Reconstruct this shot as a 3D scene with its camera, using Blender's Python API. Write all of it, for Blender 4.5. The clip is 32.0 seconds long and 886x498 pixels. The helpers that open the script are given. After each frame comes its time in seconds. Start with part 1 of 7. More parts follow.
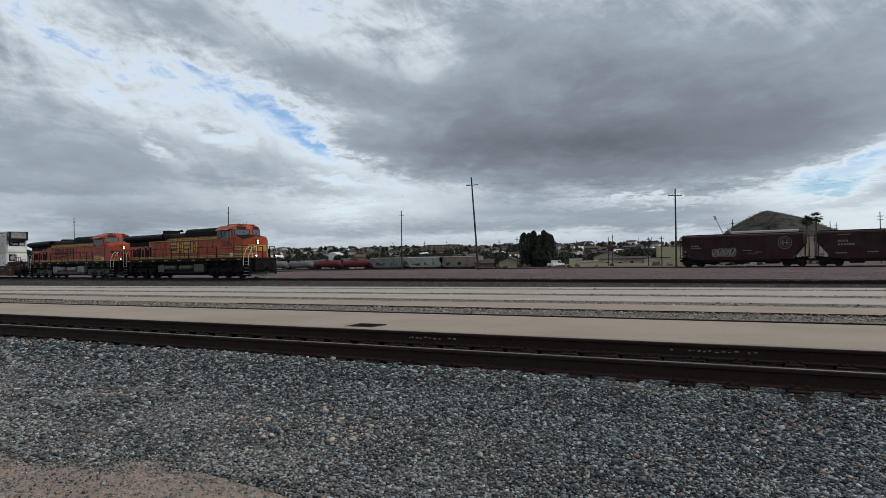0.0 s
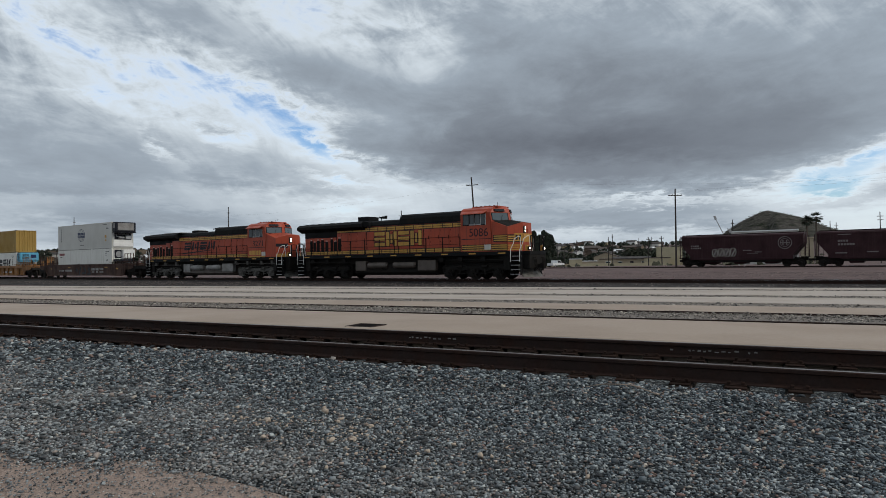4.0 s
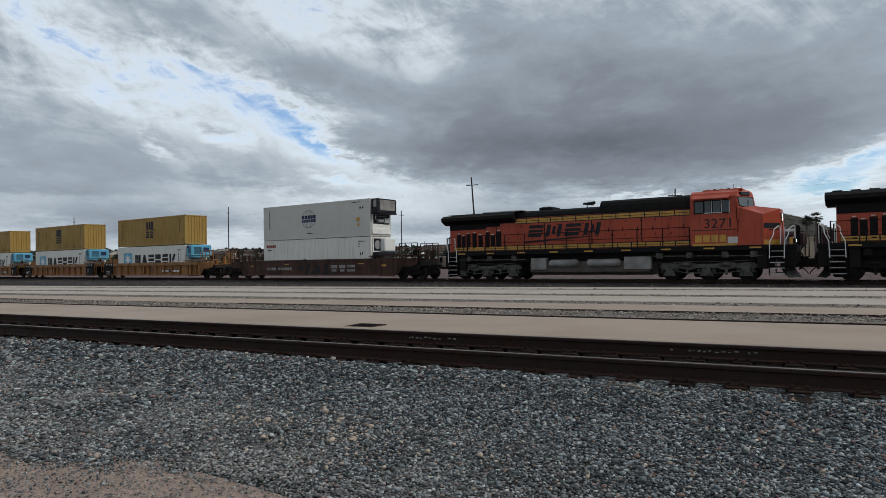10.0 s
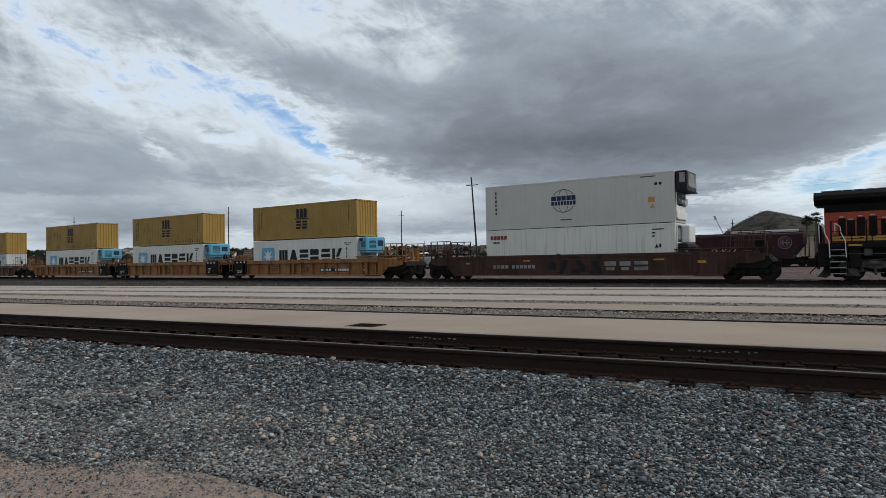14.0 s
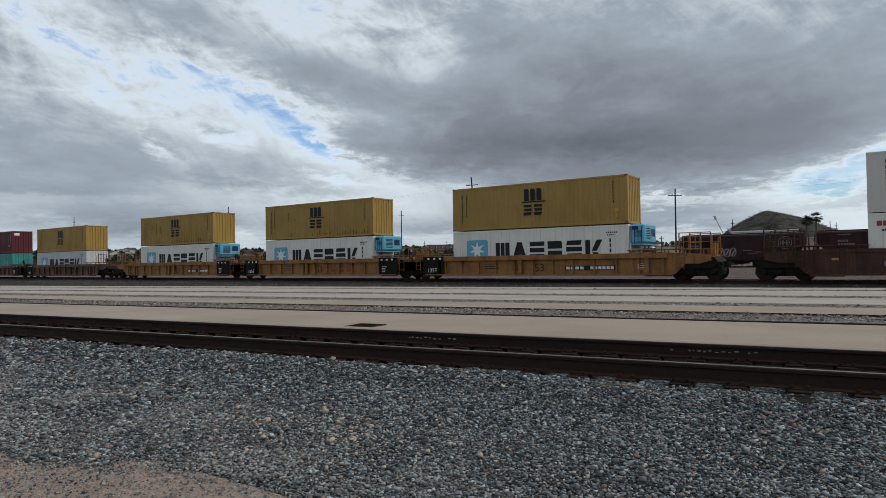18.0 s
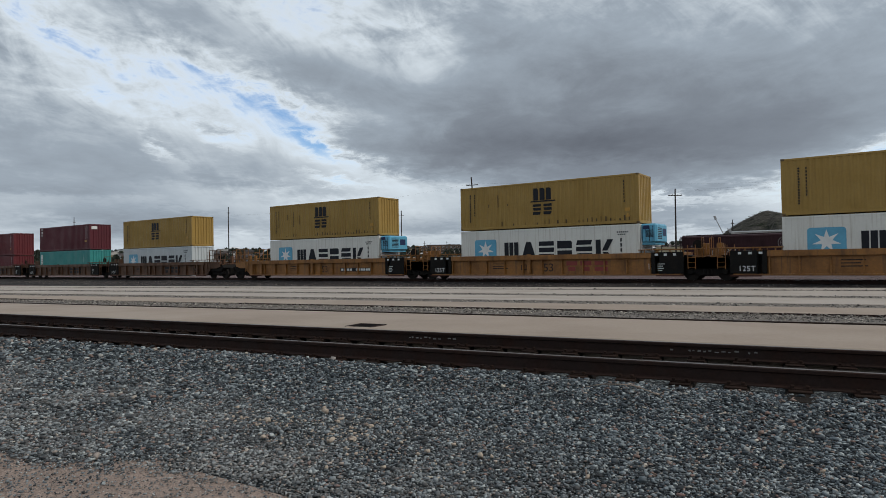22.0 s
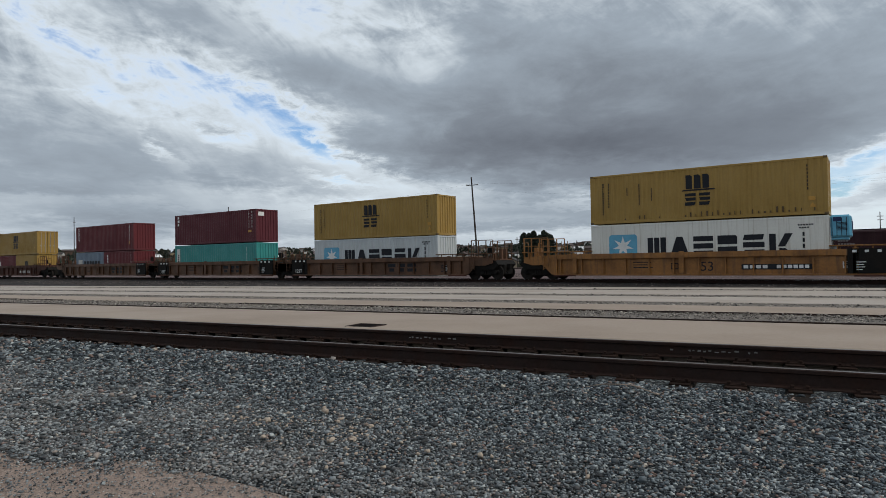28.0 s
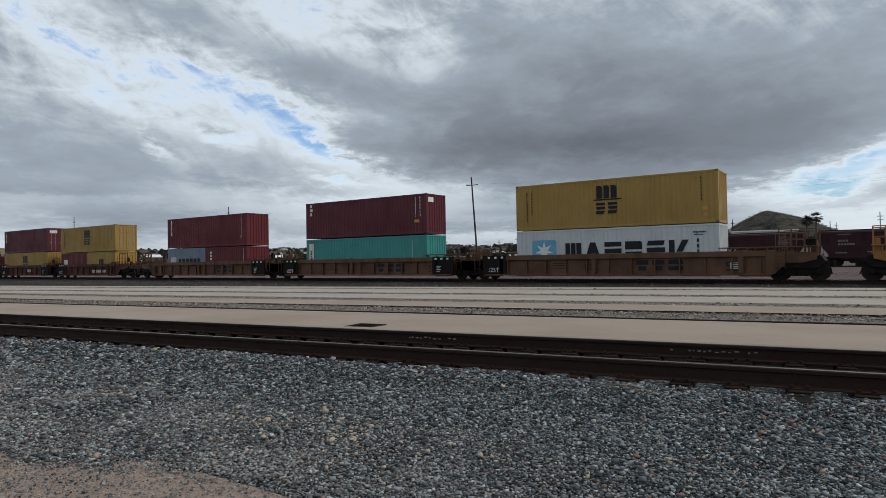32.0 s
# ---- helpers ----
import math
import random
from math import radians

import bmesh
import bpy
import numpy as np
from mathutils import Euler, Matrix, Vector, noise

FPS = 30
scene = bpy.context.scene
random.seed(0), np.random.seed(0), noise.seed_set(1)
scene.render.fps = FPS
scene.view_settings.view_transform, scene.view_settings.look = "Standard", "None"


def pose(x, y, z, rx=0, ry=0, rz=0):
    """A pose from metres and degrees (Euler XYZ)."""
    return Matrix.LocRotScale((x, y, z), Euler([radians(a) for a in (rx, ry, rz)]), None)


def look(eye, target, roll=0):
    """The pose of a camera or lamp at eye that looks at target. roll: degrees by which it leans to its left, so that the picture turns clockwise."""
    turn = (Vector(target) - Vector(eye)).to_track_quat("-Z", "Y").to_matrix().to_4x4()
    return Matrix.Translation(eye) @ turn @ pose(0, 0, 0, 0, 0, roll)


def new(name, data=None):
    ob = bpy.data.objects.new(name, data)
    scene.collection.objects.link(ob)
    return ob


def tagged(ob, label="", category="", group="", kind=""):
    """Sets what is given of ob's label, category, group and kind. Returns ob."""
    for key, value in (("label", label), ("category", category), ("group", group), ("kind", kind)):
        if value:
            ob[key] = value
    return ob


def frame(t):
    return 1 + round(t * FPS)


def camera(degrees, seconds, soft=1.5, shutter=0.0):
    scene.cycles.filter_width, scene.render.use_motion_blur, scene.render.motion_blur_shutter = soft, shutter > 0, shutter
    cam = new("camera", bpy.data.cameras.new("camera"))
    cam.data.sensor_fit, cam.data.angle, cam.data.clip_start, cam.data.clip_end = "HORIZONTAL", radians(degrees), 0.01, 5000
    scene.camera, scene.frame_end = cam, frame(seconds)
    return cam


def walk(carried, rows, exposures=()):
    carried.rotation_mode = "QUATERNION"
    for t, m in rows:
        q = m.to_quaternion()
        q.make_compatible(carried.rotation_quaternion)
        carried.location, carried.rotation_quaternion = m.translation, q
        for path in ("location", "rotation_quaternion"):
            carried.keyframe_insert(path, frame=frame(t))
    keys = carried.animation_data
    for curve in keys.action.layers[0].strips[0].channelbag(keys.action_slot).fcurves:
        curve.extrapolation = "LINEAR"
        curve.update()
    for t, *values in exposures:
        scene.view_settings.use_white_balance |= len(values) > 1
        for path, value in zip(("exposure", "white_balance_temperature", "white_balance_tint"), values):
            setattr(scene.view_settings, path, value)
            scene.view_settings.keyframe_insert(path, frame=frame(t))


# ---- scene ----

from math import sin, cos, pi, atan2, hypot, sqrt, tan

# camera: stands still beside the yard, one metre above the near rails
EYE = Vector((0.0, 0.0, 1.364))
YAW, TILT, LEAN = radians(34.334), radians(0.984), -0.984
AHEAD = Vector((-sin(YAW) * cos(TILT), cos(YAW) * cos(TILT), sin(TILT)))
cam = camera(70.49, 32.0, soft=0.5)
walk(cam, [(0, look(EYE, EYE + AHEAD * 10, LEAN)), (32, look(EYE, EYE + AHEAD * 10, LEAN))])
scene.view_settings.exposure = 0.0


# metres that the train has gone, second by second; it slows from 6.7 to 4.5 m/s
GONE = [-0.03, 6.71, 13.33, 19.96, 26.59, 33.15, 39.56, 45.80, 51.90, 57.90, 63.79, 69.55, 75.17, 80.67, 86.10, 91.48, 96.80, 102.02, 107.17, 112.26, 117.29,
        122.29, 127.25, 132.16, 137.02, 141.85, 146.64, 151.36, 156.04, 160.69, 165.33, 169.93, 174.46]


def travelled(t):
    """Metres gone at t seconds, smooth between the whole seconds."""
    i = min(31, max(0, int(t)))
    f = t - i
    p0, p1, p2, p3 = GONE[max(0, i - 1)], GONE[i], GONE[i + 1], GONE[min(32, i + 2)]
    if i == 0:
        p0 = 2 * p1 - p2
    if i == 31:
        p3 = 2 * p2 - p1
    return p1 + .5 * f * (p2 - p0 + f * (2 * p0 - 5 * p1 + 4 * p2 - p3 + f * (3 * (p1 - p2) + p3 - p0)))


# ---------------------------------------------------------------- light
SUN_ELEV, SUN_AZ = radians(42), radians(78)   # azimuth from +y towards +x
world = bpy.data.worlds.new("overcast_sky")
scene.world = world
world.use_nodes = True
NT = world.node_tree
NT.nodes.clear()


def wnode(kind, **kw):
    n = NT.nodes.new(kind)
    for k, v in kw.items():
        setattr(n, k, v)
    return n


def build_sky():
    """Broken overcast: a grey deck over a pale blue sky, thin and torn to the left, thick and dark ahead to the right."""
    L = NT.links.new
    out = wnode("ShaderNodeOutputWorld")
    bg = wnode("ShaderNodeBackground")
    sky = wnode("ShaderNodeTexSky")
    sky.sky_type = 'NISHITA'
    sky.sun_disc = False
    sky.sun_elevation, sky.sun_rotation = SUN_ELEV, SUN_AZ
    bg.inputs["Strength"].default_value = 0.1

    def val(op, a, b=None, clamp=False):
        n = wnode("ShaderNodeMath", operation=op, use_clamp=clamp)
        for s, v in zip(n.inputs, (a, b)):
            if v is None:
                continue
            if isinstance(v, (int, float)):
                s.default_value = v
            else:
                L(v, s)
        return n.outputs[0]

    tc = wnode("ShaderNodeTexCoord")
    dirv = tc.outputs["Generated"]

    def dot(v):
        n = wnode("ShaderNodeVectorMath", operation='DOT_PRODUCT')
        n.inputs[1].default_value = v
        L(dirv, n.inputs[0])
        return n.outputs["Value"]

    def combine(a, b, c=0.0):
        n = wnode("ShaderNodeCombineXYZ")
        for s, v in zip(n.inputs, (a, b, c)):
            if isinstance(v, (int, float)):
                s.default_value = v
            else:
                L(v, s)
        return n.outputs[0]

    side = (cos(YAW), sin(YAW), 0)
    ahead = (-sin(YAW), cos(YAW), 0)
    a_, r_, z_ = dot(ahead), dot(side), dot((0, 0, 1))
    zc = val('MAXIMUM', z_, 0.0)
    zz = val('ADD', zc, 0.15)
    # places on the cloud deck: to the right and ahead
    px, py = val('DIVIDE', r_, zz), val('DIVIDE', a_, zz)
    deck = combine(px, py)

    def fbm(scale, detail, rough, stretch=(1, 1, 1), shift=(0, 0, 0), distort=0.0):
        mp = wnode("ShaderNodeMapping")
        mp.inputs["Scale"].default_value, mp.inputs["Location"].default_value = stretch, shift
        L(deck, mp.inputs[0])
        n = wnode("ShaderNodeTexNoise")
        n.inputs["Scale"].default_value, n.inputs["Detail"].default_value, n.inputs["Roughness"].default_value = scale, detail, rough
        n.inputs["Distortion"].default_value = distort
        L(mp.outputs[0], n.inputs[0])
        return val('SUBTRACT', n.outputs[0], 0.5)

    big = fbm(1.0, 7, 0.52, (1, 1, 1), (3.3, 1.2, 0), 0.2)
    fine = fbm(3.2, 10, 0.62, (1.0, 0.8, 1), (7.1, 4.0, 0), 0.35)
    wisp = fbm(9.0, 8, 0.66, (1.0, 0.8, 1), (1.7, 9.0, 0), 0.4)
    # bearing and height of a direction, as slopes
    up = val('MAXIMUM', a_, 0.15)
    u, v = val('DIVIDE', r_, up), val('DIVIDE', z_, up)
    # drawn-out shreds that slant down to the right
    turn = wnode("ShaderNodeMapping")
    turn.inputs["Rotation"].default_value = (0, 0, radians(33))
    L(combine(u, v), turn.inputs[0])
    pull = wnode("ShaderNodeMapping")
    pull.inputs["Scale"].default_value = (7.0, 16.0, 1)
    L(turn.outputs[0], pull.inputs[0])
    sn = wnode("ShaderNodeTexNoise")
    sn.inputs["Scale"].default_value, sn.inputs["Detail"].default_value, sn.inputs["Roughness"].default_value = 1.0, 9.0, 0.62
    sn.inputs["Distortion"].default_value = 1.3
    L(pull.outputs[0], sn.inputs[0])
    shred = val('SUBTRACT', sn.outputs[0], 0.5)
    # torn edges: the large shapes are shifted by the noise
    uw = val('ADD', u, val('MULTIPLY', fine, 0.11))
    vw = val('ADD', v, val('ADD', val('MULTIPLY', big, 0.07), val('MULTIPLY', wisp, 0.05)))

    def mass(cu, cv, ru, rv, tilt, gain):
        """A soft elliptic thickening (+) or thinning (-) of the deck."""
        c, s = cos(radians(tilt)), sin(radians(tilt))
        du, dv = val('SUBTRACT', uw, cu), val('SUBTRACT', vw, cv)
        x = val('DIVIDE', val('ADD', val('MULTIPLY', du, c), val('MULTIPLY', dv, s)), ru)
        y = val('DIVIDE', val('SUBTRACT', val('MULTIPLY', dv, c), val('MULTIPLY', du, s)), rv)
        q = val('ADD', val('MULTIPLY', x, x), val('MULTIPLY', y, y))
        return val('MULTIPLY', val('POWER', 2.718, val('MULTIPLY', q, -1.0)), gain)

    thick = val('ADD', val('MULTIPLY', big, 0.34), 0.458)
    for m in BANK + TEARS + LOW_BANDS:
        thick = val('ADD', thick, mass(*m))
    # thin cloud is torn finely, the thick deck is smooth
    dense = wnode("ShaderNodeMapRange")
    dense.interpolation_type = 'SMOOTHSTEP'
    dense.inputs[1].default_value, dense.inputs[2].default_value = 0.36, 0.62
    dense.inputs[3].default_value, dense.inputs[4].default_value = 1.0, 0.10
    L(thick, dense.inputs[0])
    torn = val('MULTIPLY', val('ADD', val('MULTIPLY', shred, 0.52), val('MULTIPLY', wisp, 0.48)), dense.outputs[0])
    small = val('ADD', val('MULTIPLY', fine, 0.34), torn)
    calm = wnode("ShaderNodeMapRange")
    calm.interpolation_type = 'SMOOTHSTEP'
    calm.inputs[1].default_value, calm.inputs[2].default_value = 0.05, 0.27
    calm.inputs[3].default_value, calm.inputs[4].default_value = 0.16, 1.0
    L(z_, calm.inputs[0])
    small = val('MULTIPLY', small, calm.outputs[0])
    thick = val('ADD', thick, small)
    ramp = wnode("ShaderNodeValToRGB")
    els = ramp.color_ramp.elements
    stops = CLOUD_STOPS
    while len(els) < len(stops):
        els.new(0.5)
    for e, (p_, c) in zip(els, stops):
        e.position, e.color = p_, (*c, 1)
    L(thick, ramp.inputs[0])
    scale = wnode("ShaderNodeVectorMath", operation='SCALE')
    scale.inputs["Scale"].default_value = 10.0
    L(ramp.outputs[0], scale.inputs[0])
    cover = wnode("ShaderNodeMapRange")
    cover.interpolation_type = 'SMOOTHSTEP'
    cover.inputs[1].default_value, cover.inputs[2].default_value = 0.06, 0.42
    L(thick, cover.inputs[0])
    bl = wnode("ShaderNodeVectorMath", operation='MULTIPLY')
    bl.inputs[1].default_value = (1.0, 1.22, 1.46)
    L(sky.outputs[0], bl.inputs[0])
    mix = wnode("ShaderNodeMix", data_type='RGBA')
    L(cover.outputs[0], mix.inputs[0])
    L(bl.outputs[0], mix.inputs[6])
    L(scale.outputs[0], mix.inputs[7])
    L(mix.outputs[2], bg.inputs["Color"])
    L(bg.outputs[0], out.inputs[0])


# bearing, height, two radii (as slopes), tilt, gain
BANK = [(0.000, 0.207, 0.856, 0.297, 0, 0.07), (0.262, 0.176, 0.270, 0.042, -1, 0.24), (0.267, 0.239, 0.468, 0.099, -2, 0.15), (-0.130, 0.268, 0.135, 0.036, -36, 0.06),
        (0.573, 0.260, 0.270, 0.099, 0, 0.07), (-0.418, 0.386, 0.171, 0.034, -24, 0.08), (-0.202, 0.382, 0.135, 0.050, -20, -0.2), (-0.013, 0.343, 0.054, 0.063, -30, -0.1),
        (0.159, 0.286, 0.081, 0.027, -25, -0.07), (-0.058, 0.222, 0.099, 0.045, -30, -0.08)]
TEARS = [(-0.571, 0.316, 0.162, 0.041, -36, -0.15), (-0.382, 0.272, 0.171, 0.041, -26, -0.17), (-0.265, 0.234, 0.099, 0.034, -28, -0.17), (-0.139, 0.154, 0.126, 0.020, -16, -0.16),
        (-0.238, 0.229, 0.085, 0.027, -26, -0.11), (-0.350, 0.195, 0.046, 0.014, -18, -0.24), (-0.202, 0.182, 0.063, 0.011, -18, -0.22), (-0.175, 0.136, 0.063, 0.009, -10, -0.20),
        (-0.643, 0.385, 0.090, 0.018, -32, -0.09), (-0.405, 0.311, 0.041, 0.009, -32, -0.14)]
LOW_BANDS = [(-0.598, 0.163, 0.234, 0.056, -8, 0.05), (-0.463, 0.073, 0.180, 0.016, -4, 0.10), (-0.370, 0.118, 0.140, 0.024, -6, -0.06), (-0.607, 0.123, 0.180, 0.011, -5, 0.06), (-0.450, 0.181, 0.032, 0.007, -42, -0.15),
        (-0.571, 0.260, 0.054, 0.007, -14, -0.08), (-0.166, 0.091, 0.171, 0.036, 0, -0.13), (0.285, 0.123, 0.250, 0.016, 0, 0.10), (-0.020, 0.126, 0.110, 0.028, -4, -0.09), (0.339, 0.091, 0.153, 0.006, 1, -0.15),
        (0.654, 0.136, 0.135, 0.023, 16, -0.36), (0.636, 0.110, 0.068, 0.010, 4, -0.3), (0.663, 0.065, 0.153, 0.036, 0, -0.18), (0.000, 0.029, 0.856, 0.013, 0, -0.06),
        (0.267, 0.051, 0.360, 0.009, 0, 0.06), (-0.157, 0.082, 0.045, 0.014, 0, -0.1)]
CLOUD_STOPS = [(0.0, (0.82, 0.90, 0.97)), (0.28, (0.83, 0.905, 0.96)), (0.40, (0.60, 0.668, 0.725)), (0.54, (0.335, 0.392, 0.455)), (0.70, (0.218, 0.250, 0.294)), (0.90, (0.139, 0.157, 0.189)), (1.0, (0.112, 0.126, 0.154))]
build_sky()

sun_data = bpy.data.lights.new("sun", 'SUN')
sun_data.energy, sun_data.angle, sun_data.color = 1.7, radians(11), (1.0, 0.94, 0.84)
sun = new("sun", sun_data)
sun_dir = Vector((sin(SUN_AZ) * cos(SUN_ELEV), cos(SUN_AZ) * cos(SUN_ELEV), sin(SUN_ELEV)))
sun.matrix_basis = look(sun_dir * 50, (0, 0, 0))


# ---------------------------------------------------------------- materials
def surface(name, base, rough=0.6, metal=0.0, second=None, scale=1.5, amount=0.5, grain=25.0, grain_amount=0.25,
            bump=0.15, streak=None, streak_amount=0.0, island=0.0, per_object=0.0, stops=None, spec=0.5, dust=None):
    """A painted, worn or mineral surface: base colour with patches of a second colour, fine grain, optional vertical streaks."""
    m = bpy.data.materials.new(name)
    m.use_nodes = True
    nt = m.node_tree
    bsdf = nt.nodes["Principled BSDF"]
    N, L = nt.nodes.new, nt.links.new
    tc = N("ShaderNodeTexCoord")

    def rgb(c):
        return (*c, 1.0)

    def noise_of(sc, detail=4.0, stretch=None):
        n = N("ShaderNodeTexNoise")
        n.inputs["Scale"].default_value, n.inputs["Detail"].default_value = sc, detail
        if stretch:
            mp = N("ShaderNodeMapping")
            mp.inputs["Scale"].default_value = stretch
            L(tc.outputs["Object"], mp.inputs[0])
            L(mp.outputs[0], n.inputs[0])
        else:
            L(tc.outputs["Object"], n.inputs[0])
        return n.outputs[0]

    def ramp(sock, a, b):
        r = N("ShaderNodeMapRange")
        r.inputs[1].default_value, r.inputs[2].default_value = a, b
        L(sock, r.inputs[0])
        return r.outputs[0]

    def mix(fac, a, b, mode='MIX'):
        x = N("ShaderNodeMix")
        x.data_type, x.blend_type = 'RGBA', mode
        if isinstance(fac, float):
            x.inputs[0].default_value = fac
        else:
            L(fac, x.inputs[0])
        for sock, v in ((x.inputs[6], a), (x.inputs[7], b)):
            if isinstance(v, tuple):
                sock.default_value = rgb(v)
            else:
                L(v, sock)
        return x.outputs[2]

    def times(sock, k):
        x = N("ShaderNodeMath")
        x.operation = 'MULTIPLY'
        x.inputs[1].default_value = k
        L(sock, x.inputs[0])
        return x.outputs[0]

    second = second or tuple(c * 0.6 for c in base)
    col = base
    if stops:
        geo = N("ShaderNodeNewGeometry")
        cr = N("ShaderNodeValToRGB")
        cr.color_ramp.interpolation = 'LINEAR'
        els = cr.color_ramp.elements
        while len(els) < len(stops):
            els.new(0.5)
        for e, (pos, c) in zip(els, stops):
            e.position, e.color = pos, rgb(c)
        L(geo.outputs["Random Per Island"], cr.inputs[0])
        col = cr.outputs[0]
    patches = ramp(noise_of(scale), 0.42, 0.68)
    col = mix(times(patches, amount), col, second)
    if streak:
        s = ramp(noise_of(1.0, 5.0, (9.0, 9.0, 0.35)), 0.52, 0.75)
        col = mix(times(s, streak_amount), col, streak)
    g = noise_of(grain, 6.0)
    fac = ramp(g, 0.25, 0.75)
    dark = mix(times(fac, grain_amount), col, (0.0, 0.0, 0.0))
    col = dark
    if dust:
        # trodden dust: a pale film in patches, thicker towards the path where one stands
        colour, near, far, most = dust
        sep = N("ShaderNodeSeparateXYZ")
        L(tc.outputs["Object"], sep.inputs[0])
        reach = ramp(sep.outputs[1], far, near)
        film = ramp(noise_of(1.3, 5.0), 0.34, 0.62)
        both = N("ShaderNodeMath")
        both.operation = 'MULTIPLY'
        L(reach, both.inputs[0])
        L(film, both.inputs[1])
        col = mix(times(both.outputs[0], most), col, colour)
    if island or per_object:
        if island:
            src = N("ShaderNodeNewGeometry").outputs["Random Per Island"]
            k = island
        else:
            src = N("ShaderNodeObjectInfo").outputs["Random"]
            k = per_object
        hsv = N("ShaderNodeHueSaturation")
        mr = N("ShaderNodeMapRange")
        mr.inputs[3].default_value, mr.inputs[4].default_value = 1 - k, 1 + k
        L(src, mr.inputs[0])
        L(mr.outputs[0], hsv.inputs["Value"])
        L(col, hsv.inputs["Color"])
        col = hsv.outputs[0]
    L(col, bsdf.inputs["Base Color"])
    rr = N("ShaderNodeMapRange")
    rr.inputs[3].default_value, rr.inputs[4].default_value = max(0.05, rough - 0.12), min(1.0, rough + 0.12)
    L(patches, rr.inputs[0])
    L(rr.outputs[0], bsdf.inputs["Roughness"])
    bsdf.inputs["Metallic"].default_value = metal
    bsdf.inputs["Specular IOR Level"].default_value = spec
    if bump:
        bp = N("ShaderNodeBump")
        bp.inputs["Strength"].default_value, bp.inputs["Distance"].default_value = bump, 0.02
        L(g, bp.inputs["Height"])
        L(bp.outputs[0], bsdf.inputs["Normal"])
    return m


def glow(name, colour, strength):
    m = bpy.data.materials.new(name)
    m.use_nodes = True
    b = m.node_tree.nodes["Principled BSDF"]
    b.inputs["Base Color"].default_value = (*colour, 1)
    b.inputs["Emission Color"].default_value = (*colour, 1)
    b.inputs["Emission Strength"].default_value = strength
    return m


def glass(name, tint=(0.02, 0.03, 0.035)):
    m = bpy.data.materials.new(name)
    m.use_nodes = True
    b = m.node_tree.nodes["Principled BSDF"]
    b.inputs["Base Color"].default_value = (*tint, 1)
    b.inputs["Roughness"].default_value = 0.06
    b.inputs["Specular IOR Level"].default_value = 0.5
    return m


RUST = (0.10, 0.045, 0.022)
GRIME = (0.035, 0.03, 0.027)
M = {}
M["dirt"] = surface("dry_dirt", (0.40, 0.305, 0.255), 0.95, second=(0.29, 0.222, 0.185), scale=3.5, grain=75, grain_amount=0.5, bump=0.9, spec=0.15)
M["field"] = surface("brown_gravel_field", (0.170, 0.118, 0.112), 0.95, second=(0.080, 0.060, 0.060), scale=0.35, amount=0.6, grain=9.0, grain_amount=0.6, bump=0.6, spec=0.15)
# very dark bed: the shade between the loose stones is put into its colour
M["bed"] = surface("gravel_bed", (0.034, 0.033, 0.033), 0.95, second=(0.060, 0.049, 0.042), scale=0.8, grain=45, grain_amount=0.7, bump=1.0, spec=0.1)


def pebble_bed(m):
    """Small packed stones of many greys over the bed's earth; dark stones and joints put the gaps' shade into the
    colour.
    """
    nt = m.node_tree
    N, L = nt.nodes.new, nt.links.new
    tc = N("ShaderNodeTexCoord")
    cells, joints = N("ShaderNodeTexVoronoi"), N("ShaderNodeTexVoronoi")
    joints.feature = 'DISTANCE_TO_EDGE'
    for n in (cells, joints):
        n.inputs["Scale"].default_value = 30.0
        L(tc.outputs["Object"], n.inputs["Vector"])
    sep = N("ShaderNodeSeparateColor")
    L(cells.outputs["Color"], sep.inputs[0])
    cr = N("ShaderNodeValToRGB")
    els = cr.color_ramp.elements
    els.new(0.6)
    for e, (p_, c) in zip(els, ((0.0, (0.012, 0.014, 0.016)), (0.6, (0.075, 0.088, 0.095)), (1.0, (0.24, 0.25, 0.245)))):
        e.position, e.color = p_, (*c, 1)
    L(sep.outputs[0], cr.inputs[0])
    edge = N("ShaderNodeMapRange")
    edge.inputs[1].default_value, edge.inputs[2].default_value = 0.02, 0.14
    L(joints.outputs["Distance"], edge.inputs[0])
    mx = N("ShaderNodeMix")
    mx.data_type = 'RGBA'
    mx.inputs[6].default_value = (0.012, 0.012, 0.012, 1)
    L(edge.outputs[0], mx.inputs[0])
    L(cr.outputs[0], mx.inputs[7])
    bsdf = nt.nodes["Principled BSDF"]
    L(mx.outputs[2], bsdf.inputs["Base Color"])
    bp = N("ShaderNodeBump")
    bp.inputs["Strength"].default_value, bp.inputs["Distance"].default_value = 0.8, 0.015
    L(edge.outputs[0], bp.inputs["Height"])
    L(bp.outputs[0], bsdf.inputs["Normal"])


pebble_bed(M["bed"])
M["ballast"] = surface("dark_ballast", (0.046, 0.039, 0.038), 0.95, second=(0.022, 0.019, 0.019), scale=1.2, grain=14, grain_amount=0.75, bump=1.0, spec=0.15)
M["strip"] = surface("strip_gravel", (0.20, 0.17, 0.145), 0.95, second=(0.12, 0.105, 0.095), scale=1.2, grain=16, grain_amount=0.7, bump=1.0)
M["concrete"] = surface("worn_concrete", (0.318, 0.250, 0.197), 0.85, second=(0.245, 0.191, 0.152), scale=0.45, amount=0.6, grain=18, grain_amount=0.14, bump=0.2)
M["concrete_grey"] = surface("worn_grey_concrete", (0.375, 0.322, 0.278), 0.85, second=(0.29, 0.247, 0.212), scale=0.45, amount=0.6, grain=18, grain_amount=0.14, bump=0.2)
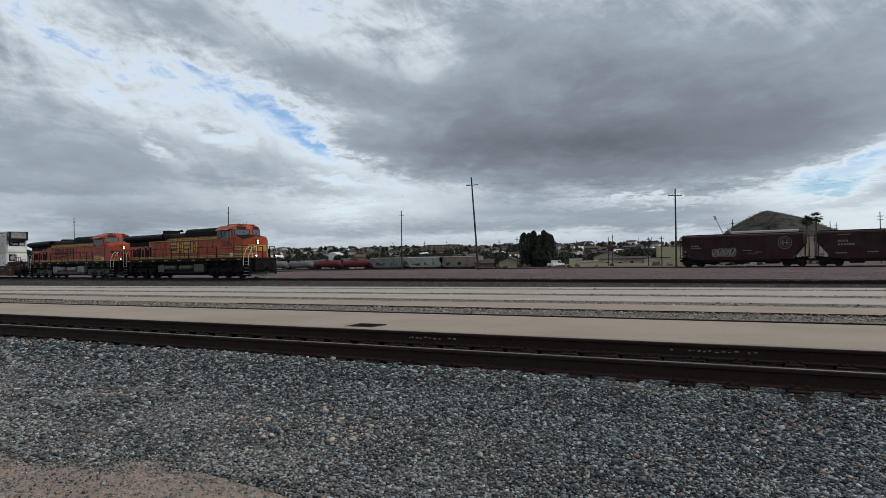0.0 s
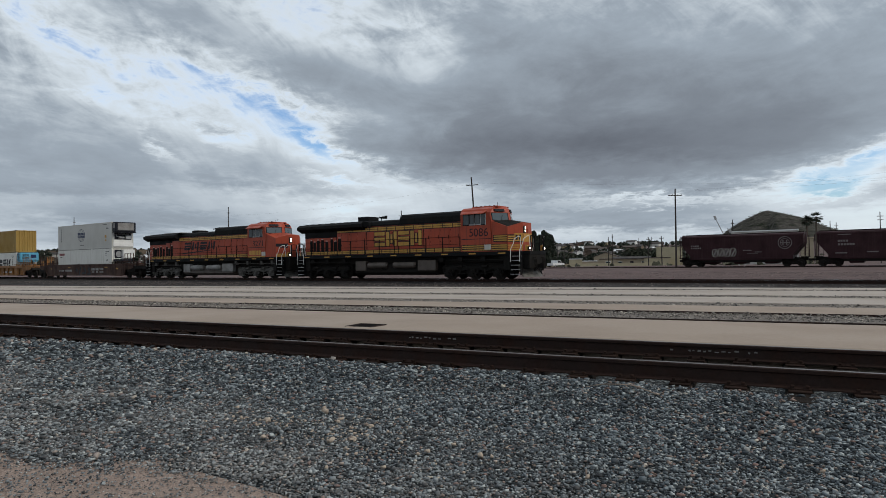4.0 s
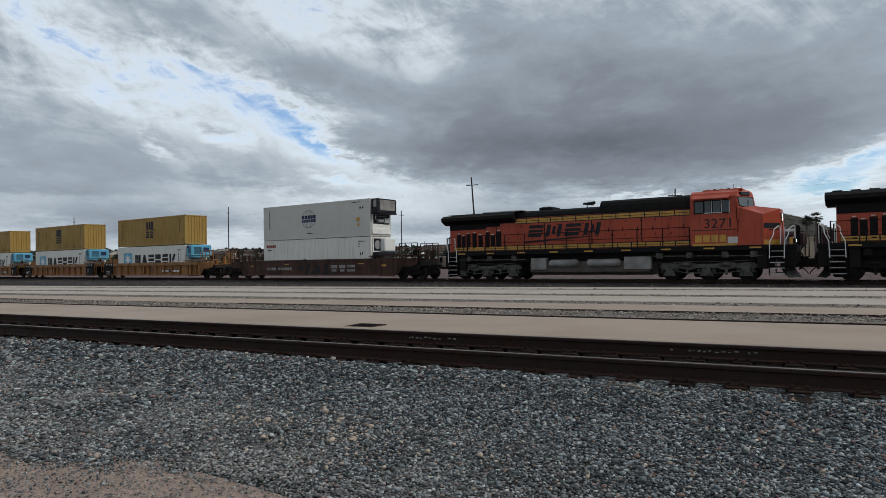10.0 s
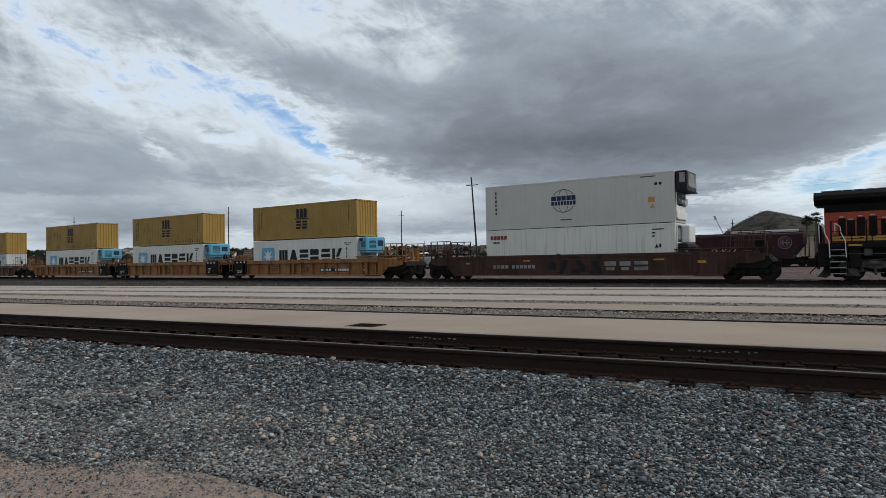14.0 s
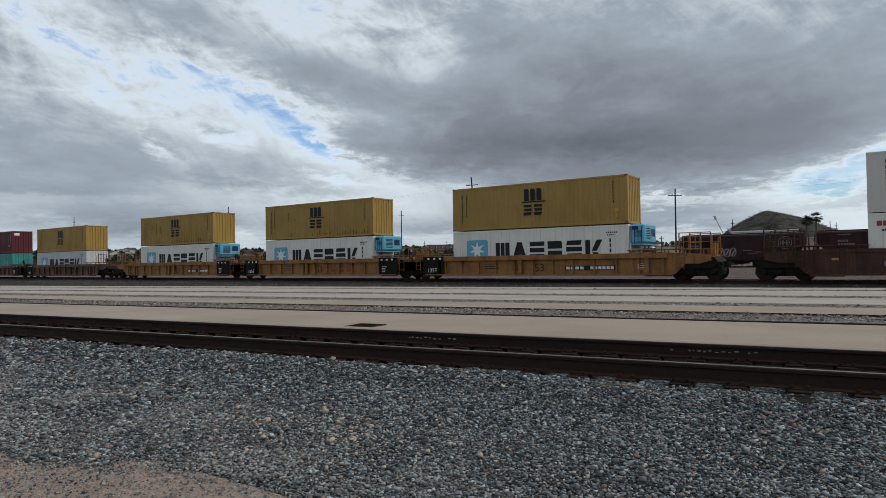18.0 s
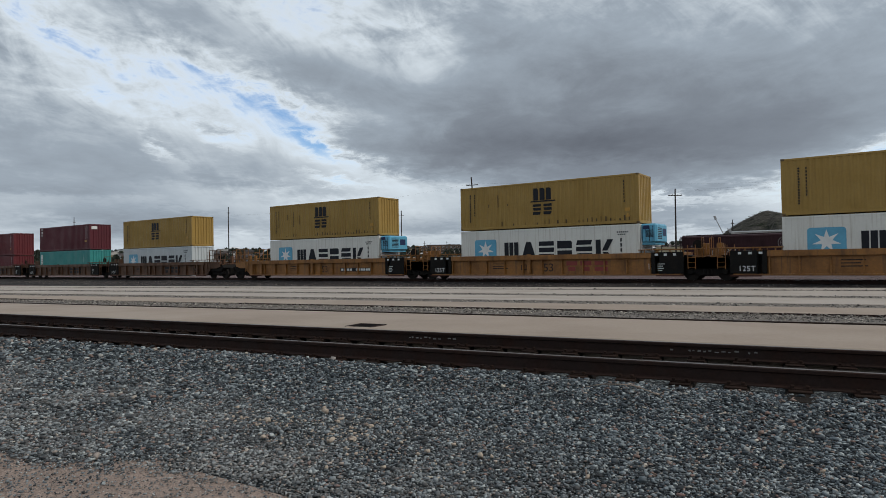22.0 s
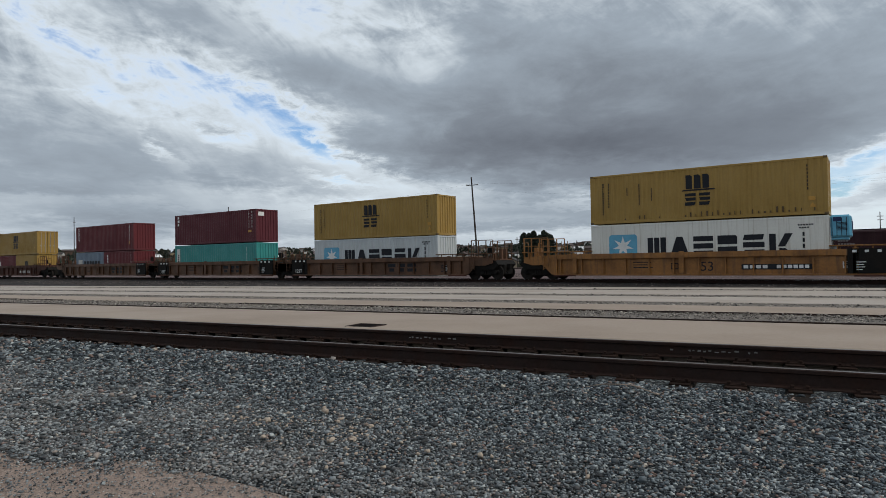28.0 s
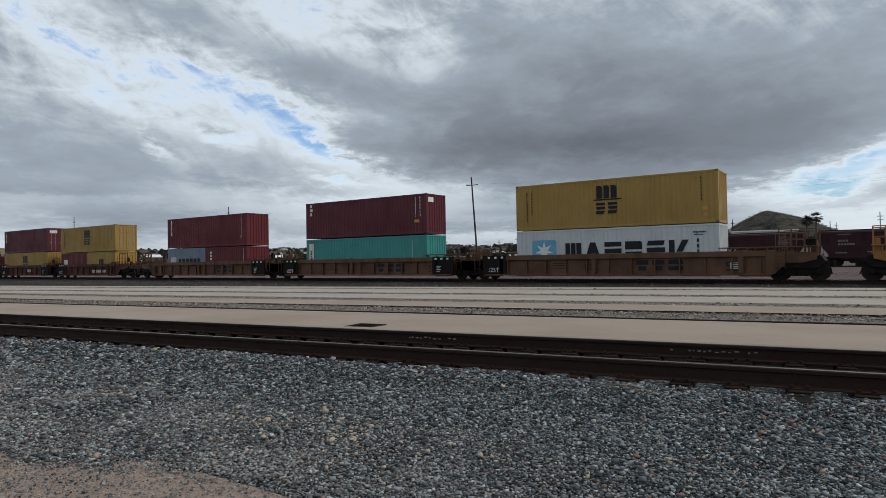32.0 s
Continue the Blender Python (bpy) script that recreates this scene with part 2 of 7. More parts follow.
M["stone"] = surface("crushed_stone", (0.1892, 0.2018, 0.2145), 0.85, second=(0.07569, 0.07821, 0.08326), scale=14, amount=0.35, grain=90, grain_amount=0.35, bump=0.12, spec=0.3, dust=((0.38, 0.35, 0.325), 2.6, 4.4, 0.30),
                     stops=[(0.0, (0.008, 0.011, 0.014)), (0.27, (0.036, 0.046, 0.056)), (0.54, (0.128, 0.154, 0.172)), (0.78, (0.285, 0.322, 0.338)), (0.90, (0.52, 0.555, 0.55)), (0.915, (0.24, 0.185, 0.15)), (0.97, (0.24, 0.145, 0.125)), (1.0, (0.58, 0.53, 0.45))])
M["cobble"] = surface("pale_cobble", (0.46, 0.38, 0.30), 0.9, second=(0.34, 0.24, 0.19), scale=12, grain=60, grain_amount=0.3, bump=0.4)
M["strip_stone"] = surface("pale_crushed_stone", (0.198, 0.171, 0.144), 0.9, grain=50, grain_amount=0.3, bump=0.3,
                           stops=[(0.0, (0.022, 0.021, 0.022)), (0.3, (0.10, 0.088, 0.082)), (0.6, (0.26, 0.23, 0.20)), (0.85, (0.44, 0.39, 0.34)), (1.0, (0.60, 0.54, 0.47))])
M["track_stone"] = surface("dark_track_stone", (0.15, 0.13, 0.12), 0.9, grain=50, grain_amount=0.3, bump=0.3,
                           stops=[(0.0, (0.012, 0.011, 0.011)), (0.45, (0.050, 0.041, 0.038)), (0.8, (0.12, 0.10, 0.092)), (1.0, (0.30, 0.26, 0.235))])
M["yard_stone"] = surface("brown_yard_stone", (0.15, 0.11, 0.11), 0.9, grain=50, grain_amount=0.3, bump=0.3,
                          stops=[(0.0, (0.05, 0.038, 0.038)), (0.5, (0.17, 0.122, 0.115)), (1.0, (0.36, 0.28, 0.26))])
M["rail_side"] = surface("rusty_rail_steel", (0.027, 0.0145, 0.0115), 0.8, second=(0.045, 0.0195, 0.0125), scale=3, grain=30, grain_amount=0.4, bump=0.2, spec=0.2)
M["rail_dull"] = surface("dull_rail_head", (0.13, 0.105, 0.095), 0.5, 0.55, second=(0.07, 0.05, 0.042), scale=2, grain=40, grain_amount=0.3, bump=0.05)
M["rail_top"] = surface("polished_rail_head", (0.55, 0.55, 0.56), 0.30, 0.95, second=(0.45, 0.44, 0.43), scale=2, grain=40, grain_amount=0.2, bump=0.05)
M["tie"] = surface("creosoted_tie_wood", (0.025, 0.019, 0.016), 0.9, second=(0.045, 0.034, 0.028), scale=4, grain=35, grain_amount=0.5, bump=0.6, per_object=0.35, spec=0.1)
M["plate"] = surface("rusty_tie_plate", (0.024, 0.015, 0.012), 0.85, second=(0.042, 0.024, 0.018), scale=8, grain=60, bump=0.3, per_object=0.3, spec=0.08)
M["orange"] = surface("faded_orange_paint", (0.37, 0.054, 0.021), 0.5, second=(0.25, 0.037, 0.016), scale=0.9, amount=0.6, grain=6, grain_amount=0.15, bump=0.03, streak=(0.10, 0.032, 0.018), streak_amount=0.6, spec=0.35)
M["yellow"] = surface("faded_yellow_stripe", (0.52, 0.27, 0.035), 0.5, second=(0.38, 0.19, 0.03), scale=1.5, grain=10, grain_amount=0.2, bump=0.03, streak=GRIME, streak_amount=0.4)
M["black"] = surface("sooty_black_paint", (0.008, 0.008, 0.009), 0.7, second=(0.016, 0.015, 0.014), scale=1.2, grain=12, grain_amount=0.3, bump=0.06, spec=0.10)
M["under"] = surface("grimy_black_underframe", (0.012, 0.011, 0.010), 0.8, second=(0.026, 0.021, 0.018), scale=2.5, amount=0.7, grain=18, grain_amount=0.4, bump=0.25, spec=0.12)
M["truckgrey"] = surface("dusty_grey_truck", (0.125, 0.118, 0.108), 0.75, second=(0.03, 0.027, 0.024), scale=3.2, amount=0.8, grain=14, grain_amount=0.4, bump=0.2, spec=0.2)
M["tankgrey"] = surface("dusty_grey_tank", (0.27, 0.26, 0.25), 0.6, second=(0.10, 0.09, 0.08), scale=1.2, amount=0.7, grain=14, grain_amount=0.25, bump=0.08)
M["rusttank"] = surface("grimy_rusty_tank", (0.085, 0.065, 0.052), 0.6, second=(0.045, 0.034, 0.027), scale=1.5, amount=0.7, grain=14, grain_amount=0.3, bump=0.08)
M["whitepaint"] = surface("white_paint", (0.72, 0.72, 0.70), 0.5, second=(0.5, 0.5, 0.48), scale=2, amount=0.3, grain=20, grain_amount=0.1, bump=0.03)
M["silver"] = surface("dull_silver", (0.42, 0.42, 0.42), 0.45, 0.4, scale=2, grain=20, grain_amount=0.2, bump=0.05)
M["glass"] = glass("dark_window_glass")
# middle cab panes: their brighter reflection is put into a lighter tint
M["pane_glass"] = glass("grey_reflection_glass", (0.035, 0.042, 0.047))
# windshield: reflected sky and light through the cab are put into the tint
M["windshield_glass"] = glass("sky_reflection_windshield", (0.075, 0.098, 0.112))
M["msc"] = surface("mustard_container_paint", (0.335, 0.212, 0.055), 0.55, second=(0.275, 0.170, 0.042), scale=0.7, amount=0.6, grain=8, grain_amount=0.10, bump=0.03, streak=(0.172, 0.096, 0.024), streak_amount=0.28, spec=0.3)
M["reefer"] = surface("white_reefer_panel", (0.66, 0.6501, 0.6016), 0.45, second=(0.55, 0.5418, 0.4982), scale=0.6, amount=0.5, grain=10, grain_amount=0.08, bump=0.02, streak=(0.33, 0.275, 0.205), streak_amount=0.6)
M["reefergrey"] = surface("pale_grey_reefer_panel", (0.5, 0.4925, 0.4557), 0.45, second=(0.44, 0.4334, 0.3999), scale=0.6, amount=0.5, grain=10, grain_amount=0.08, bump=0.02, streak=(0.34, 0.3152, 0.2697), streak_amount=0.3)
M["castbrown"] = surface("grimy_corner_casting", (0.12, 0.075, 0.028), 0.7, second=(0.05, 0.035, 0.02), scale=4, grain=20, bump=0.1)
M["castred"] = surface("grimy_red_corner_casting", (0.05, 0.018, 0.018), 0.7, second=(0.03, 0.014, 0.014), scale=4, grain=20, bump=0.1)
M["skyblue"] = surface("light_blue_paint", (0.10, 0.36, 0.53), 0.45, second=(0.07, 0.27, 0.41), scale=2, grain=12, grain_amount=0.15, bump=0.04)
M["ink"] = surface("black_lettering_paint", (0.014, 0.016, 0.022), 0.5, second=(0.03, 0.03, 0.035), scale=3, grain=20, bump=0.02, spec=0.15)
M["rustmark"] = surface("rust_scuff", (0.085, 0.05, 0.02), 0.8, second=(0.05, 0.03, 0.015), scale=5, grain=20, bump=0.1)
# near-black for the drain pit: the recess's shade as plain colour
M["soot"] = surface("black_pit_shade", (0.006, 0.005, 0.005), 0.98, second=(0.012, 0.01, 0.009), scale=6, grain=40, bump=0.2, spec=0.02)
M["navy"] = surface("navy_paint", (0.02, 0.035, 0.10), 0.5, scale=3, grain=20, bump=0.02, spec=0.2)
M["red"] = surface("red_paint", (0.26, 0.03, 0.026), 0.5, scale=3, grain=20, bump=0.02)
M["tex"] = surface("maroon_container_paint", (0.105, 0.022, 0.03), 0.55, second=(0.08, 0.018, 0.025), scale=0.7, amount=0.6, grain=8, grain_amount=0.15, bump=0.03, streak=(0.05, 0.02, 0.018), streak_amount=0.35, spec=0.25)
M["crimson"] = surface("crimson_container_paint", (0.1254, 0.0224, 0.0266), 0.55, second=(0.0924, 0.0192, 0.0247), scale=0.7, amount=0.6, grain=8, grain_amount=0.15, bump=0.03, streak=(0.0396, 0.016, 0.0171), streak_amount=0.35, spec=0.25)
M["teal"] = surface("teal_container_paint", (0.03, 0.25, 0.235), 0.5, second=(0.025, 0.20, 0.19), scale=0.8, amount=0.5, grain=8, grain_amount=0.12, bump=0.03, streak=(0.05, 0.10, 0.09), streak_amount=0.3)
M["bluegrey"] = surface("blue_grey_container_paint", (0.16, 0.21, 0.27), 0.55, second=(0.12, 0.155, 0.20), scale=0.8, amount=0.5, grain=8, grain_amount=0.12, bump=0.03, streak=GRIME, streak_amount=0.3)
M["ttxyellow"] = surface("yellow_well_car_paint", (0.31, 0.126, 0.020), 0.6, second=(0.17, 0.070, 0.018), scale=1.3, amount=0.8, grain=10, grain_amount=0.3, bump=0.05, streak=(0.06, 0.035, 0.022), streak_amount=0.65)
M["ttxtan"] = surface("weathered_tan_well_car_paint", (0.120, 0.047, 0.015), 0.65, second=(0.055, 0.026, 0.013), scale=1.0, amount=0.7, grain=10, grain_amount=0.3, bump=0.08, streak=(0.05, 0.024, 0.013), streak_amount=0.5)
M["ttxbrown"] = surface("oxide_brown_well_car_paint", (0.068, 0.033, 0.024), 0.7, second=(0.032, 0.019, 0.016), scale=1.0, amount=0.8, grain=10, grain_amount=0.3, bump=0.08, streak=(0.14, 0.07, 0.035), streak_amount=0.4, spec=0.2)
M["ttxred"] = surface("red_oxide_well_car_paint", (0.095, 0.036, 0.024), 0.7, second=(0.05, 0.024, 0.018), scale=1.0, amount=0.8, grain=10, grain_amount=0.3, bump=0.08, streak=(0.06, 0.035, 0.03), streak_amount=0.4, spec=0.2)
M["steel"] = surface("worn_wheel_steel", (0.022, 0.019, 0.017), 0.75, 0.0, second=(0.035, 0.027, 0.022), scale=4, grain=20, bump=0.1, spec=0.1)
M["hopper"] = surface("oxide_maroon_hopper_paint", (0.033, 0.010, 0.013), 0.65, second=(0.022, 0.008, 0.010), scale=0.6, amount=0.8, grain=6, grain_amount=0.3, bump=0.05, streak=(0.07, 0.04, 0.035), streak_amount=0.3, spec=0.2)
M["wood"] = surface("weathered_pole_wood", (0.040, 0.032, 0.028), 0.9, second=(0.022, 0.018, 0.016), scale=1.5, grain=10, grain_amount=0.4, bump=0.3)
M["wire"] = surface("dark_wire", (0.04, 0.04, 0.042), 0.6, bump=0.0)


# ---------------------------------------------------------------- mesh tools
class Geo:
    """Vertices and faces of one part, gathered from simple shaped pieces."""

    def __init__(self):
        self.v, self.f = [], []

    def add(self, verts, faces):
        k = len(self.v)
        self.v += [tuple(q) for q in verts]
        self.f += [tuple(i + k for i in face) for face in faces]
        return self

    def box(self, x0, x1, y0, y1, z0, z1, bev=0.0, turn=None):
        if x0 > x1: x0, x1 = x1, x0
        if y0 > y1: y0, y1 = y1, y0
        if z0 > z1: z0, z1 = z1, z0
        b = min(bev, (x1 - x0) / 2.1, (y1 - y0) / 2.1, (z1 - z0) / 2.1)
        if b <= 0:
            vs = [(x, y, z) for x in (x0, x1) for y in (y0, y1) for z in (z0, z1)]
            fs = [(0, 1, 3, 2), (4, 6, 7, 5), (0, 4, 5, 1), (2, 3, 7, 6), (0, 2, 6, 4), (1, 5, 7, 3)]
        else:
            vs, fs, idx = [], [], {}
            lo, hi = (x0, y0, z0), (x1, y1, z1)
            for sx in (0, 1):
                for sy in (0, 1):
                    for sz in (0, 1):
                        sgn = (sx, sy, sz)
                        for ax in range(3):
                            q = []
                            for i in range(3):
                                e = hi[i] if sgn[i] else lo[i]
                                if i != ax:
                                    e += -b if sgn[i] else b
                                q.append(e)
                            idx[sgn, ax] = len(vs)
                            vs.append(tuple(q))
            for ax in range(3):
                o = [i for i in range(3) if i != ax]
                for sd in (0, 1):
                    loop = []
                    for a, c in ((0, 0), (1, 0), (1, 1), (0, 1)):
                        sg = [0, 0, 0]
                        sg[ax], sg[o[0]], sg[o[1]] = sd, a, c
                        loop.append(idx[tuple(sg), ax])
                    flip = (sd == 0) != (ax == 1)
                    fs.append(tuple(loop[::-1] if flip else loop))
                    # edges between this face and the next axis's face
            for ax in range(3):
                o = [i for i in range(3) if i != ax]
                for a in (0, 1):
                    for c in (0, 1):
                        s0, s1 = [0, 0, 0], [0, 0, 0]
                        s0[o[0]] = s1[o[0]] = a
                        s0[o[1]] = s1[o[1]] = c
                        s1[ax] = 1
                        fs.append((idx[tuple(s0), o[0]], idx[tuple(s1), o[0]], idx[tuple(s1), o[1]], idx[tuple(s0), o[1]]))
            for sx in (0, 1):
                for sy in (0, 1):
                    for sz in (0, 1):
                        fs.append(tuple(idx[(sx, sy, sz), a] for a in range(3)))
        if turn is not None:
            vs = [tuple(turn @ Vector(q)) for q in vs]
        return self.add(vs, fs)

    def cyl(self, p0, p1, r0, r1=None, n=12, caps=True):
        r1 = r0 if r1 is None else r1
        p0, p1 = Vector(p0), Vector(p1)
        d = (p1 - p0).normalized()
        a = d.orthogonal().normalized()
        b = d.cross(a)
        vs = []
        for p_, r in ((p0, r0), (p1, r1)):
            for i in range(n):
                t = 2 * pi * i / n
                vs.append(p_ + a * (r * cos(t)) + b * (r * sin(t)))
        fs = [(i, (i + 1) % n, n + (i + 1) % n, n + i) for i in range(n)]
        if caps:
            fs += [tuple(range(n))[::-1], tuple(range(n, 2 * n))]
        return self.add(vs, fs)

    def path(self, pts, r, n=6):
        for a, b in zip(pts, pts[1:]):
            self.cyl(a, b, r, n=n)
        return self

    def prism(self, prof, axis, a, b, close=True):
        """A closed outline swept along an axis (0 x, 1 y, 2 z) from a to b."""
        n = len(prof)
        vs = []
        for c in (a, b):
            for q in prof:
                w = list(q)
                w.insert(axis, c)
                vs.append(tuple(w))
        fs = [(i, (i + 1) % n, n + (i + 1) % n, n + i) for i in range(n)]
        if close:
            fs += [tuple(range(n))[::-1], tuple(range(n, 2 * n))]
        return self.add(vs, fs)

    def sheet(self, rows):
        """A grid of points, row by row, joined by quads."""
        n = len(rows[0])
        vs = [q for r in rows for q in r]
        fs = [(i * n + j, i * n + j + 1, (i + 1) * n + j + 1, (i + 1) * n + j) for i in range(len(rows) - 1) for j in range(n - 1)]
        return self.add(vs, fs)

    def mesh(self, name, material, fix=True):
        me = bpy.data.meshes.new(name)
        me.from_pydata(self.v, [], self.f)
        if fix:
            bm = bmesh.new()
            bm.from_mesh(me)
            bmesh.ops.recalc_face_normals(bm, faces=bm.faces)
            bm.to_mesh(me)
            bm.free()
        for k in (material if isinstance(material, (list, tuple)) else [material]):
            me.materials.append(M[k])
        return me


def part(name, geo, material, parent, label="", at=None):
    """One mesh object under a thing or a part. geo: a Geo, or a ready mesh."""
    me = geo if isinstance(geo, bpy.types.Mesh) else geo.mesh(name, material)
    ob = new(name, me)
    ob.parent = parent
    if at is not None:
        ob.matrix_basis = at
    if label:
        ob["label"] = label
    return ob


def smooth(ob):
    for poly in ob.data.polygons:
        poly.use_smooth = True
    return ob


def thing(name, label, category, group="", kind="", at=None):
    ob = new(name)
    ob.empty_display_size = 0.3
    if at is not None:
        ob.matrix_basis = at
    return tagged(ob, label, category, group, kind)


def solo(name, geo, material, label, category, group="", kind="", at=None):
    """A thing that is one mesh."""
    ob = new(name, geo.mesh(name, material))
    if at is not None:
        ob.matrix_basis = at
    return tagged(ob, label, category, group, kind)


WHEELS = []      # (wheelset, its place on its truck, radius)
MOVERS = []      # (thing, its place along the train at the start, its height above the rail)
TRACK_Y = 37.354
# ---------------------------------------------------------------- ground and tracks
NEAR = radians(7.158)                 # heading of the near track and the concrete aprons
NEAR_C = 8.108 - 0.7525               # its centre line's distance from the camera's foot
RAIL_Z = 0.309                        # top of the near rails


def along(u, v, z=0.0):
    """A place by its distances along and across the near track."""
    return (u * cos(NEAR) - v * sin(NEAR), u * sin(NEAR) + v * cos(NEAR), z)


def smoothstep(a, b, x):
    t = min(1.0, max(0.0, (x - a) / (b - a)))
    return t * t * (3 - 2 * t)


def ground_z(x, y):
    r = hypot(x, y)
    v = -x * sin(NEAR) + y * cos(NEAR)
    z = -0.25 if v < 8.0 else -0.25 - 0.20 * smoothstep(8.0, 30.0, v)
    ahead = smoothstep(60, 100, y)
    z += ahead * (-2.7 * smoothstep(115, 270, r) + 17.0 * smoothstep(290, 760, r) + 6.0 * smoothstep(760, 2400, r))
    return z


def build_ground():
    g = Geo()
    rings = [0, 2, 4, 7, 10, 14, 18, 23, 28, 34, 40, 50, 62, 76, 92, 108, 125, 145, 170, 200, 230, 260, 290, 320, 360, 400, 450, 500, 560, 620, 700, 850, 1100, 1500, 2200, 3200, 4600]
    n = 96
    rows = []
    for r in rings:
        row = []
        for i in range(n + 1):
            a = 2 * pi * i / n
            x, y = r * sin(a), r * cos(a)
            bump = 0.0 if r < 40 else noise.noise((x * 0.02, y * 0.02, 3.1)) * min(1.2, (r - 40) / 900)
            row.append((x, y, ground_z(x, y) + bump))
        rows.append(row)
    g.sheet(rows)
    ob = new("ground", g.mesh("ground", "field"))
    smooth(ob)
    tagged(ob, "brown gravelly yard ground that reaches the horizon", "ground", kind="structure")


build_ground()


def slab(name, lo, hi, z_lo, z_hi, mat, label, category, x0=-150.0, x1=40.0, thick=0.25, kind="structure"):
    """A long strip between two lines, each given by its y at x = 0 and its heading in degrees."""
    g = Geo()

    def y_on(line, x):
        return line[0] + x * tan(radians(line[1]))
    xs = [x0 + (x1 - x0) * i / 60 for i in range(61)]
    top = [[(x, y_on(lo, x) + (y_on(hi, x) - y_on(lo, x)) * f, z_lo + (z_hi - z_lo) * f) for x in xs] for f in (0, 0.02, 0.5, 0.98, 1)]
    top = [[(x, y, z - (0.012 if k in (0, 4) else 0)) for x, y, z in row] for k, row in enumerate(top)]
    skirt_a = [(x, y, z - thick) for x, y, z in top[0]]
    skirt_b = [(x, y, z - thick) for x, y, z in top[-1]]
    g.sheet([skirt_a] + top + [skirt_b])
    ob = new(name, g.mesh(name, mat))
    return tagged(ob, label, category, kind=kind)


# lines across the yard: y at x = 0, heading
L_A, L_S1B, L_S1T = (8.24, 7.158), (11.72, 8.1), (14.22, 8.55)
L_S2B, L_S2T, L_S3B, L_S3T = (16.55, 8.5), (18.2, 8.4), (21.3, 9.1), (23.05, 9.35)
L_S4B, L_S4T, L_P5T = (27.35, 9.75), (28.9, 9.95), (31.4, 9.9)


def build_aprons():
    pads = [(L_A, L_S1B, 0.312, 0.245), (L_S1T, L_S2B, 0.20, 0.155), (L_S2T, L_S3B, 0.125, 0.08), (L_S3T, L_S4B, 0.045, -0.02), (L_S4T, L_P5T, -0.05, -0.10)]
    for i, (lo, hi, za, zb) in enumerate(pads):
        slab("pavement", lo, hi, za, zb, "concrete" if i < 2 else "concrete_grey", "pale tan concrete apron strip, worn and dusty" if i < 2 else "pale grey concrete apron strip, worn and dusty", "pavement")
    strips = [(L_S1B, L_S1T, 0.20, 0.165), (L_S2B, L_S2T, 0.115, 0.09), (L_S3B, L_S3T, 0.045, 0.015), (L_S4B, L_S4T, -0.05, -0.08)]
    for lo, hi, za, zb in strips:
        slab("gravel_strip", lo, hi, za, zb, "strip", "strip of pale crushed stone between concrete aprons", "gravel")
    # low dark steel edging along the first strip
    for base, off in ((L_S1B, 0.28), (L_S1T, -0.1)):
        g = Geo()
        x0, x1 = -150, 40
        t = tan(radians(base[1]))
        for i in range(24):
            a, b = x0 + (x1 - x0) * i / 24, x0 + (x1 - x0) * (i + 1) / 24
            ya, yb = base[0] + off + a * t, base[0] + off + b * t
            if off < 0 and i % 3 == 1:
                continue
            z = 0.238 if off > 0 else 0.203
            vs = [(a, ya, z - .2), (b, yb, z - .2), (b, yb + .032, z - .2), (a, ya + .032, z - .2), (a, ya, z), (b, yb, z), (b, yb + .032, z), (a, ya + .032, z)]
            g.add(vs, [(0, 1, 5, 4), (2, 3, 7, 6), (4, 5, 6, 7), (0, 4, 7, 3), (1, 2, 6, 5)])
        solo("steel_edging", g, "rail_side", "low rusty steel edging along a gravel strip", "edging", kind="structure")


build_aprons()

RAIL_PROFILE = [(-.070, 0), (.070, 0), (.070, .012), (.012, .03), (.009, .125), (.036, .138), (.037, .166), (.030, .176), (-.030, .176), (-.037, .166), (-.036, .138), (-.009, .125), (-.012, .03), (-.070, .012)]


def rail_mesh(name, length, head="rail_top"):
    g = Geo()
    g.prism(RAIL_PROFILE, 0, 0, length)
    me = g.mesh(name, ["rail_side", head])
    for poly in me.polygons:
        if poly.normal.z > 0.9 and poly.center.z > 0.17:
            poly.material_index = 1
    return me


def tie_mesh(name, length=2.59):
    g = Geo()
    g.box(-.114, .114, -length / 2, length / 2, -.17, 0, 0.012)
    return g.mesh(name, "tie")


def plate_mesh(name):
    """A tie plate with four cut spikes that hold the rail's foot."""
    g = Geo()
    g.box(-.095, .095, -.18, .18, 0, .016, 0.004)
    g.box(-.095, .095, -.10, -.078, .016, .028, 0.003)
    g.box(-.095, .095, .078, .10, .016, .028, 0.003)
    for x in (-.06, .06):
        for y in (-.088, .088):
            s = 1 if y > 0 else -1
            g.box(x - .010, x + .010, y - .010, y + .010, .0, .040, 0.002)
            g.box(x - .017, x + .017, y - .028 * (s > 0) - .014 * (s < 0), y + .028 * (s < 0) + .014 * (s > 0), .036, .056, 0.005)
    return g.mesh(name, "plate")


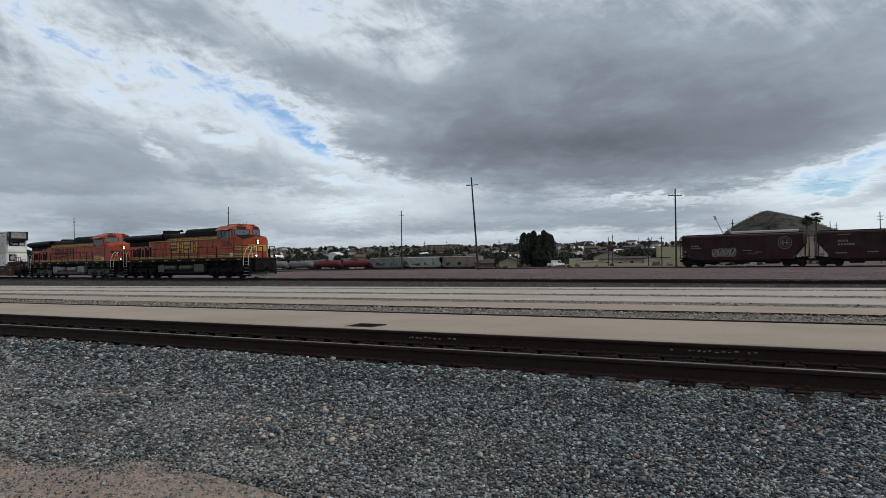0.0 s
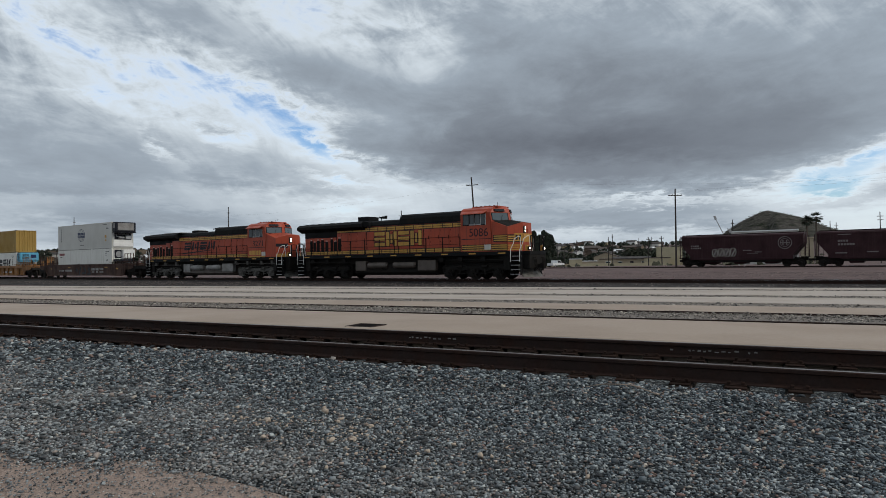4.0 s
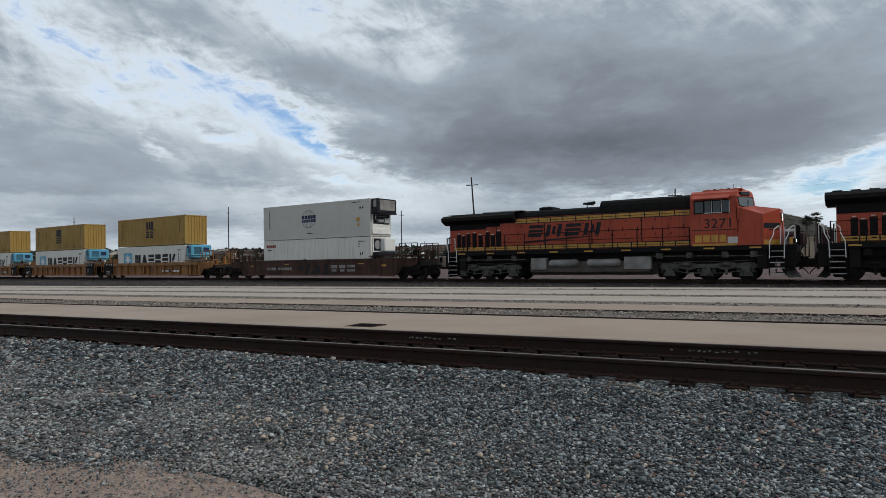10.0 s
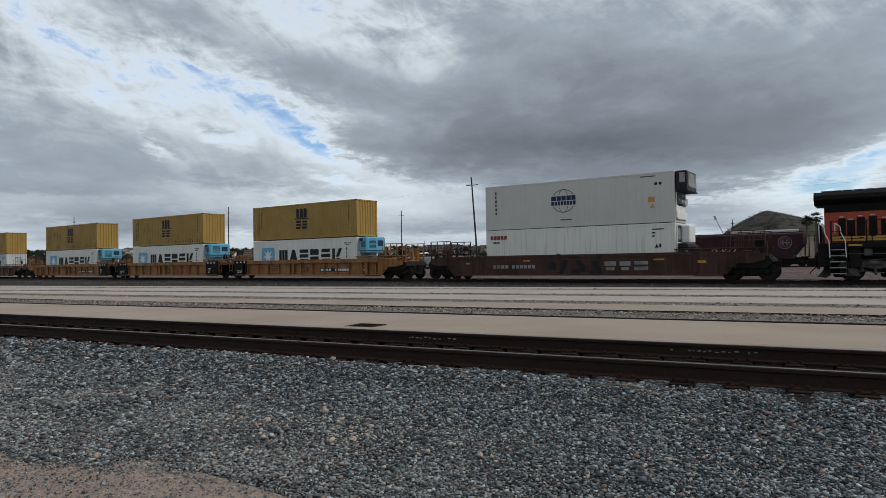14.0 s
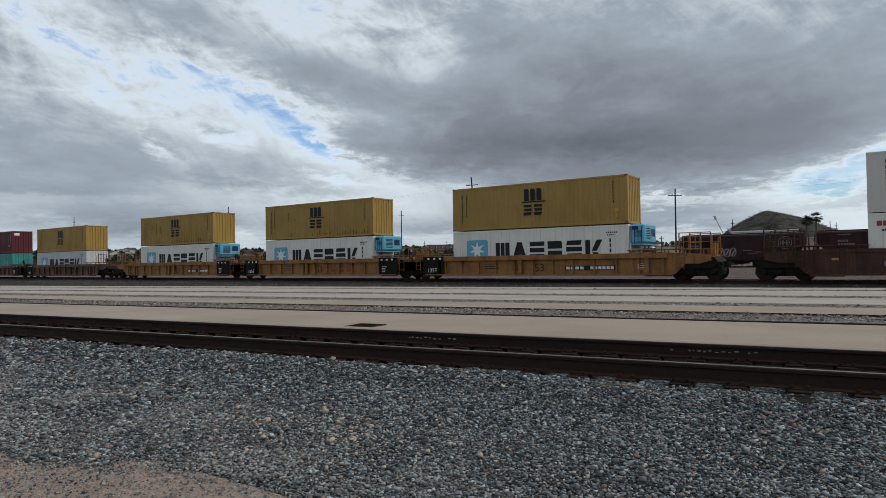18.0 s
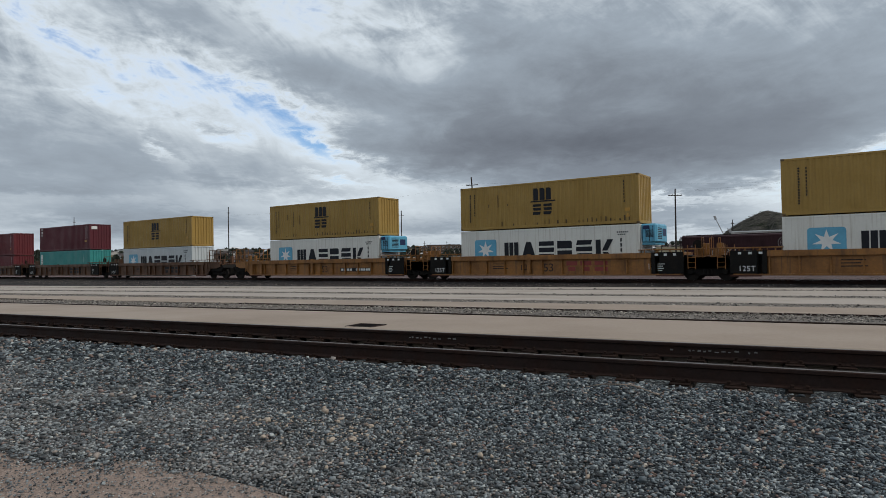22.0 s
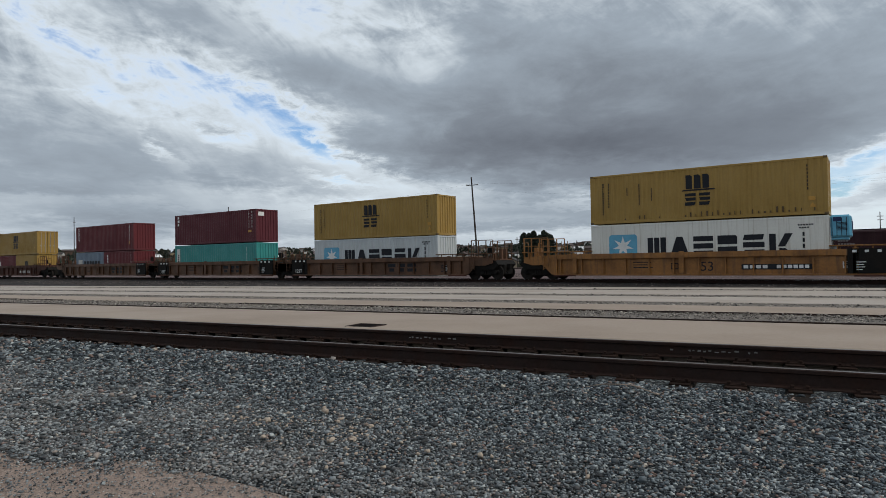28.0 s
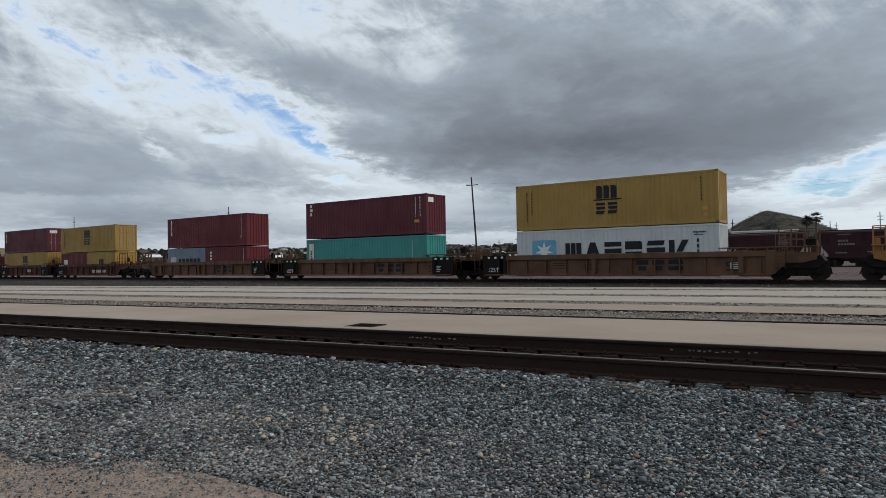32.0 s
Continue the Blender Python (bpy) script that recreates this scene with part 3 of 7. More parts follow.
def build_track(name, label, origin, heading, x0, x1, top, near_ties, detail=True, head="rail_top"):
    tr = thing(name, label, "railway track", kind="structure", at=pose(*origin, 0, 0, degrees_of(heading)))
    rm = rail_mesh("rail", x1 - x0, head)
    for y in (-.7525, .7525):
        part("rail", rm, None, tr, at=pose(x0, y, top - .176))
    tm, pm = tie_mesh("tie"), plate_mesh("tie_plate")
    rnd = random.Random(5)
    a, b = near_ties
    k = int((b - a) / 0.51)
    for i in range(k):
        x = a + i * 0.51 + rnd.uniform(-.02, .02)
        t = part("tie", tm, None, tr, at=pose(x, rnd.uniform(-.04, .04), top - .176 - .018 - rnd.uniform(0, .006), 0, 0, rnd.uniform(-1, 1)))
        if detail:
            for y in (-.7525, .7525):
                part("tie_plate", pm, None, t, at=pose(0, y, 0.002))
    return tr


def degrees_of(a):
    return a * 180 / pi


ox, oy, _ = along(0, NEAR_C)
build_track("near_track", "rusty rails on dark creosoted ties in grey ballast", (ox, oy, 0), NEAR, -120, 30, RAIL_Z, (-38, 8), head="rail_dull")
build_track("main_track", "main track rails on ties in dark ballast", (0, TRACK_Y, 0), 0, -420, 60, 0.0, (-95, 14), detail=False)
build_track("far_track", "storage track rails across the yard", (0, 97.0, 0), radians(-4.0), -200, 60, -0.30, (-60, 10), detail=False)


def build_ballast():
    """The main track's ballast bank, from the aprons' edge across the track."""
    g = Geo()
    prof = [(-9.5, -.45), (-6.0, -.36), (-2.6, -.27), (-1.75, -.195), (2.4, -.195), (5.6, -.44)]
    xs = [-420 + i * 8 for i in range(61)]
    rows = [[(x, TRACK_Y + y + (0.12 * noise.noise((x * .3, y, 1)) if abs(y) > 2 else 0), z + 0.02 * noise.noise((x * .4, y * 2, 7))) for x in xs] for y, z in prof]
    g.sheet(rows)
    tagged(smooth(new("ballast_bank", g.mesh("ballast_bank", "ballast"))), "dark crushed stone ballast bank under the main track", "ballast", kind="structure")
    g = Geo()
    prof = [(-4.0, -.55), (-1.8, -.50), (1.8, -.50), (4.0, -.60)]
    h = radians(-4.0)
    rows = [[(x * cos(h) - y * sin(h), 97 + x * sin(h) + y * cos(h), z) for x in [-200 + i * 10 for i in range(27)]] for y, z in prof]
    g.sheet(rows)
    tagged(new("far_ballast", g.mesh("far_ballast", "ballast")), "dark ballast under the storage track", "ballast", kind="structure")


build_ballast()


def bed_z(u, v):
    """Height of the gravel between the camera and the near rails."""
    z = 0.050 + 0.065 * smoothstep(5.4, 6.02, v) - 0.05 * smoothstep(6.34, 6.5, v)
    return z + 0.022 * noise.noise((u * .7, v * .7, 0.4)) + 0.01 * noise.noise((u * 2.3, v * 2.3, 5.0))


def bare(x, y):
    """How far the gravel thins out to bare dirt (1: bare)."""
    w = 0.30 * noise.noise((x * 1.6, y * 1.6, 2.0)) + 0.22 * noise.noise((x * 5, y * 5, 4.0))
    line = 2.24 + 0.30 * (x + 3.9)
    side = smoothstep(-2.1, -3.0, x + 0.5 * w)
    patches = 0.45 * smoothstep(0.12, 0.34, noise.noise((x * 0.9, y * 1.3, 8.0))) * smoothstep(4.6, 3.4, y)
    dusty = .38 * smoothstep(1.15, .55, sqrt(((x + 3.45) / .95) ** 2 + ((y - 3.38) / .5) ** 2) + w)
    patches = max(patches, dusty)
    return max(smoothstep(-0.42, 0.26, line + w * 0.9 - y) * side, patches)


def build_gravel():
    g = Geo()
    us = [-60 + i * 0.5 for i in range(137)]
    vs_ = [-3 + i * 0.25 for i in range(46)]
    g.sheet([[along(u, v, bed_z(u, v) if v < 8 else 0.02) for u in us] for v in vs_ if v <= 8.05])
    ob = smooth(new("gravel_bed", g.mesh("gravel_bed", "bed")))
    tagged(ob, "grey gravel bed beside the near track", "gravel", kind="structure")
    # the bare dirt by the camera lies over the bed
    g = Geo()
    rows = []
    for i in range(60):
        x = -8.0 + i * 0.11
        row = []
        for j in range(100):
            y = -6.0 + j * 0.085
            u, v = x * cos(NEAR) + y * sin(NEAR), -x * sin(NEAR) + y * cos(NEAR)
            row.append((x, y, bed_z(u, v) + 0.020 * bare(x, y) - 0.010 + 0.004 * noise.noise((x * 9, y * 9, 1))))
        rows.append(row)
    g.sheet(rows)
    tagged(smooth(new("dirt_patch", g.mesh("dirt_patch", "dirt"))), "bare tan dirt at the edge of the gravel", "dirt", kind="structure")


build_gravel()


def block():
    """Twelve triangles over the eight corners of a box (x, y, z from low to high)."""
    return np.array([(0, 1, 3), (0, 3, 2), (4, 6, 7), (4, 7, 5), (0, 4, 5), (0, 5, 1), (2, 3, 7), (2, 7, 6), (0, 2, 6), (0, 6, 4), (1, 5, 7), (1, 7, 3)])


def stones(name, places, sizes, mat, label, seed=1, flat=0.62):
    """Angular stones at the places, one mesh."""
    rng = np.random.default_rng(seed)
    tri = block()
    n = len(places)
    k = rng.integers(0, 60, n)
    shapes = []
    for i in range(60):
        # a split chip: an uneven four-sided plate whose top is smaller, shifted and tipped
        an = np.array([.78, 2.36, 3.93, 5.50]) + rng.uniform(-.55, .55, 4)
        rad = rng.uniform(.62, 1.12, 4)
        quad = np.stack([rad * np.cos(an), rad * np.sin(an)], -1)
        top = quad * rng.uniform(.55, .98, (4, 1)) + rng.uniform(-.2, .2, 2)
        s = np.zeros((8, 3))
        # corner order of block(): x, y, z from low to high
        for j, c in ((0, 6), (1, 2), (2, 0), (3, 4)):
            s[c, :2], s[c, 2] = quad[j], rng.uniform(-.9, -.5)
            s[c + 1, :2], s[c + 1, 2] = top[j], rng.uniform(.25, .95)
        s = s * np.array([1.0, rng.uniform(.6, 1.0), rng.uniform(.24, .52)])
        shapes.append(s)
    shapes = np.array(shapes)[k]
    a = rng.uniform(0, 2 * pi, n)
    tilt = rng.normal(0, .24, n)
    x, y, z = shapes[..., 0], shapes[..., 1], shapes[..., 2]
    x, z = x * np.cos(tilt)[:, None] - z * np.sin(tilt)[:, None], x * np.sin(tilt)[:, None] + z * np.cos(tilt)[:, None]
    x, y = x * np.cos(a)[:, None] - y * np.sin(a)[:, None], x * np.sin(a)[:, None] + y * np.cos(a)[:, None]
    v = np.stack([x, y, z * flat / .62], -1) * sizes[:, None, None] + places[:, None, :]
    f = tri[None] + (np.arange(n) * 8)[:, None, None]
    me = bpy.data.meshes.new(name)
    v, f = v.reshape(-1, 3), f.reshape(-1, 3)
    me.vertices.add(len(v))
    me.vertices.foreach_set("co", v.astype(np.float32).ravel())
    me.loops.add(f.size)
    me.loops.foreach_set("vertex_index", f.astype(np.int32).ravel())
    me.polygons.add(len(f))
    me.polygons.foreach_set("loop_start", np.arange(0, f.size, 3, dtype=np.int32))
    me.polygons.foreach_set("loop_total", np.full(len(f), 3, dtype=np.int32))
    me.update()
    me.validate()
    me.materials.append(M[mat])
    return tagged(new(name, me), label, "gravel", kind="stuff")


def scatter_gravel():
    rng = np.random.default_rng(11)
    pl, sz = [], []
    # rings round the camera's foot, denser and finer where it stands near
    for r0, r1, per_m2, size in ((0.7, 1.9, 2600, .0130), (1.9, 3.4, 7600, .0105), (3.4, 4.8, 6300, .0114), (4.8, 6.5, 4500, .0132), (6.5, 10, 2100, .0172), (10, 18, 520, .026), (18, 32, 110, .048)):
        a0, a1 = radians(-71), radians(3)
        n = int(per_m2 * 0.5 * (r1 * r1 - r0 * r0) * (a1 - a0))
        r = np.sqrt(rng.uniform(r0 * r0, r1 * r1, n))
        a = rng.uniform(a0, a1, n)
        x, y = r * np.sin(a), r * np.cos(a)
        v = -x * sin(NEAR) + y * cos(NEAR)
        u = x * cos(NEAR) + y * sin(NEAR)
        s = size * 1.09 * np.exp(rng.normal(0, .30, n))
        for i in np.nonzero(v < 6.53)[0]:
            b = bare(x[i], y[i])
            lift = .014 * b
            if b > 0.02 and rng.random() < b * 1.15:
                if rng.random() > 0.28:
                    continue
                s[i] *= rng.uniform(.3, .85)
            pl.append((x[i], y[i], bed_z(u[i], v[i]) + lift + s[i] * rng.uniform(-.3, .95)))
            sz.append(s[i])
    # a few large pale cobbles
    for x, y, s in ((-3.81, 3.56, .03), (-3.28, 3.53, .036), (-3.51, 3.9, .03), (-2.91, 3.09, .026), (-4.45, 3.35, .03), (-3.34, 3.6, .035), (-.27, 4.32, .028), (-.38, 5.26, .026), (-1.5, 3.22, .02), (-2.4, 4.2, .02), (-3.9, 3.5, .03)):
        pl.append((x, y, 0.082)), sz.append(s * .72)
    # pale pebbles strewn over a dusty patch
    pb, ps = [], []
    for i in range(230):
        x, y = -3.35 + rng.normal(0, .62), 3.45 + rng.normal(0, .26)
        pb.append((x, y, 0.082 + rng.uniform(-.012, .012))), ps.append(.013 * math.exp(rng.normal(0, .45)))
    stones("pebbles", np.array(pb), np.array(ps), "cobble", "pale tan pebbles strewn over a dusty patch", 12)
    stones("gravel", np.array(pl[:-11]), np.array(sz[:-11]), "stone", "loose blue-grey crushed stone with scattered tan pieces", 3)
    stones("cobbles", np.array(pl[-11:]), np.array(sz[-11:]), "cobble", "a few larger pale tan cobbles in the gravel", 9)
    # coarser stone over the rest of the bed, beside and behind
    pq, sq = [], []
    for i in range(34000):
        a, r = rng.uniform(radians(2.5), radians(289.5)), 9.5 * math.sqrt(rng.random())
        x, y = r * sin(a), r * cos(a)
        u, v = x * cos(NEAR) + y * sin(NEAR), -x * sin(NEAR) + y * cos(NEAR)
        if v > 6.4 or v < -2.8 or bare(x, y) > .4:
            continue
        pq.append((x, y, bed_z(u, v) + .004)), sq.append(.030 * math.exp(rng.normal(0, .3)))
    stones("outer_gravel", np.array(pq), np.array(sq), "stone", "coarse blue-grey crushed stone beside the track", 15)
    # between the rails and along their far side
    pl, sz = [], []
    for i in range(9000):
        u, v = rng.uniform(-34, 8), rng.uniform(6.5, 8.15)
        s = .022 * math.exp(rng.normal(0, .3))
        pl.append(along(u, v, 0.035 + rng.uniform(-.02, .012)))
        sz.append(s)
    stones("crib_gravel", np.array(pl), np.array(sz), "track_stone", "dark crushed stone between the near rails", 4)
    # pale stone strips between the aprons
    pl, sz = [], []
    for lo, hi, z, n, s0, far in ((L_S1B, L_S1T, .19, 19000, .020, -30), (L_S2B, L_S2T, .105, 9000, .023, -38), (L_S3B, L_S3T, .035, 6000, .027, -46), (L_S4B, L_S4T, -.06, 3500, .034, -60)):
        for i in range(n):
            x = 3 + (far - 3) * rng.random() ** 1.2
            f = rng.uniform(-0.03, 1.03)
            ya, yb = lo[0] + x * tan(radians(lo[1])), hi[0] + x * tan(radians(hi[1]))
            pl.append((x, ya + (yb - ya) * f, z - 0.004 + rng.uniform(-.02, .014)))
            sz.append(s0 * math.exp(rng.normal(0, .35)))
    stones("strip_gravel", np.array(pl), np.array(sz), "strip_stone", "pale crushed stone between the concrete aprons", 5)
    pl, sz = [], []
    for i in range(14000):
        x = 8 - 90 * rng.random() ** 1.3
        y = TRACK_Y + rng.uniform(-7.5, -1.3)
        if y < L_P5T[0] + x * tan(radians(L_P5T[1])):
            continue
        off = y - TRACK_Y
        z = -.195 if off > -1.75 else -.195 - .075 * (-1.75 - off) / .85 if off > -2.6 else -.27 - .09 * (-2.6 - off) / 3.4
        pl.append((x, y, z + 0.0))
        sz.append(.05 * math.exp(rng.normal(0, .3)))
    stones("track_ballast", np.array(pl), np.array(sz), "track_stone", "dark crushed stone ballast beside the main track", 6)
    pl, sz = [], []
    for i in range(13000):
        x = 6 - 80 * rng.random() ** 1.2
        y = TRACK_Y + 2.6 + 30 * rng.random() ** 1.5
        pl.append((x, y, ground_z(x, y) + .02))
        sz.append((.020 + .0009 * (y - TRACK_Y)) * math.exp(rng.normal(0, .35)))
    stones("yard_stones", np.array(pl), np.array(sz), "yard_stone", "loose brownish stones across the yard", 7)


scatter_gravel()
# ---------------------------------------------------------------- train (x forwards, y across, z from the rail's top)
CON_W = 2.438


def corrugated(g, x0, x1, y, z0, z1, out, pitch=0.28, depth=0.036, axis=0, flank=.24):
    """A corrugated sheet wall along x (axis 0) or y (axis 1); out: the side it faces."""
    n = max(1, round((x1 - x0) / pitch))
    p = (x1 - x0) / n
    pts = []
    for i in range(n):
        a = x0 + i * p
        pts += [(a, 0), (a + p * (.5 - flank), 0), (a + p * .5, 1), (a + p * (1 - flank), 1)]
    pts.append((x1, 0))
    lo, hi = [], []
    for a, d in pts:
        c = y - out * depth * d
        for row, z in ((lo, z0), (hi, z1)):
            row.append((a, c, z) if axis == 0 else (c, a, z))
    g.sheet([lo, hi])


def container(length, height, paint, label, group, reefer=False, doors=False):
    """A shipping container standing on its floor, its front end to +x."""
    c = thing("shipping_container", label, "shipping container", group)
    h, w = length / 2, CON_W / 2
    post, railh = 0.16, 0.12
    g = Geo()
    for x in (-h, h - post):
        for y in (-w, w - post):
            g.box(x, x + post, y, y + post, 0.1, height - 0.1, 0.012)
    for y in (-w, w - .07):
        g.box(-h + post, h - post, y + (.004 if y < 0 else 0), y + .07 - (.004 if y > 0 else 0), height - railh, height - .012, .01)
        g.box(-h + post, h - post, y + (.004 if y < 0 else 0), y + .07 - (.004 if y > 0 else 0), 0.012, 0.17, .01)
    for x in (-h + .004, h - .094):
        g.box(x, x + .09, -w + post, w - post, height - railh, height - .012, .01)
        g.box(x, x + .09, -w + post, w - post, 0.012, 0.17, .01)
    part("frame", g, paint, c)
    cm = Geo().box(-.002, .180, 0, .164, 0, .118, .014).mesh("corner_casting", "castbrown" if paint == "msc" else "castred" if paint in ("tex", "crimson") else paint)
    for x in (-h, h - .178):
        for y in (-w - .002, w - .160):
            for z in (0, height - .118):
                part("corner_casting", cm, None, c, at=pose(x, y, z))
    for s in (-1, 1):
        g = Geo()
        if reefer:
            g.box(-h + post, h - post, s * (w - .012), s * (w - .06), .17, height - railh, .004)
        else:
            corrugated(g, -h + post, h - post, s * (w - .012), .17, height - railh, s)
        wall = part("side_wall", g, paint, c)
        if reefer and s < 0:
            rib = Geo().box(-.02, .02, -w + .007, -w + .013, .18, height - railh - .01, .002).mesh("rib", paint)
            for i in range(11):
                part("rib", rib, None, wall, at=pose(-h + post + (length - 2 * post) * (i + 1) / 12, 0, 0))
    g = Geo()
    if reefer:
        g.box(-h + post, h - post, -w + .05, w - .05, height - .05, height - .015, .004)
    else:
        n = 28
        rows = [[], []]
        for i in range(n * 2 + 1):
            x = -h + post + (length - 2 * post) * i / (n * 2)
            for k, y in enumerate((-w + .05, w - .05)):
                rows[k].append((x, y, height - .03 - .02 * (i % 2)))
        g.sheet(rows)
    part("roof", g, paint, c)
    g = Geo()
    g.box(-h + .05, h - .05, -w + .05, w - .05, .10, .16)
    part("floor", g, "under", c)
    for e in (-1, 1):
        g = Geo()
        if doors and e == 1:
            for s in (-1, 1):
                d = Geo()
                y0, y1 = (s * .02, s * (w - post)) if s > 0 else (s * (w - post), s * .02)
                d.box(h - .07, h - .035, y0, y1, .17, height - railh, .01)
                for k in range(5):
                    z = .22 + (height - .5) * k / 4
                    d.box(h - .04, h - .012, y0 + .03, y1 - .03, z, z + .10, .008)
                dp = part("door", d, paint, c)
                for k in (.3, .75):
                    r = Geo()
                    y = y0 + (y1 - y0) * k
                    r.cyl((h + .012, y, .14), (h + .012, y, height - .1), .017, n=8)
                    r.box(h - .01, h + .03, y - .16, y + .03, 1.05, 1.11, .006)
                    for z in (.3, .9, 1.6, 2.3):
                        r.box(h - .012, h + .026, y - .035, y + .035, z, z + .06, .005)
                    part("lock_rod", r, "silver", dp)
            continue
        if reefer:
            g.box(e * (h - .02), e * (h - .07), -w + post, w - post, .17, height - railh, .006)
        else:
            corrugated(g, -w + post, w - post, e * (h - .012), .17, height - railh, e, pitch=.30, depth=.055, axis=1, flank=.12)
        part("end_wall", g, paint, c)
    return c


NEAR_SIDE = -CON_W / 2 - 0.004        # the containers' side that the camera sees


SINGLE = {"block_row": "block", "stencil_marks": "stencil_mark", "scuff_marks": "scuff_mark", "number_bars": "number_bar"}


def decal(parent, name, mat, pieces, y=NEAR_SIDE, label=""):
    """Flat painted shapes on the side wall: rectangles (x0, x1, z0, z1) or outlines of (x, z); a few pieces are a part each."""
    apart = 1 < len(pieces) <= 16
    g, ob = Geo(), None
    for q in pieces:
        if apart:
            g = Geo()
        if isinstance(q[0], tuple):
            n = len(q)
            g.add([(a, y - .003, b) for a, b in q] + [(a, y + .004, b) for a, b in q], [tuple(range(n))] + [(i, (i + 1) % n, n + (i + 1) % n, n + i) for i in range(n)])
        else:
            g.box(q[0], q[1], y - .003, y + .004, q[2], q[3])
        if apart:
            ob = part(SINGLE.get(name, name), g, mat, parent, label)
    return ob if apart else tagged(part(name, g, mat, parent, label), kind="stuff" if len(pieces) > 1 else "")


def ring(cx, cz, rx, rz, w, n=40):
    """Pieces of an upright elliptic ring."""
    out = []
    for i in range(n):
        a, b = 2 * pi * i / n, 2 * pi * (i + 1) / n
        out.append(((cx + rx * cos(a), cz + rz * sin(a)), (cx + rx * cos(b), cz + rz * sin(b)),
                    (cx + (rx - w) * cos(b), cz + (rz - w) * sin(b)), (cx + (rx - w) * cos(a), cz + (rz - w) * sin(a))))
    return out


def code_bars(x, z0, z1, w=0.07, seed=1, n=9):
    """A vertical row of small dashes, like unreadable stencilled marks."""
    rnd = random.Random(seed)
    out, z = [], z1
    step = (z1 - z0) / n
    for i in range(n):
        out.append((x, x + w * rnd.uniform(.7, 1), z - step * .68, z))
        z -= step
    return out


def mustard_marks(c, h, k=0.0, scuffs=0):
    """Dark emblem: a block over a base bar, and two smaller blocks under it."""
    x, z = 0.0 + k, h * .55
    u, q = 1.25, 1.12

    def at(*pts):
        return tuple((x + u * a, z + q * b) for a, b in pts)
    p = [at((k, .12), (k + .27, .12), (k + .27, .72), (k + .19, .80), (k, .80)) for k in (-.48, -.13, .22)]
    p += [at((-.66, .02), (.74, .02), (.70, .09), (-.60, .09))]
    for k in (-.52, .07):
        p += [at((k, -.10), (k + .45, -.10), (k + .45, -.24), (k, -.24)), at((k, -.31), (k + .45, -.31), (k + .45, -.46), (k + .05, -.46)), at((k, -.53), (k + .45, -.53), (k + .38, -.70), (k, -.70))]
    decal(c, "emblem", "ink", p, label="black emblem of plain bars")
    decal(c, "stencil_marks", "ink", code_bars(-5.35, .5, h - .5, .09, 2, 14) + code_bars(-5.0, .9, h - .5, .07, 3, 9) + code_bars(5.2, 1.2, h - .35, .06, 4, 7))
    if scuffs:
        rnd = random.Random(scuffs)
        sc = []
        x = -4.6
        while x < 5.6:
            if rnd.random() < .55 + .06 * x:
                sc.append((x, x + rnd.uniform(.03, .09), .20, .20 + rnd.uniform(.08, .30)))
            x += .28
        sc += [(xx, xx + .05, 1.0 + rnd.uniform(0, .6), 1.5 + rnd.uniform(.1, .9)) for xx in (-3.9, -3.2, -2.5)]
        decal(c, "scuff_marks", "rustmark", sc, label="dark rusty scuffs along the lower edge")
    decal(c, "warning_sign", "yellow", [(5.25, 5.55, .72, .92), ((5.28, .38), (5.58, .38), (5.43, .62))])


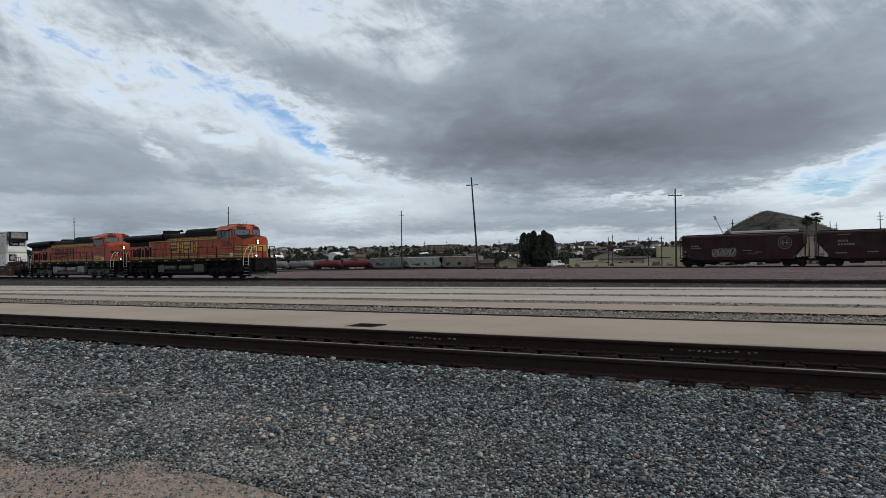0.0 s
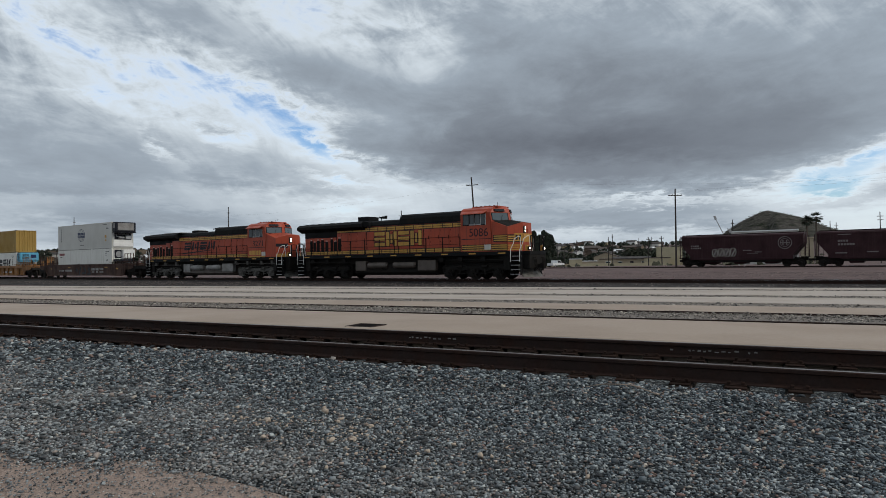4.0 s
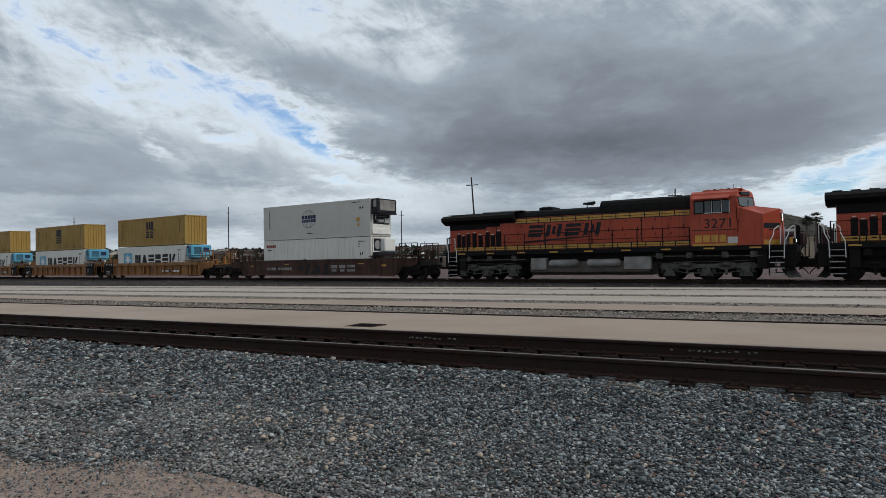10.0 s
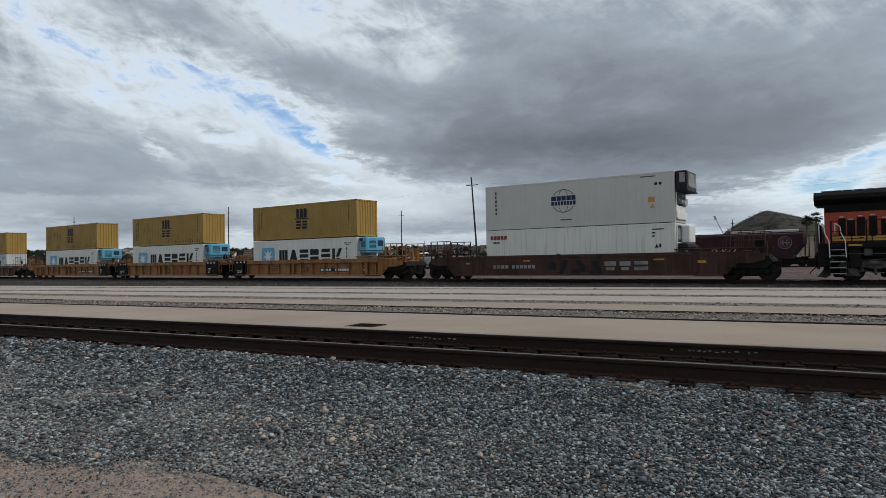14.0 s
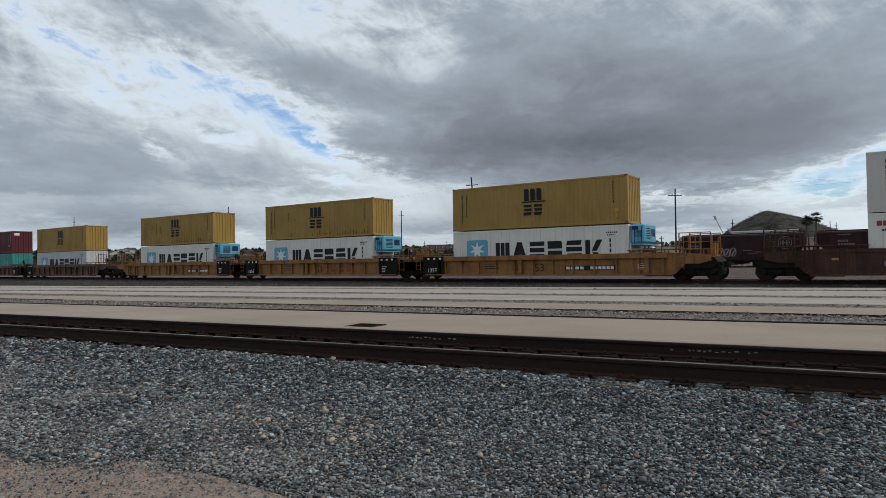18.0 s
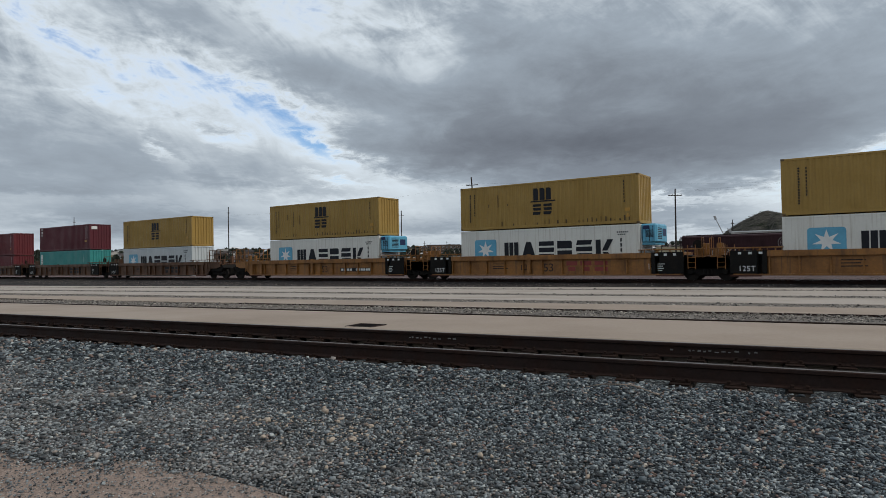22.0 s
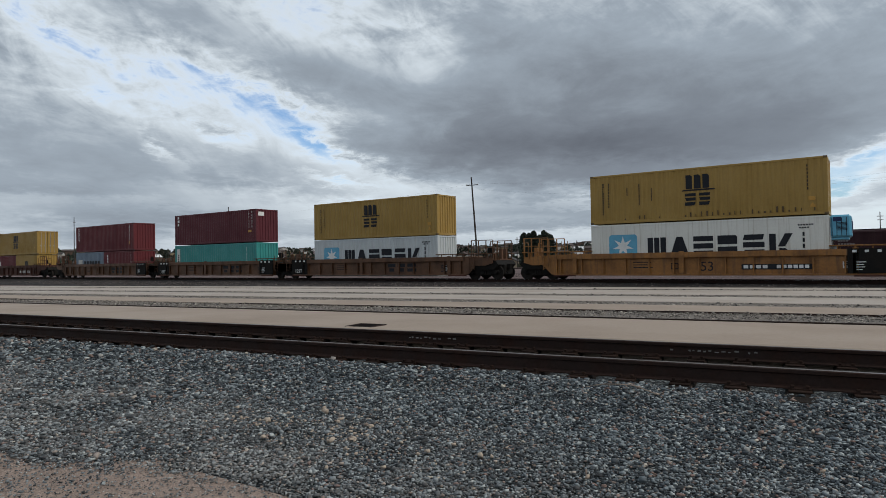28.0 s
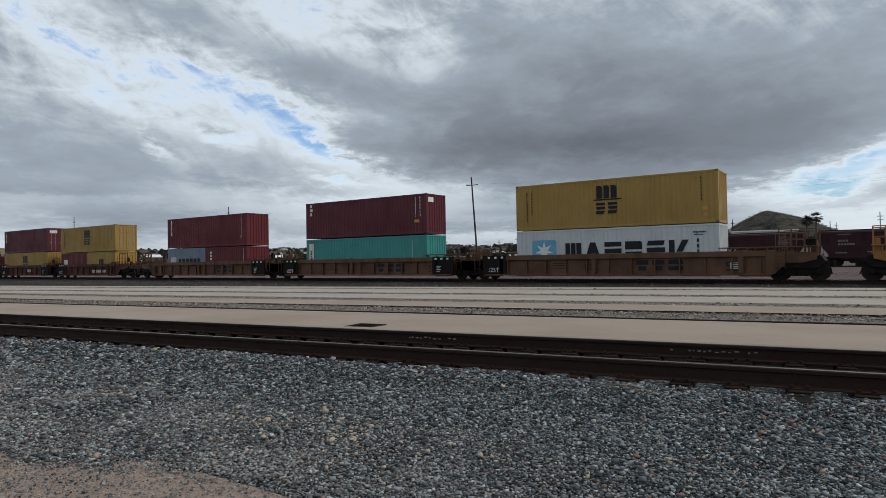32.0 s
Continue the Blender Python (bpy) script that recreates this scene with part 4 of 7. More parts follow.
def white_marks(c, h):
    """Blue rounded panel with a white star, and a row of black blocks."""
    a, b, z0, z1 = -5.0, -3.35, .95, 2.28
    r = .16
    pts = []
    for cx, cz, t0 in ((b - r, z1 - r, 0), (a + r, z1 - r, 90), (a + r, z0 + r, 180), (b - r, z0 + r, 270)):
        for i in range(5):
            t = radians(t0 + i * 22.5)
            pts.append((cx + r * cos(t), cz + r * sin(t)))
    decal(c, "blue_panel", "skyblue", [tuple(pts)], label="light blue rounded panel")
    st = []
    cx, cz = (a + b) / 2, (z0 + z1) / 2 - .02
    for i in range(14):
        t = pi / 2 + i * pi / 7
        rr = .60 if i % 2 == 0 else .235
        st.append((cx + rr * cos(t) * 1.05, cz + rr * sin(t)))
    decal(c, "star", "whitepaint", [tuple(st)], y=NEAR_SIDE - .006, label="white seven-pointed star")
    z0, z1 = .98, 2.05
    x, p = -2.75, []
    w, gap = 1.02, .22
    # six plain figures: uprights, a wedge, stacked bars, a slit block, stepped bars, a leaning bar
    def fig(i, *pts):
        o = x + i * (w + gap)
        return tuple((o + a * w, z0 + b * (z1 - z0)) for a, b in pts)
    for i, q in ((0, (0, .30)), (0, (.36, .64)), (0, (.70, 1.0))):
        p.append(fig(i, (q[0], 0), (q[1], 0), (q[1], 1), (q[0], 1)))
    p.append(fig(1, (0, 0), (1.0, 0), (.66, 1), (.34, 1)))
    p += [fig(2, (0, k), (1, k), (1, k + .26), (0, k + .26)) for k in (0, .37, .74)]
    p += [fig(3, (0, .56), (.95, .56), (.95, .92), (.87, 1), (0, 1)), fig(3, (0, 0), (.95, 0), (.95, .44), (0, .44))]
    p += [fig(4, (.0, .74), (.92, .74), (1, 1), (.08, 1)), fig(4, (.0, .37), (1, .37), (1, .63), (0, .63)), fig(4, (0, 0), (.92, 0), (1, .26), (.08, .26))]
    p += [fig(5, (0, 0), (.30, 0), (.30, 1), (0, 1)), fig(5, (.38, .38), (.70, .38), (1.05, 1), (.70, 1)), fig(5, (.62, 0), (1.05, 0), (.72, .30), (.40, .30))]
    decal(c, "block_row", "ink", p, label="row of black plain blocks")
    decal(c, "stencil_marks", "ink", [(4.75 + .12 * i, 4.83 + .12 * i, h - .48, h - .40) for i in range(6)] + [(4.8 + .12 * i, 4.88 + .12 * i, h - .62, h - .55) for i in range(4)] + code_bars(4.95, .9, h - .8, .1, 5, 4), y=NEAR_SIDE)


def words(text, size, mat, parent, x, y, z, name="lettering", label="", wide=1.0):
    """Painted characters on a side that faces -y."""
    cu = bpy.data.curves.new(name, 'FONT')
    cu.body, cu.size, cu.extrude = text, size, 0.002
    cu.align_x, cu.align_y = 'CENTER', 'CENTER'
    ob = bpy.data.objects.new(name, cu)
    scene.collection.objects.link(ob)
    me = bpy.data.meshes.new_from_object(ob.evaluated_get(bpy.context.evaluated_depsgraph_get()))
    bpy.data.objects.remove(ob)
    me.name = name
    me.transform(Matrix.Diagonal((wide, 1, 1, 1)))
    me.materials.clear()
    me.materials.append(M[mat])
    return part(name, me, None, parent, label, at=pose(x, y, z, 90, 0, 0))


def wheelset(parent, x, r, mat="steel", rolling=True):
    g = Geo()
    for y in (-.75, .75):
        s = 1 if y > 0 else -1
        g.cyl((0, y - s * .02, 0), (0, y + s * .10, 0), r, n=28)
        g.cyl((0, y - s * .05, 0), (0, y - s * .02, 0), r + .026, n=28)
        g.cyl((0, y + s * .10, 0), (0, y + s * .16, 0), r * .42, r * .3, n=16)
        for i in range(5):
            a = 2 * pi * i / 5
            g.cyl((cos(a) * r * .66, y + s * .10, sin(a) * r * .66), (cos(a) * r * .66, y + s * .108, sin(a) * r * .66), r * .10, n=8)
    g.cyl((0, -.98, 0), (0, .98, 0), .085, n=12)
    ob = part("wheelset", g, mat, parent, at=pose(x, 0, r))
    if rolling:
        WHEELS.append((ob, x, r))
    return ob


def car_truck(parent, x, rolling=True):
    """A three-piece freight truck with roller bearings and springs."""
    t = part("truck", Geo().box(-.22, .22, -1.0, 1.0, .42, .70, .03), "under", parent, "black cast freight truck", at=pose(x, 0, 0))
    for s in (-1, 1):
        g = Geo()
        y0, y1 = s * .93, s * 1.07
        g.prism([(-1.12, .56), (-.85, .66), (-.38, .82), (.38, .82), (.85, .66), (1.12, .56), (1.12, .44), (.80, .44), (.34, .28), (-.34, .28), (-.80, .44), (-1.12, .44)], 1, min(y0, y1), max(y0, y1))
        part("side_frame", g, "under", t)
        g = Geo()
        for k in (-.16, 0, .16):
            g.cyl((k, s * 1.09, .33), (k, s * 1.09, .58), .065, n=10)
        part("springs", g, "under", t)
        g = Geo()
        for ax in (-.89, .89):
            g.cyl((ax, s * 1.0, .48), (ax, s * 1.17, .48), .13, n=14)
            g.box(ax - .15, ax + .15, s * .92, s * 1.09, .38, .60, .02)
        part("bearing_caps", g, "under", t)
    for ax in (-.89, .89):
        wheelset(t, ax, .457, rolling=rolling)
    part("brake_beam", Geo().box(-.45, .45, -.62, .62, .22, .62, .04), "under", t)
    return t


def coupler(parent, x, s, z=.86, mat="under"):
    g = Geo()
    g.box(x, x - s * .9, -.10, .10, z - .10, z + .10, .02)
    g.prism([(x - s * .06, -.2), (x + s * .20, -.17), (x + s * .30, -.04), (x + s * .22, .02), (x + s * .12, -.02), (x + s * .10, .12), (x + s * .2, .2), (x, .22), (x - s * .1, .12)], 2, z - .16, z + .16)
    part("coupler", g, mat, parent)
    g = Geo()
    pts = [(x - s * .35, -.32, z + .02), (x - s * .1, -.34, z - .25), (x + s * .08, -.3, z - .42), (x + s * .14, -.27, z - .55)]
    part("air_hose", g.path(pts, .028), "black", parent)


def well_unit(kind, half, pitch, paint, label, front, rear, front_truck=True, rear_truck=False, number="53", group="well cars"):
    """A well car platform: half: half length of the sunken well; pitch: distance between the truck centres; front, rear: 'joint' or 'coupler'."""
    w = thing("well_car", label, "well car", group)
    step = half - 2.25 if half > 7 else half - 1.0
    top, bot, hw = 1.56, .27, 1.42
    for s in (-1, 1):
        g = Geo()
        sunk = .03 if kind == "brown" else .17
        ya, yb = s * (hw - sunk), s * (hw - sunk - .04)
        g.box(-half, half, ya, yb, bot + .06, top - .06)
        side = part("side_sill", g, paint, w)
        g = Geo()
        g.box(-half, half, s * hw, s * (hw - .20), top - (.20 if kind == "brown" else .31), top, .015)
        g.box(-half - .1, half + .1, s * hw, s * (hw - .22), bot, bot + .09, .012)
        part("flange", g, paint, side)
        n = max(8, round(half * 2 / 1.28))
        rib = Geo().box(-.035, .035, s * (hw - .03), s * (hw - .18), bot + .09, top - .30, .008).mesh("rib", paint)
        for i in range(0 if kind == "brown" else n):
            part("rib", rib, None, side, at=pose(-half + .25 + (2 * half - .5) * i / (n - 1), 0, 0))
        # raised guide brackets and lugs on the sill
        br = Geo().box(-.13, .13, s * (hw + .012), s * (hw - .10), bot + .12, top + .05, .012).mesh("guide_bracket", paint)
        for x in (-half * .86, -.9, half * .86):
            part("guide_bracket", br, None, side, at=pose(x, 0, 0))
        g = Geo()
        for x in (-half + .5, half - .5):
            g.box(x - .75, x + .75, s * (hw + .02), s * (hw - .05), bot - .05, bot + .05, .01)
        part("wear_plate", g, "ttxred", side)
    # floor members of the well
    g = Geo()
    for i in range(5):
        x = -half + .5 + (2 * half - 1) * i / 4
        g.box(x - .2, x + .2, -hw + .1, hw - .1, bot + .0, bot + .06, .01)
    part("well_floor", g, "under", w)
    # both ends: bulkhead, deck over the truck, black bolster box and platform
    for e, joint in ((1, front), (-1, rear)):
        tx = pitch / 2 * e
        reach = abs(tx) - half
        end_x = tx if joint == 'joint' else tx + e * .95
        g = Geo()
        g.box(half * e, half * e + e * .12, -hw + .05, hw - .05, bot + .05, top, .015)
        part("bulkhead", g, paint, w)
        g = Geo()
        a, b = step * e, end_x - e * (.12 if joint == 'joint' else .0)
        for s in (-1, 1):
            g.box(a, b, s * (hw + .03), s * (hw - .35), 1.70, 1.755, .01)
        g.box(half * e, b, -.55, .55, 1.28, 1.36, .01)
        part("end_deck", g, paint, w)
        for s in (-1, 1):
            for k in range(5):
                x = a + (b - a) * (k + .5) / 5
                part("deck_post", Geo().box(x - .03, x + .03, s * (hw - .02), s * (hw - .08), top - .1 if abs(x) < half else 1.3, 1.70, .004), paint, w)
        g = Geo()
        lo = [(half * e, .27), (half * e + e * .55, .34), (half * e + e * max(.75, reach * .42), .98), (b, .98), (b, 1.28), (half * e, 1.42)]
        g.prism(lo, 1, -.95, .95)
        g.box(tx - .42, tx + .42, -1.22, 1.22, .80, 1.22, .03)
        g.box(tx - 1.3, tx + 1.3, -.6, .6, .30, 1.0, .05)
        g.prism([(tx - 1.2, .98), (tx - .9, .66), (tx + .9, .66), (tx + 1.2, .98), (tx + 1.0, 1.26), (tx - 1.0, 1.26)], 1, -1.25, 1.25)
        part("bolster_box", g, "under", w, "black bolster box over the truck")
        if kind != "brown" and joint == "joint":
            g = Geo()
            x0 = (half - 1.5) * e
            g.box(x0, x0 + e * 1.75, -hw - .012, -hw + .05, .37, 1.58, .01)
            bp = part("black_panel", g, "under", w)
            if e < 0:
                words("125T", .40, "whitepaint", bp, x0 + e * .95, -hw - .016, .62, label="white painted capacity mark")
            else:
                decal(bp, "stencil_marks", "whitepaint", [(x0 + .35, x0 + .65, .78, .82), (x0 + .35, x0 + .75, .90, .94), (x0 + .35, x0 + .7, .66, .70), (x0 + .35, x0 + .6, .54, .58)], y=-hw - .016)
            decal(bp, "stencil_marks", "whitepaint", [(x0 + e * .2, x0 + e * .38, 1.38, 1.50), (x0 + e * .7, x0 + e * .86, 1.38, 1.50), (x0 + e * 1.2, x0 + e * 1.36, 1.38, 1.50)], y=-hw - .016)
        if joint == 'coupler':
            for s in (-1, 1):
                g = Geo()
                x0 = half * e
                g.prism([(x0, bot), (x0 + e * .4, bot + .08), (x0 + e * .95, .92), (end_x - e * .7, .92), (end_x - e * .1, 1.08), (end_x - e * .1, 1.42), (x0, 1.56)], 1, *sorted((s * (hw - .10), s * (hw - .06))))
                part("end_sill", g, paint, w)
        # ladder and grab irons
        lx = tx - e * .75
        for s in (-1, 1):
            g = Geo()
            for d in (-.2, .2):
                g.cyl((lx + d, s * (hw + .0), .62), (lx + d, s * (hw + .0), 2.45 if joint != 'joint' else 1.95), .022, n=6)
            for k in range(5):
                g.cyl((lx - .2, s * (hw + .0), .72 + k * .26), (lx + .2, s * (hw + .0), .72 + k * .26), .014, n=6)
            part("ladder", g, paint, w)
        g = Geo()
        for s in (-1, 1):
            x = b - e * .12
            g.path([(x, s * 1.25, 1.3), (x, s * 1.25, 2.35), (x, s * .75, 2.35), (x, s * .75, 1.3)], .02)
        g.box(b - e * .05, b - e * .65, -1.2, 1.2, 1.26, 1.31, .008)
        for k in (-.8, .1, .7):
            g.box(b - e * .4, b - e * .15, k - .1, k + .1, 1.3, 1.75 + .3 * (k > 0), .015)
        part("end_platform", g, paint, w)
        if e > 0:
            g = Geo().cyl((b - .35, -1.08, 1.95), (b - .35, -1.14, 1.95), .27, n=18)
            g.cyl((b - .35, -1.14, 1.95), (b - .35, -1.0, 1.95), .05, n=8)
            part("brake_wheel", g, "under", w)
        if joint == 'coupler':
            for s in (-1, 1):
                rl = part("end_railing", Geo().path([(b - e * .10, s * 1.30, 2.62), (b - e * 1.75, s * 1.30, 2.62)], .026).path([(b - e * .10, s * 1.30, 2.12), (b - e * 1.75, s * 1.30, 2.12)], .02), paint, w)
                for k in (.10, .62, 1.2, 1.75):
                    part("post", Geo().box(b - e * k - .03, b - e * k + .03, s * 1.27, s * 1.33, 1.3, 2.62, .006), paint, rl)
            coupler(w, end_x + e * .35, e)
    if front_truck:
        car_truck(w, pitch / 2)
    if rear_truck:
        car_truck(w, -pitch / 2)
    if kind == "yellow" or kind == "tan":
        words(number, .72, "ink", w, .40 if kind == "yellow" else half - 1.6, -hw + .166, .74, label="dark painted well length number")
    return w


def row_of_bars(x, z, w, h, n, gap=.25):
    step = w / n
    return [(x + i * step, x + i * step + step * (1 - gap), z, z + h) for i in range(n)]


def clip_genset(c, length, height):
    """A light blue generator hung on the container's front end."""
    x, z = length / 2, height
    g = Geo().box(x + .02, x + .92, -1.12, 1.12, z - 1.12, z - .02, .09)
    gs = part("generator", g, "skyblue", c, "light blue clip-on generator unit")
    g = Geo()
    for i in range(7):
        g.box(x + .905, x + .935, -.85, -.05, z - .30 - i * .10, z - .25 - i * .10, .006)
        g.box(x + .3, x + .75, -1.135, -1.11, z - .42 - i * .06, z - .39 - i * .06, .004)
    part("louvre", g, "ink", gs)
    part("hatch", Geo().box(x + .91, x + .945, .15, .8, z - .72, z - .28, .02), "navy", gs)
    part("hatch", Geo().box(x + .16, x + .5, -1.14, -1.11, z - .34, z - .12, .01), "navy", gs)
    g = Geo()
    for k in range(4):
        g.box(x + .1 + k * .2, x + .13 + k * .2, -1.13, -1.11, z - 1.05, z - .15, .003)
    part("panel_seam", g, "ink", gs)
    g = Geo()
    g.box(x + .04, x + .8, -1.0, 1.0, z - 1.24, z - 1.12, .02)
    part("fuel_tray", g, "skyblue", gs)


def reefer_unit(c, length, height, dark=True):
    """Cooling machinery recessed in the front end of a refrigerated container."""
    x, w = length / 2, CON_W / 2
    g = Geo()
    g.box(x - .012, x + .01, -w + .18, w - .18, height * .08, height - .15, .01)
    m = part("machinery_panel", g, "ink" if dark else "whitepaint", c, "dark cooling machinery at the front end")
    g = Geo()
    g.box(x + .008, x + .06, -w + .16, w - .16, .16, .95, .02)
    for y in (-w + .16, w - .26):
        g.box(x + .008, x + .07, y, y + .10, .95, height - .15, .01)
    g.box(x + .008, x + .07, -w + .26, w - .26, height * .58, height * .62, .01)
    part("panel_frame", g, "whitepaint", m)
    g = Geo()
    for y in (-.45, .45):
        g.cyl((x + .01, y, height * .78), (x + .05, y, height * .78), .34, n=20)
        for i in range(6):
            a = pi * i / 6
            g.box(x + .05, x + .062, y - .33 * abs(cos(a)) - .008, y + .33 * abs(cos(a)) + .008, height * .78 + .33 * sin(a) - .64 * (i % 2) * sin(a) - .006, height * .78 + .33 * sin(a) - .64 * (i % 2) * sin(a) + .006)
    part("fan_grille", g, "silver", m)
    g = Geo()
    g.cyl((x + .09, -.5, 1.2), (x + .09, .1, 1.2), .13, n=14)
    g.box(x + .03, x + .22, .25, .85, 1.02, 1.42, .03)
    g.path([(x + .1, -.5, 1.3), (x + .1, -.75, 1.3), (x + .1, -.75, 1.55), (x + .1, .6, 1.55)], .03)
    part("compressor", g, "silver", m)


def stack_loads():
    """The containers, from the locomotives back: (centre, lower, upper)."""
    W40 = 12.192

    def put(c, centre, z):
        # the stand above the rail is part of the keyed path
        MOVERS.append((c, centre, z))
        return c

    lower = container(W40, 2.896, "reefer", "white refrigerated container with small red mark, lower tier", "containers", reefer=True)
    decal(lower, "red_mark", "red", row_of_bars(-5.75, 2.28, 1.25, .24, 5, .18))
    decal(lower, "stencil_marks", "ink", row_of_bars(-5.55, 2.02, .5, .10, 4) + row_of_bars(4.8, 2.52, .7, .07, 6) + [(4.8, 4.98, 2.32, 2.39), (4.8, 4.95, 2.14, 2.2)] + [(5.2, 5.3, 1.52, 1.72), ((4.95, 1.5), (5.15, 1.5), (5.05, 1.72))])
    reefer_unit(lower, W40, 2.896)
    g = Geo().box(W40 / 2 + .05, W40 / 2 + .55, -.2, 1.1, 1.75, 2.75, .06)
    part("white_casing", g, "whitepaint", lower, "white machinery casing")
    g = Geo().box(W40 / 2 + .05, W40 / 2 + .6, -1.1, 1.1, 1.45, 1.72, .05)
    part("tray", g, "ink", lower)
    put(lower, -101.18, .34)
    upper = container(W40, 2.896, "reefergrey", "pale grey refrigerated container with navy ring mark, stacked", "containers", reefer=True)
    ex, ez = -.55, 1.62
    decal(upper, "globe_mark", "navy", ring(ex, ez, .78, .72, .035) + ring(ex, ez, .36, .72, .03) + [(ex - .80, ex + .80, ez - .30, ez + .34)], label="navy ring mark with plain bars")
    decal(upper, "globe_bars", "reefergrey", [(ex - .85, ex + .85, ez - .015, ez + .02), (ex - .85, ex + .85, ez - .33, ez - .27), (ex - .85, ex + .85, ez + .31, ez + .37)] + [(ex - .80 + .325 * i, ex - .765 + .325 * i, ez, ez + .34) for i in range(1, 5)] + [(ex - .80 + .2 * i, ex - .775 + .2 * i, ez - .3, ez) for i in range(1, 8)], y=NEAR_SIDE - .006)
    decal(upper, "stencil_marks", "ink", code_bars(-5.35, .9, 2.5, .12, 7, 6) + row_of_bars(-.75, .42, .75, .07, 6) + row_of_bars(4.2, 2.64, .9, .06, 7) + [(5.0, 5.15, 2.15, 2.3), (5.25, 5.4, 2.15, 2.3)])
    decal(upper, "warning_sign", "yellow", [(4.62, 5.0, 1.20, 1.48), ((4.7, .84), (5.02, .84), (4.86, 1.12))])
    reefer_unit(upper, W40, 2.896)
    gx = W40 / 2
    g = Geo().box(gx + .02, gx + .66, -1.15, 1.15, 1.78, 2.86, .05)
    gs = part("generator", g, "ink", upper, "dark clip-on generator with a silver end panel")
    g = Geo().box(gx + .65, gx + .70, -.9, .9, 1.95, 2.75, .04)
    g.box(gx + .25, gx + .55, -1.17, -1.14, 2.2, 2.75, .02)
    part("end_panel", g, "tankgrey", gs)
    g = Geo().box(gx - .0, gx + .71, -1.18, 1.18, 1.70, 1.79, .03)
    part("tray", g, "ink", gs)
    g = Geo().box(gx + .03, gx + .12, -1.1, 1.1, .18, .6, .02)
    part("white_casing", g, "whitepaint", upper)
    put(upper, -101.18, 3.25)

    for i, cx in enumerate((-124.88, -144.31, -163.82)):
        lo = container(W40, 2.896, "reefer", "white refrigerated container with blue star panel and black blocks", "containers", reefer=True)
        white_marks(lo, 2.896)
        reefer_unit(lo, W40, 2.896, dark=False)
        clip_genset(lo, W40, 2.896)
        put(lo, cx, .36)
        up = container(W40, 2.896, "msc", "mustard yellow corrugated container with a black emblem, stacked on top", "containers")
        mustard_marks(up, 2.896, 0.0, (0, 5, 9)[i])
        put(up, cx, 3.30)
    lo = container(W40, 2.896, "bluewhite", "pale grey corrugated container with blue star panel and blocks", "containers")
    white_marks(lo, 2.896)
    put(lo, -187.26, .20)
    up = container(W40, 2.896, "msc", "mustard yellow corrugated container with a black emblem, stacked on top", "containers")
    mustard_marks(up, 2.896, -.1)
    put(up, -187.26, 3.12)
    lo = container(W40, 2.896, "teal", "teal corrugated container with a white panel, in a well car", "containers")
    decal(lo, "white_panel", "reefer", [(-5.75, -5.25, .9, 2.55)])
    decal(lo, "stencil_marks", "ink", code_bars(-5.62, 1.0, 2.0, .24, 9, 5), y=NEAR_SIDE - .006)
    decal(lo, "white_marks", "whitepaint", code_bars(4.75, 1.0, 2.5, .05, 11, 12))
    put(lo, -206.6, .28)
    up = container(W40, 2.896, "tex", "dark maroon corrugated container with small white marks, stacked on top", "containers")
    decal(up, "white_marks", "whitepaint", code_bars(-5.6, 1.75, 2.75, .28, 8, 3) + code_bars(5.1, 1.2, 2.7, .05, 11, 12) + code_bars(5.5, 1.2, 2.7, .07, 12, 6))
    decal(up, "label_plate", "yellow", [(5.0, 5.45, .85, 1.05)])
    g = Geo().box(W40 / 2 - .004, W40 / 2 + .006, -1.0, -.35, 2.3, 2.65)
    part("white_marks", g, "whitepaint", up)
    put(up, -206.6, 3.24)
    for k, (dx, paint, lab) in enumerate(((-3.05, "bluegrey", "blue-grey twenty-foot container with dark marks, in a well car"), (3.05, "crimson", "crimson twenty-foot container, in a well car"))):
        lo = container(6.058, 2.591, paint, lab, "containers")
        if k == 0:
            decal(lo, "block_row", "ink", row_of_bars(-1.2, 1.05, 3.6, .55, 6, .3))
            decal(lo, "pale_panel", "reefergrey", [(-2.5, -1.6, 1.1, 1.75)])
        else:
            decal(lo, "white_marks", "whitepaint", code_bars(-2.3, 1.3, 2.2, .3, 3, 3) + code_bars(2.5, 1.2, 2.4, .05, 11, 8))
        put(lo, -226.28 + dx, .30)
    up = container(W40, 2.896, "crimson", "dark crimson corrugated container with white marks, stacked on top", "containers")
    decal(up, "white_marks", "whitepaint", code_bars(-5.5, 1.2, 2.7, .22, 8, 7) + code_bars(5.3, 1.0, 2.7, .06, 11, 12))
    decal(up, "label_plate", "yellow", [(5.2, 5.4, .7, .95)])
    put(up, -226.28, 2.95)
    for k, (dx, paint, lab) in enumerate(((-3.05, "crimson", "red twenty-foot container with white marks, in a well car"), (3.05, "msc", "mustard twenty-foot container with a black emblem, in a well car"))):
        lo = container(6.058, 2.591, paint, lab, "containers")
        if k == 0:
            decal(lo, "white_marks", "whitepaint", [(-2.4, -2.0, 1.1, 1.8), (-1.9, -1.5, 1.1, 1.8)])
        else:
            decal(lo, "emblem", "ink", row_of_bars(-.4, 1.2, 1.0, .6, 3, .3) + [(-.5, .7, .95, 1.1)])
        put(lo, -248.3 + dx, .30)
    up = container(W40, 2.896, "msc", "mustard yellow container with closed doors forward, stacked on top", "containers", doors=True)
    mustard_marks(up, 2.896)
    put(up, -248.3, 2.95)
    lo = container(W40, 2.896, "msc", "mustard yellow corrugated container, in a well car", "containers")
    mustard_marks(lo, 2.896)
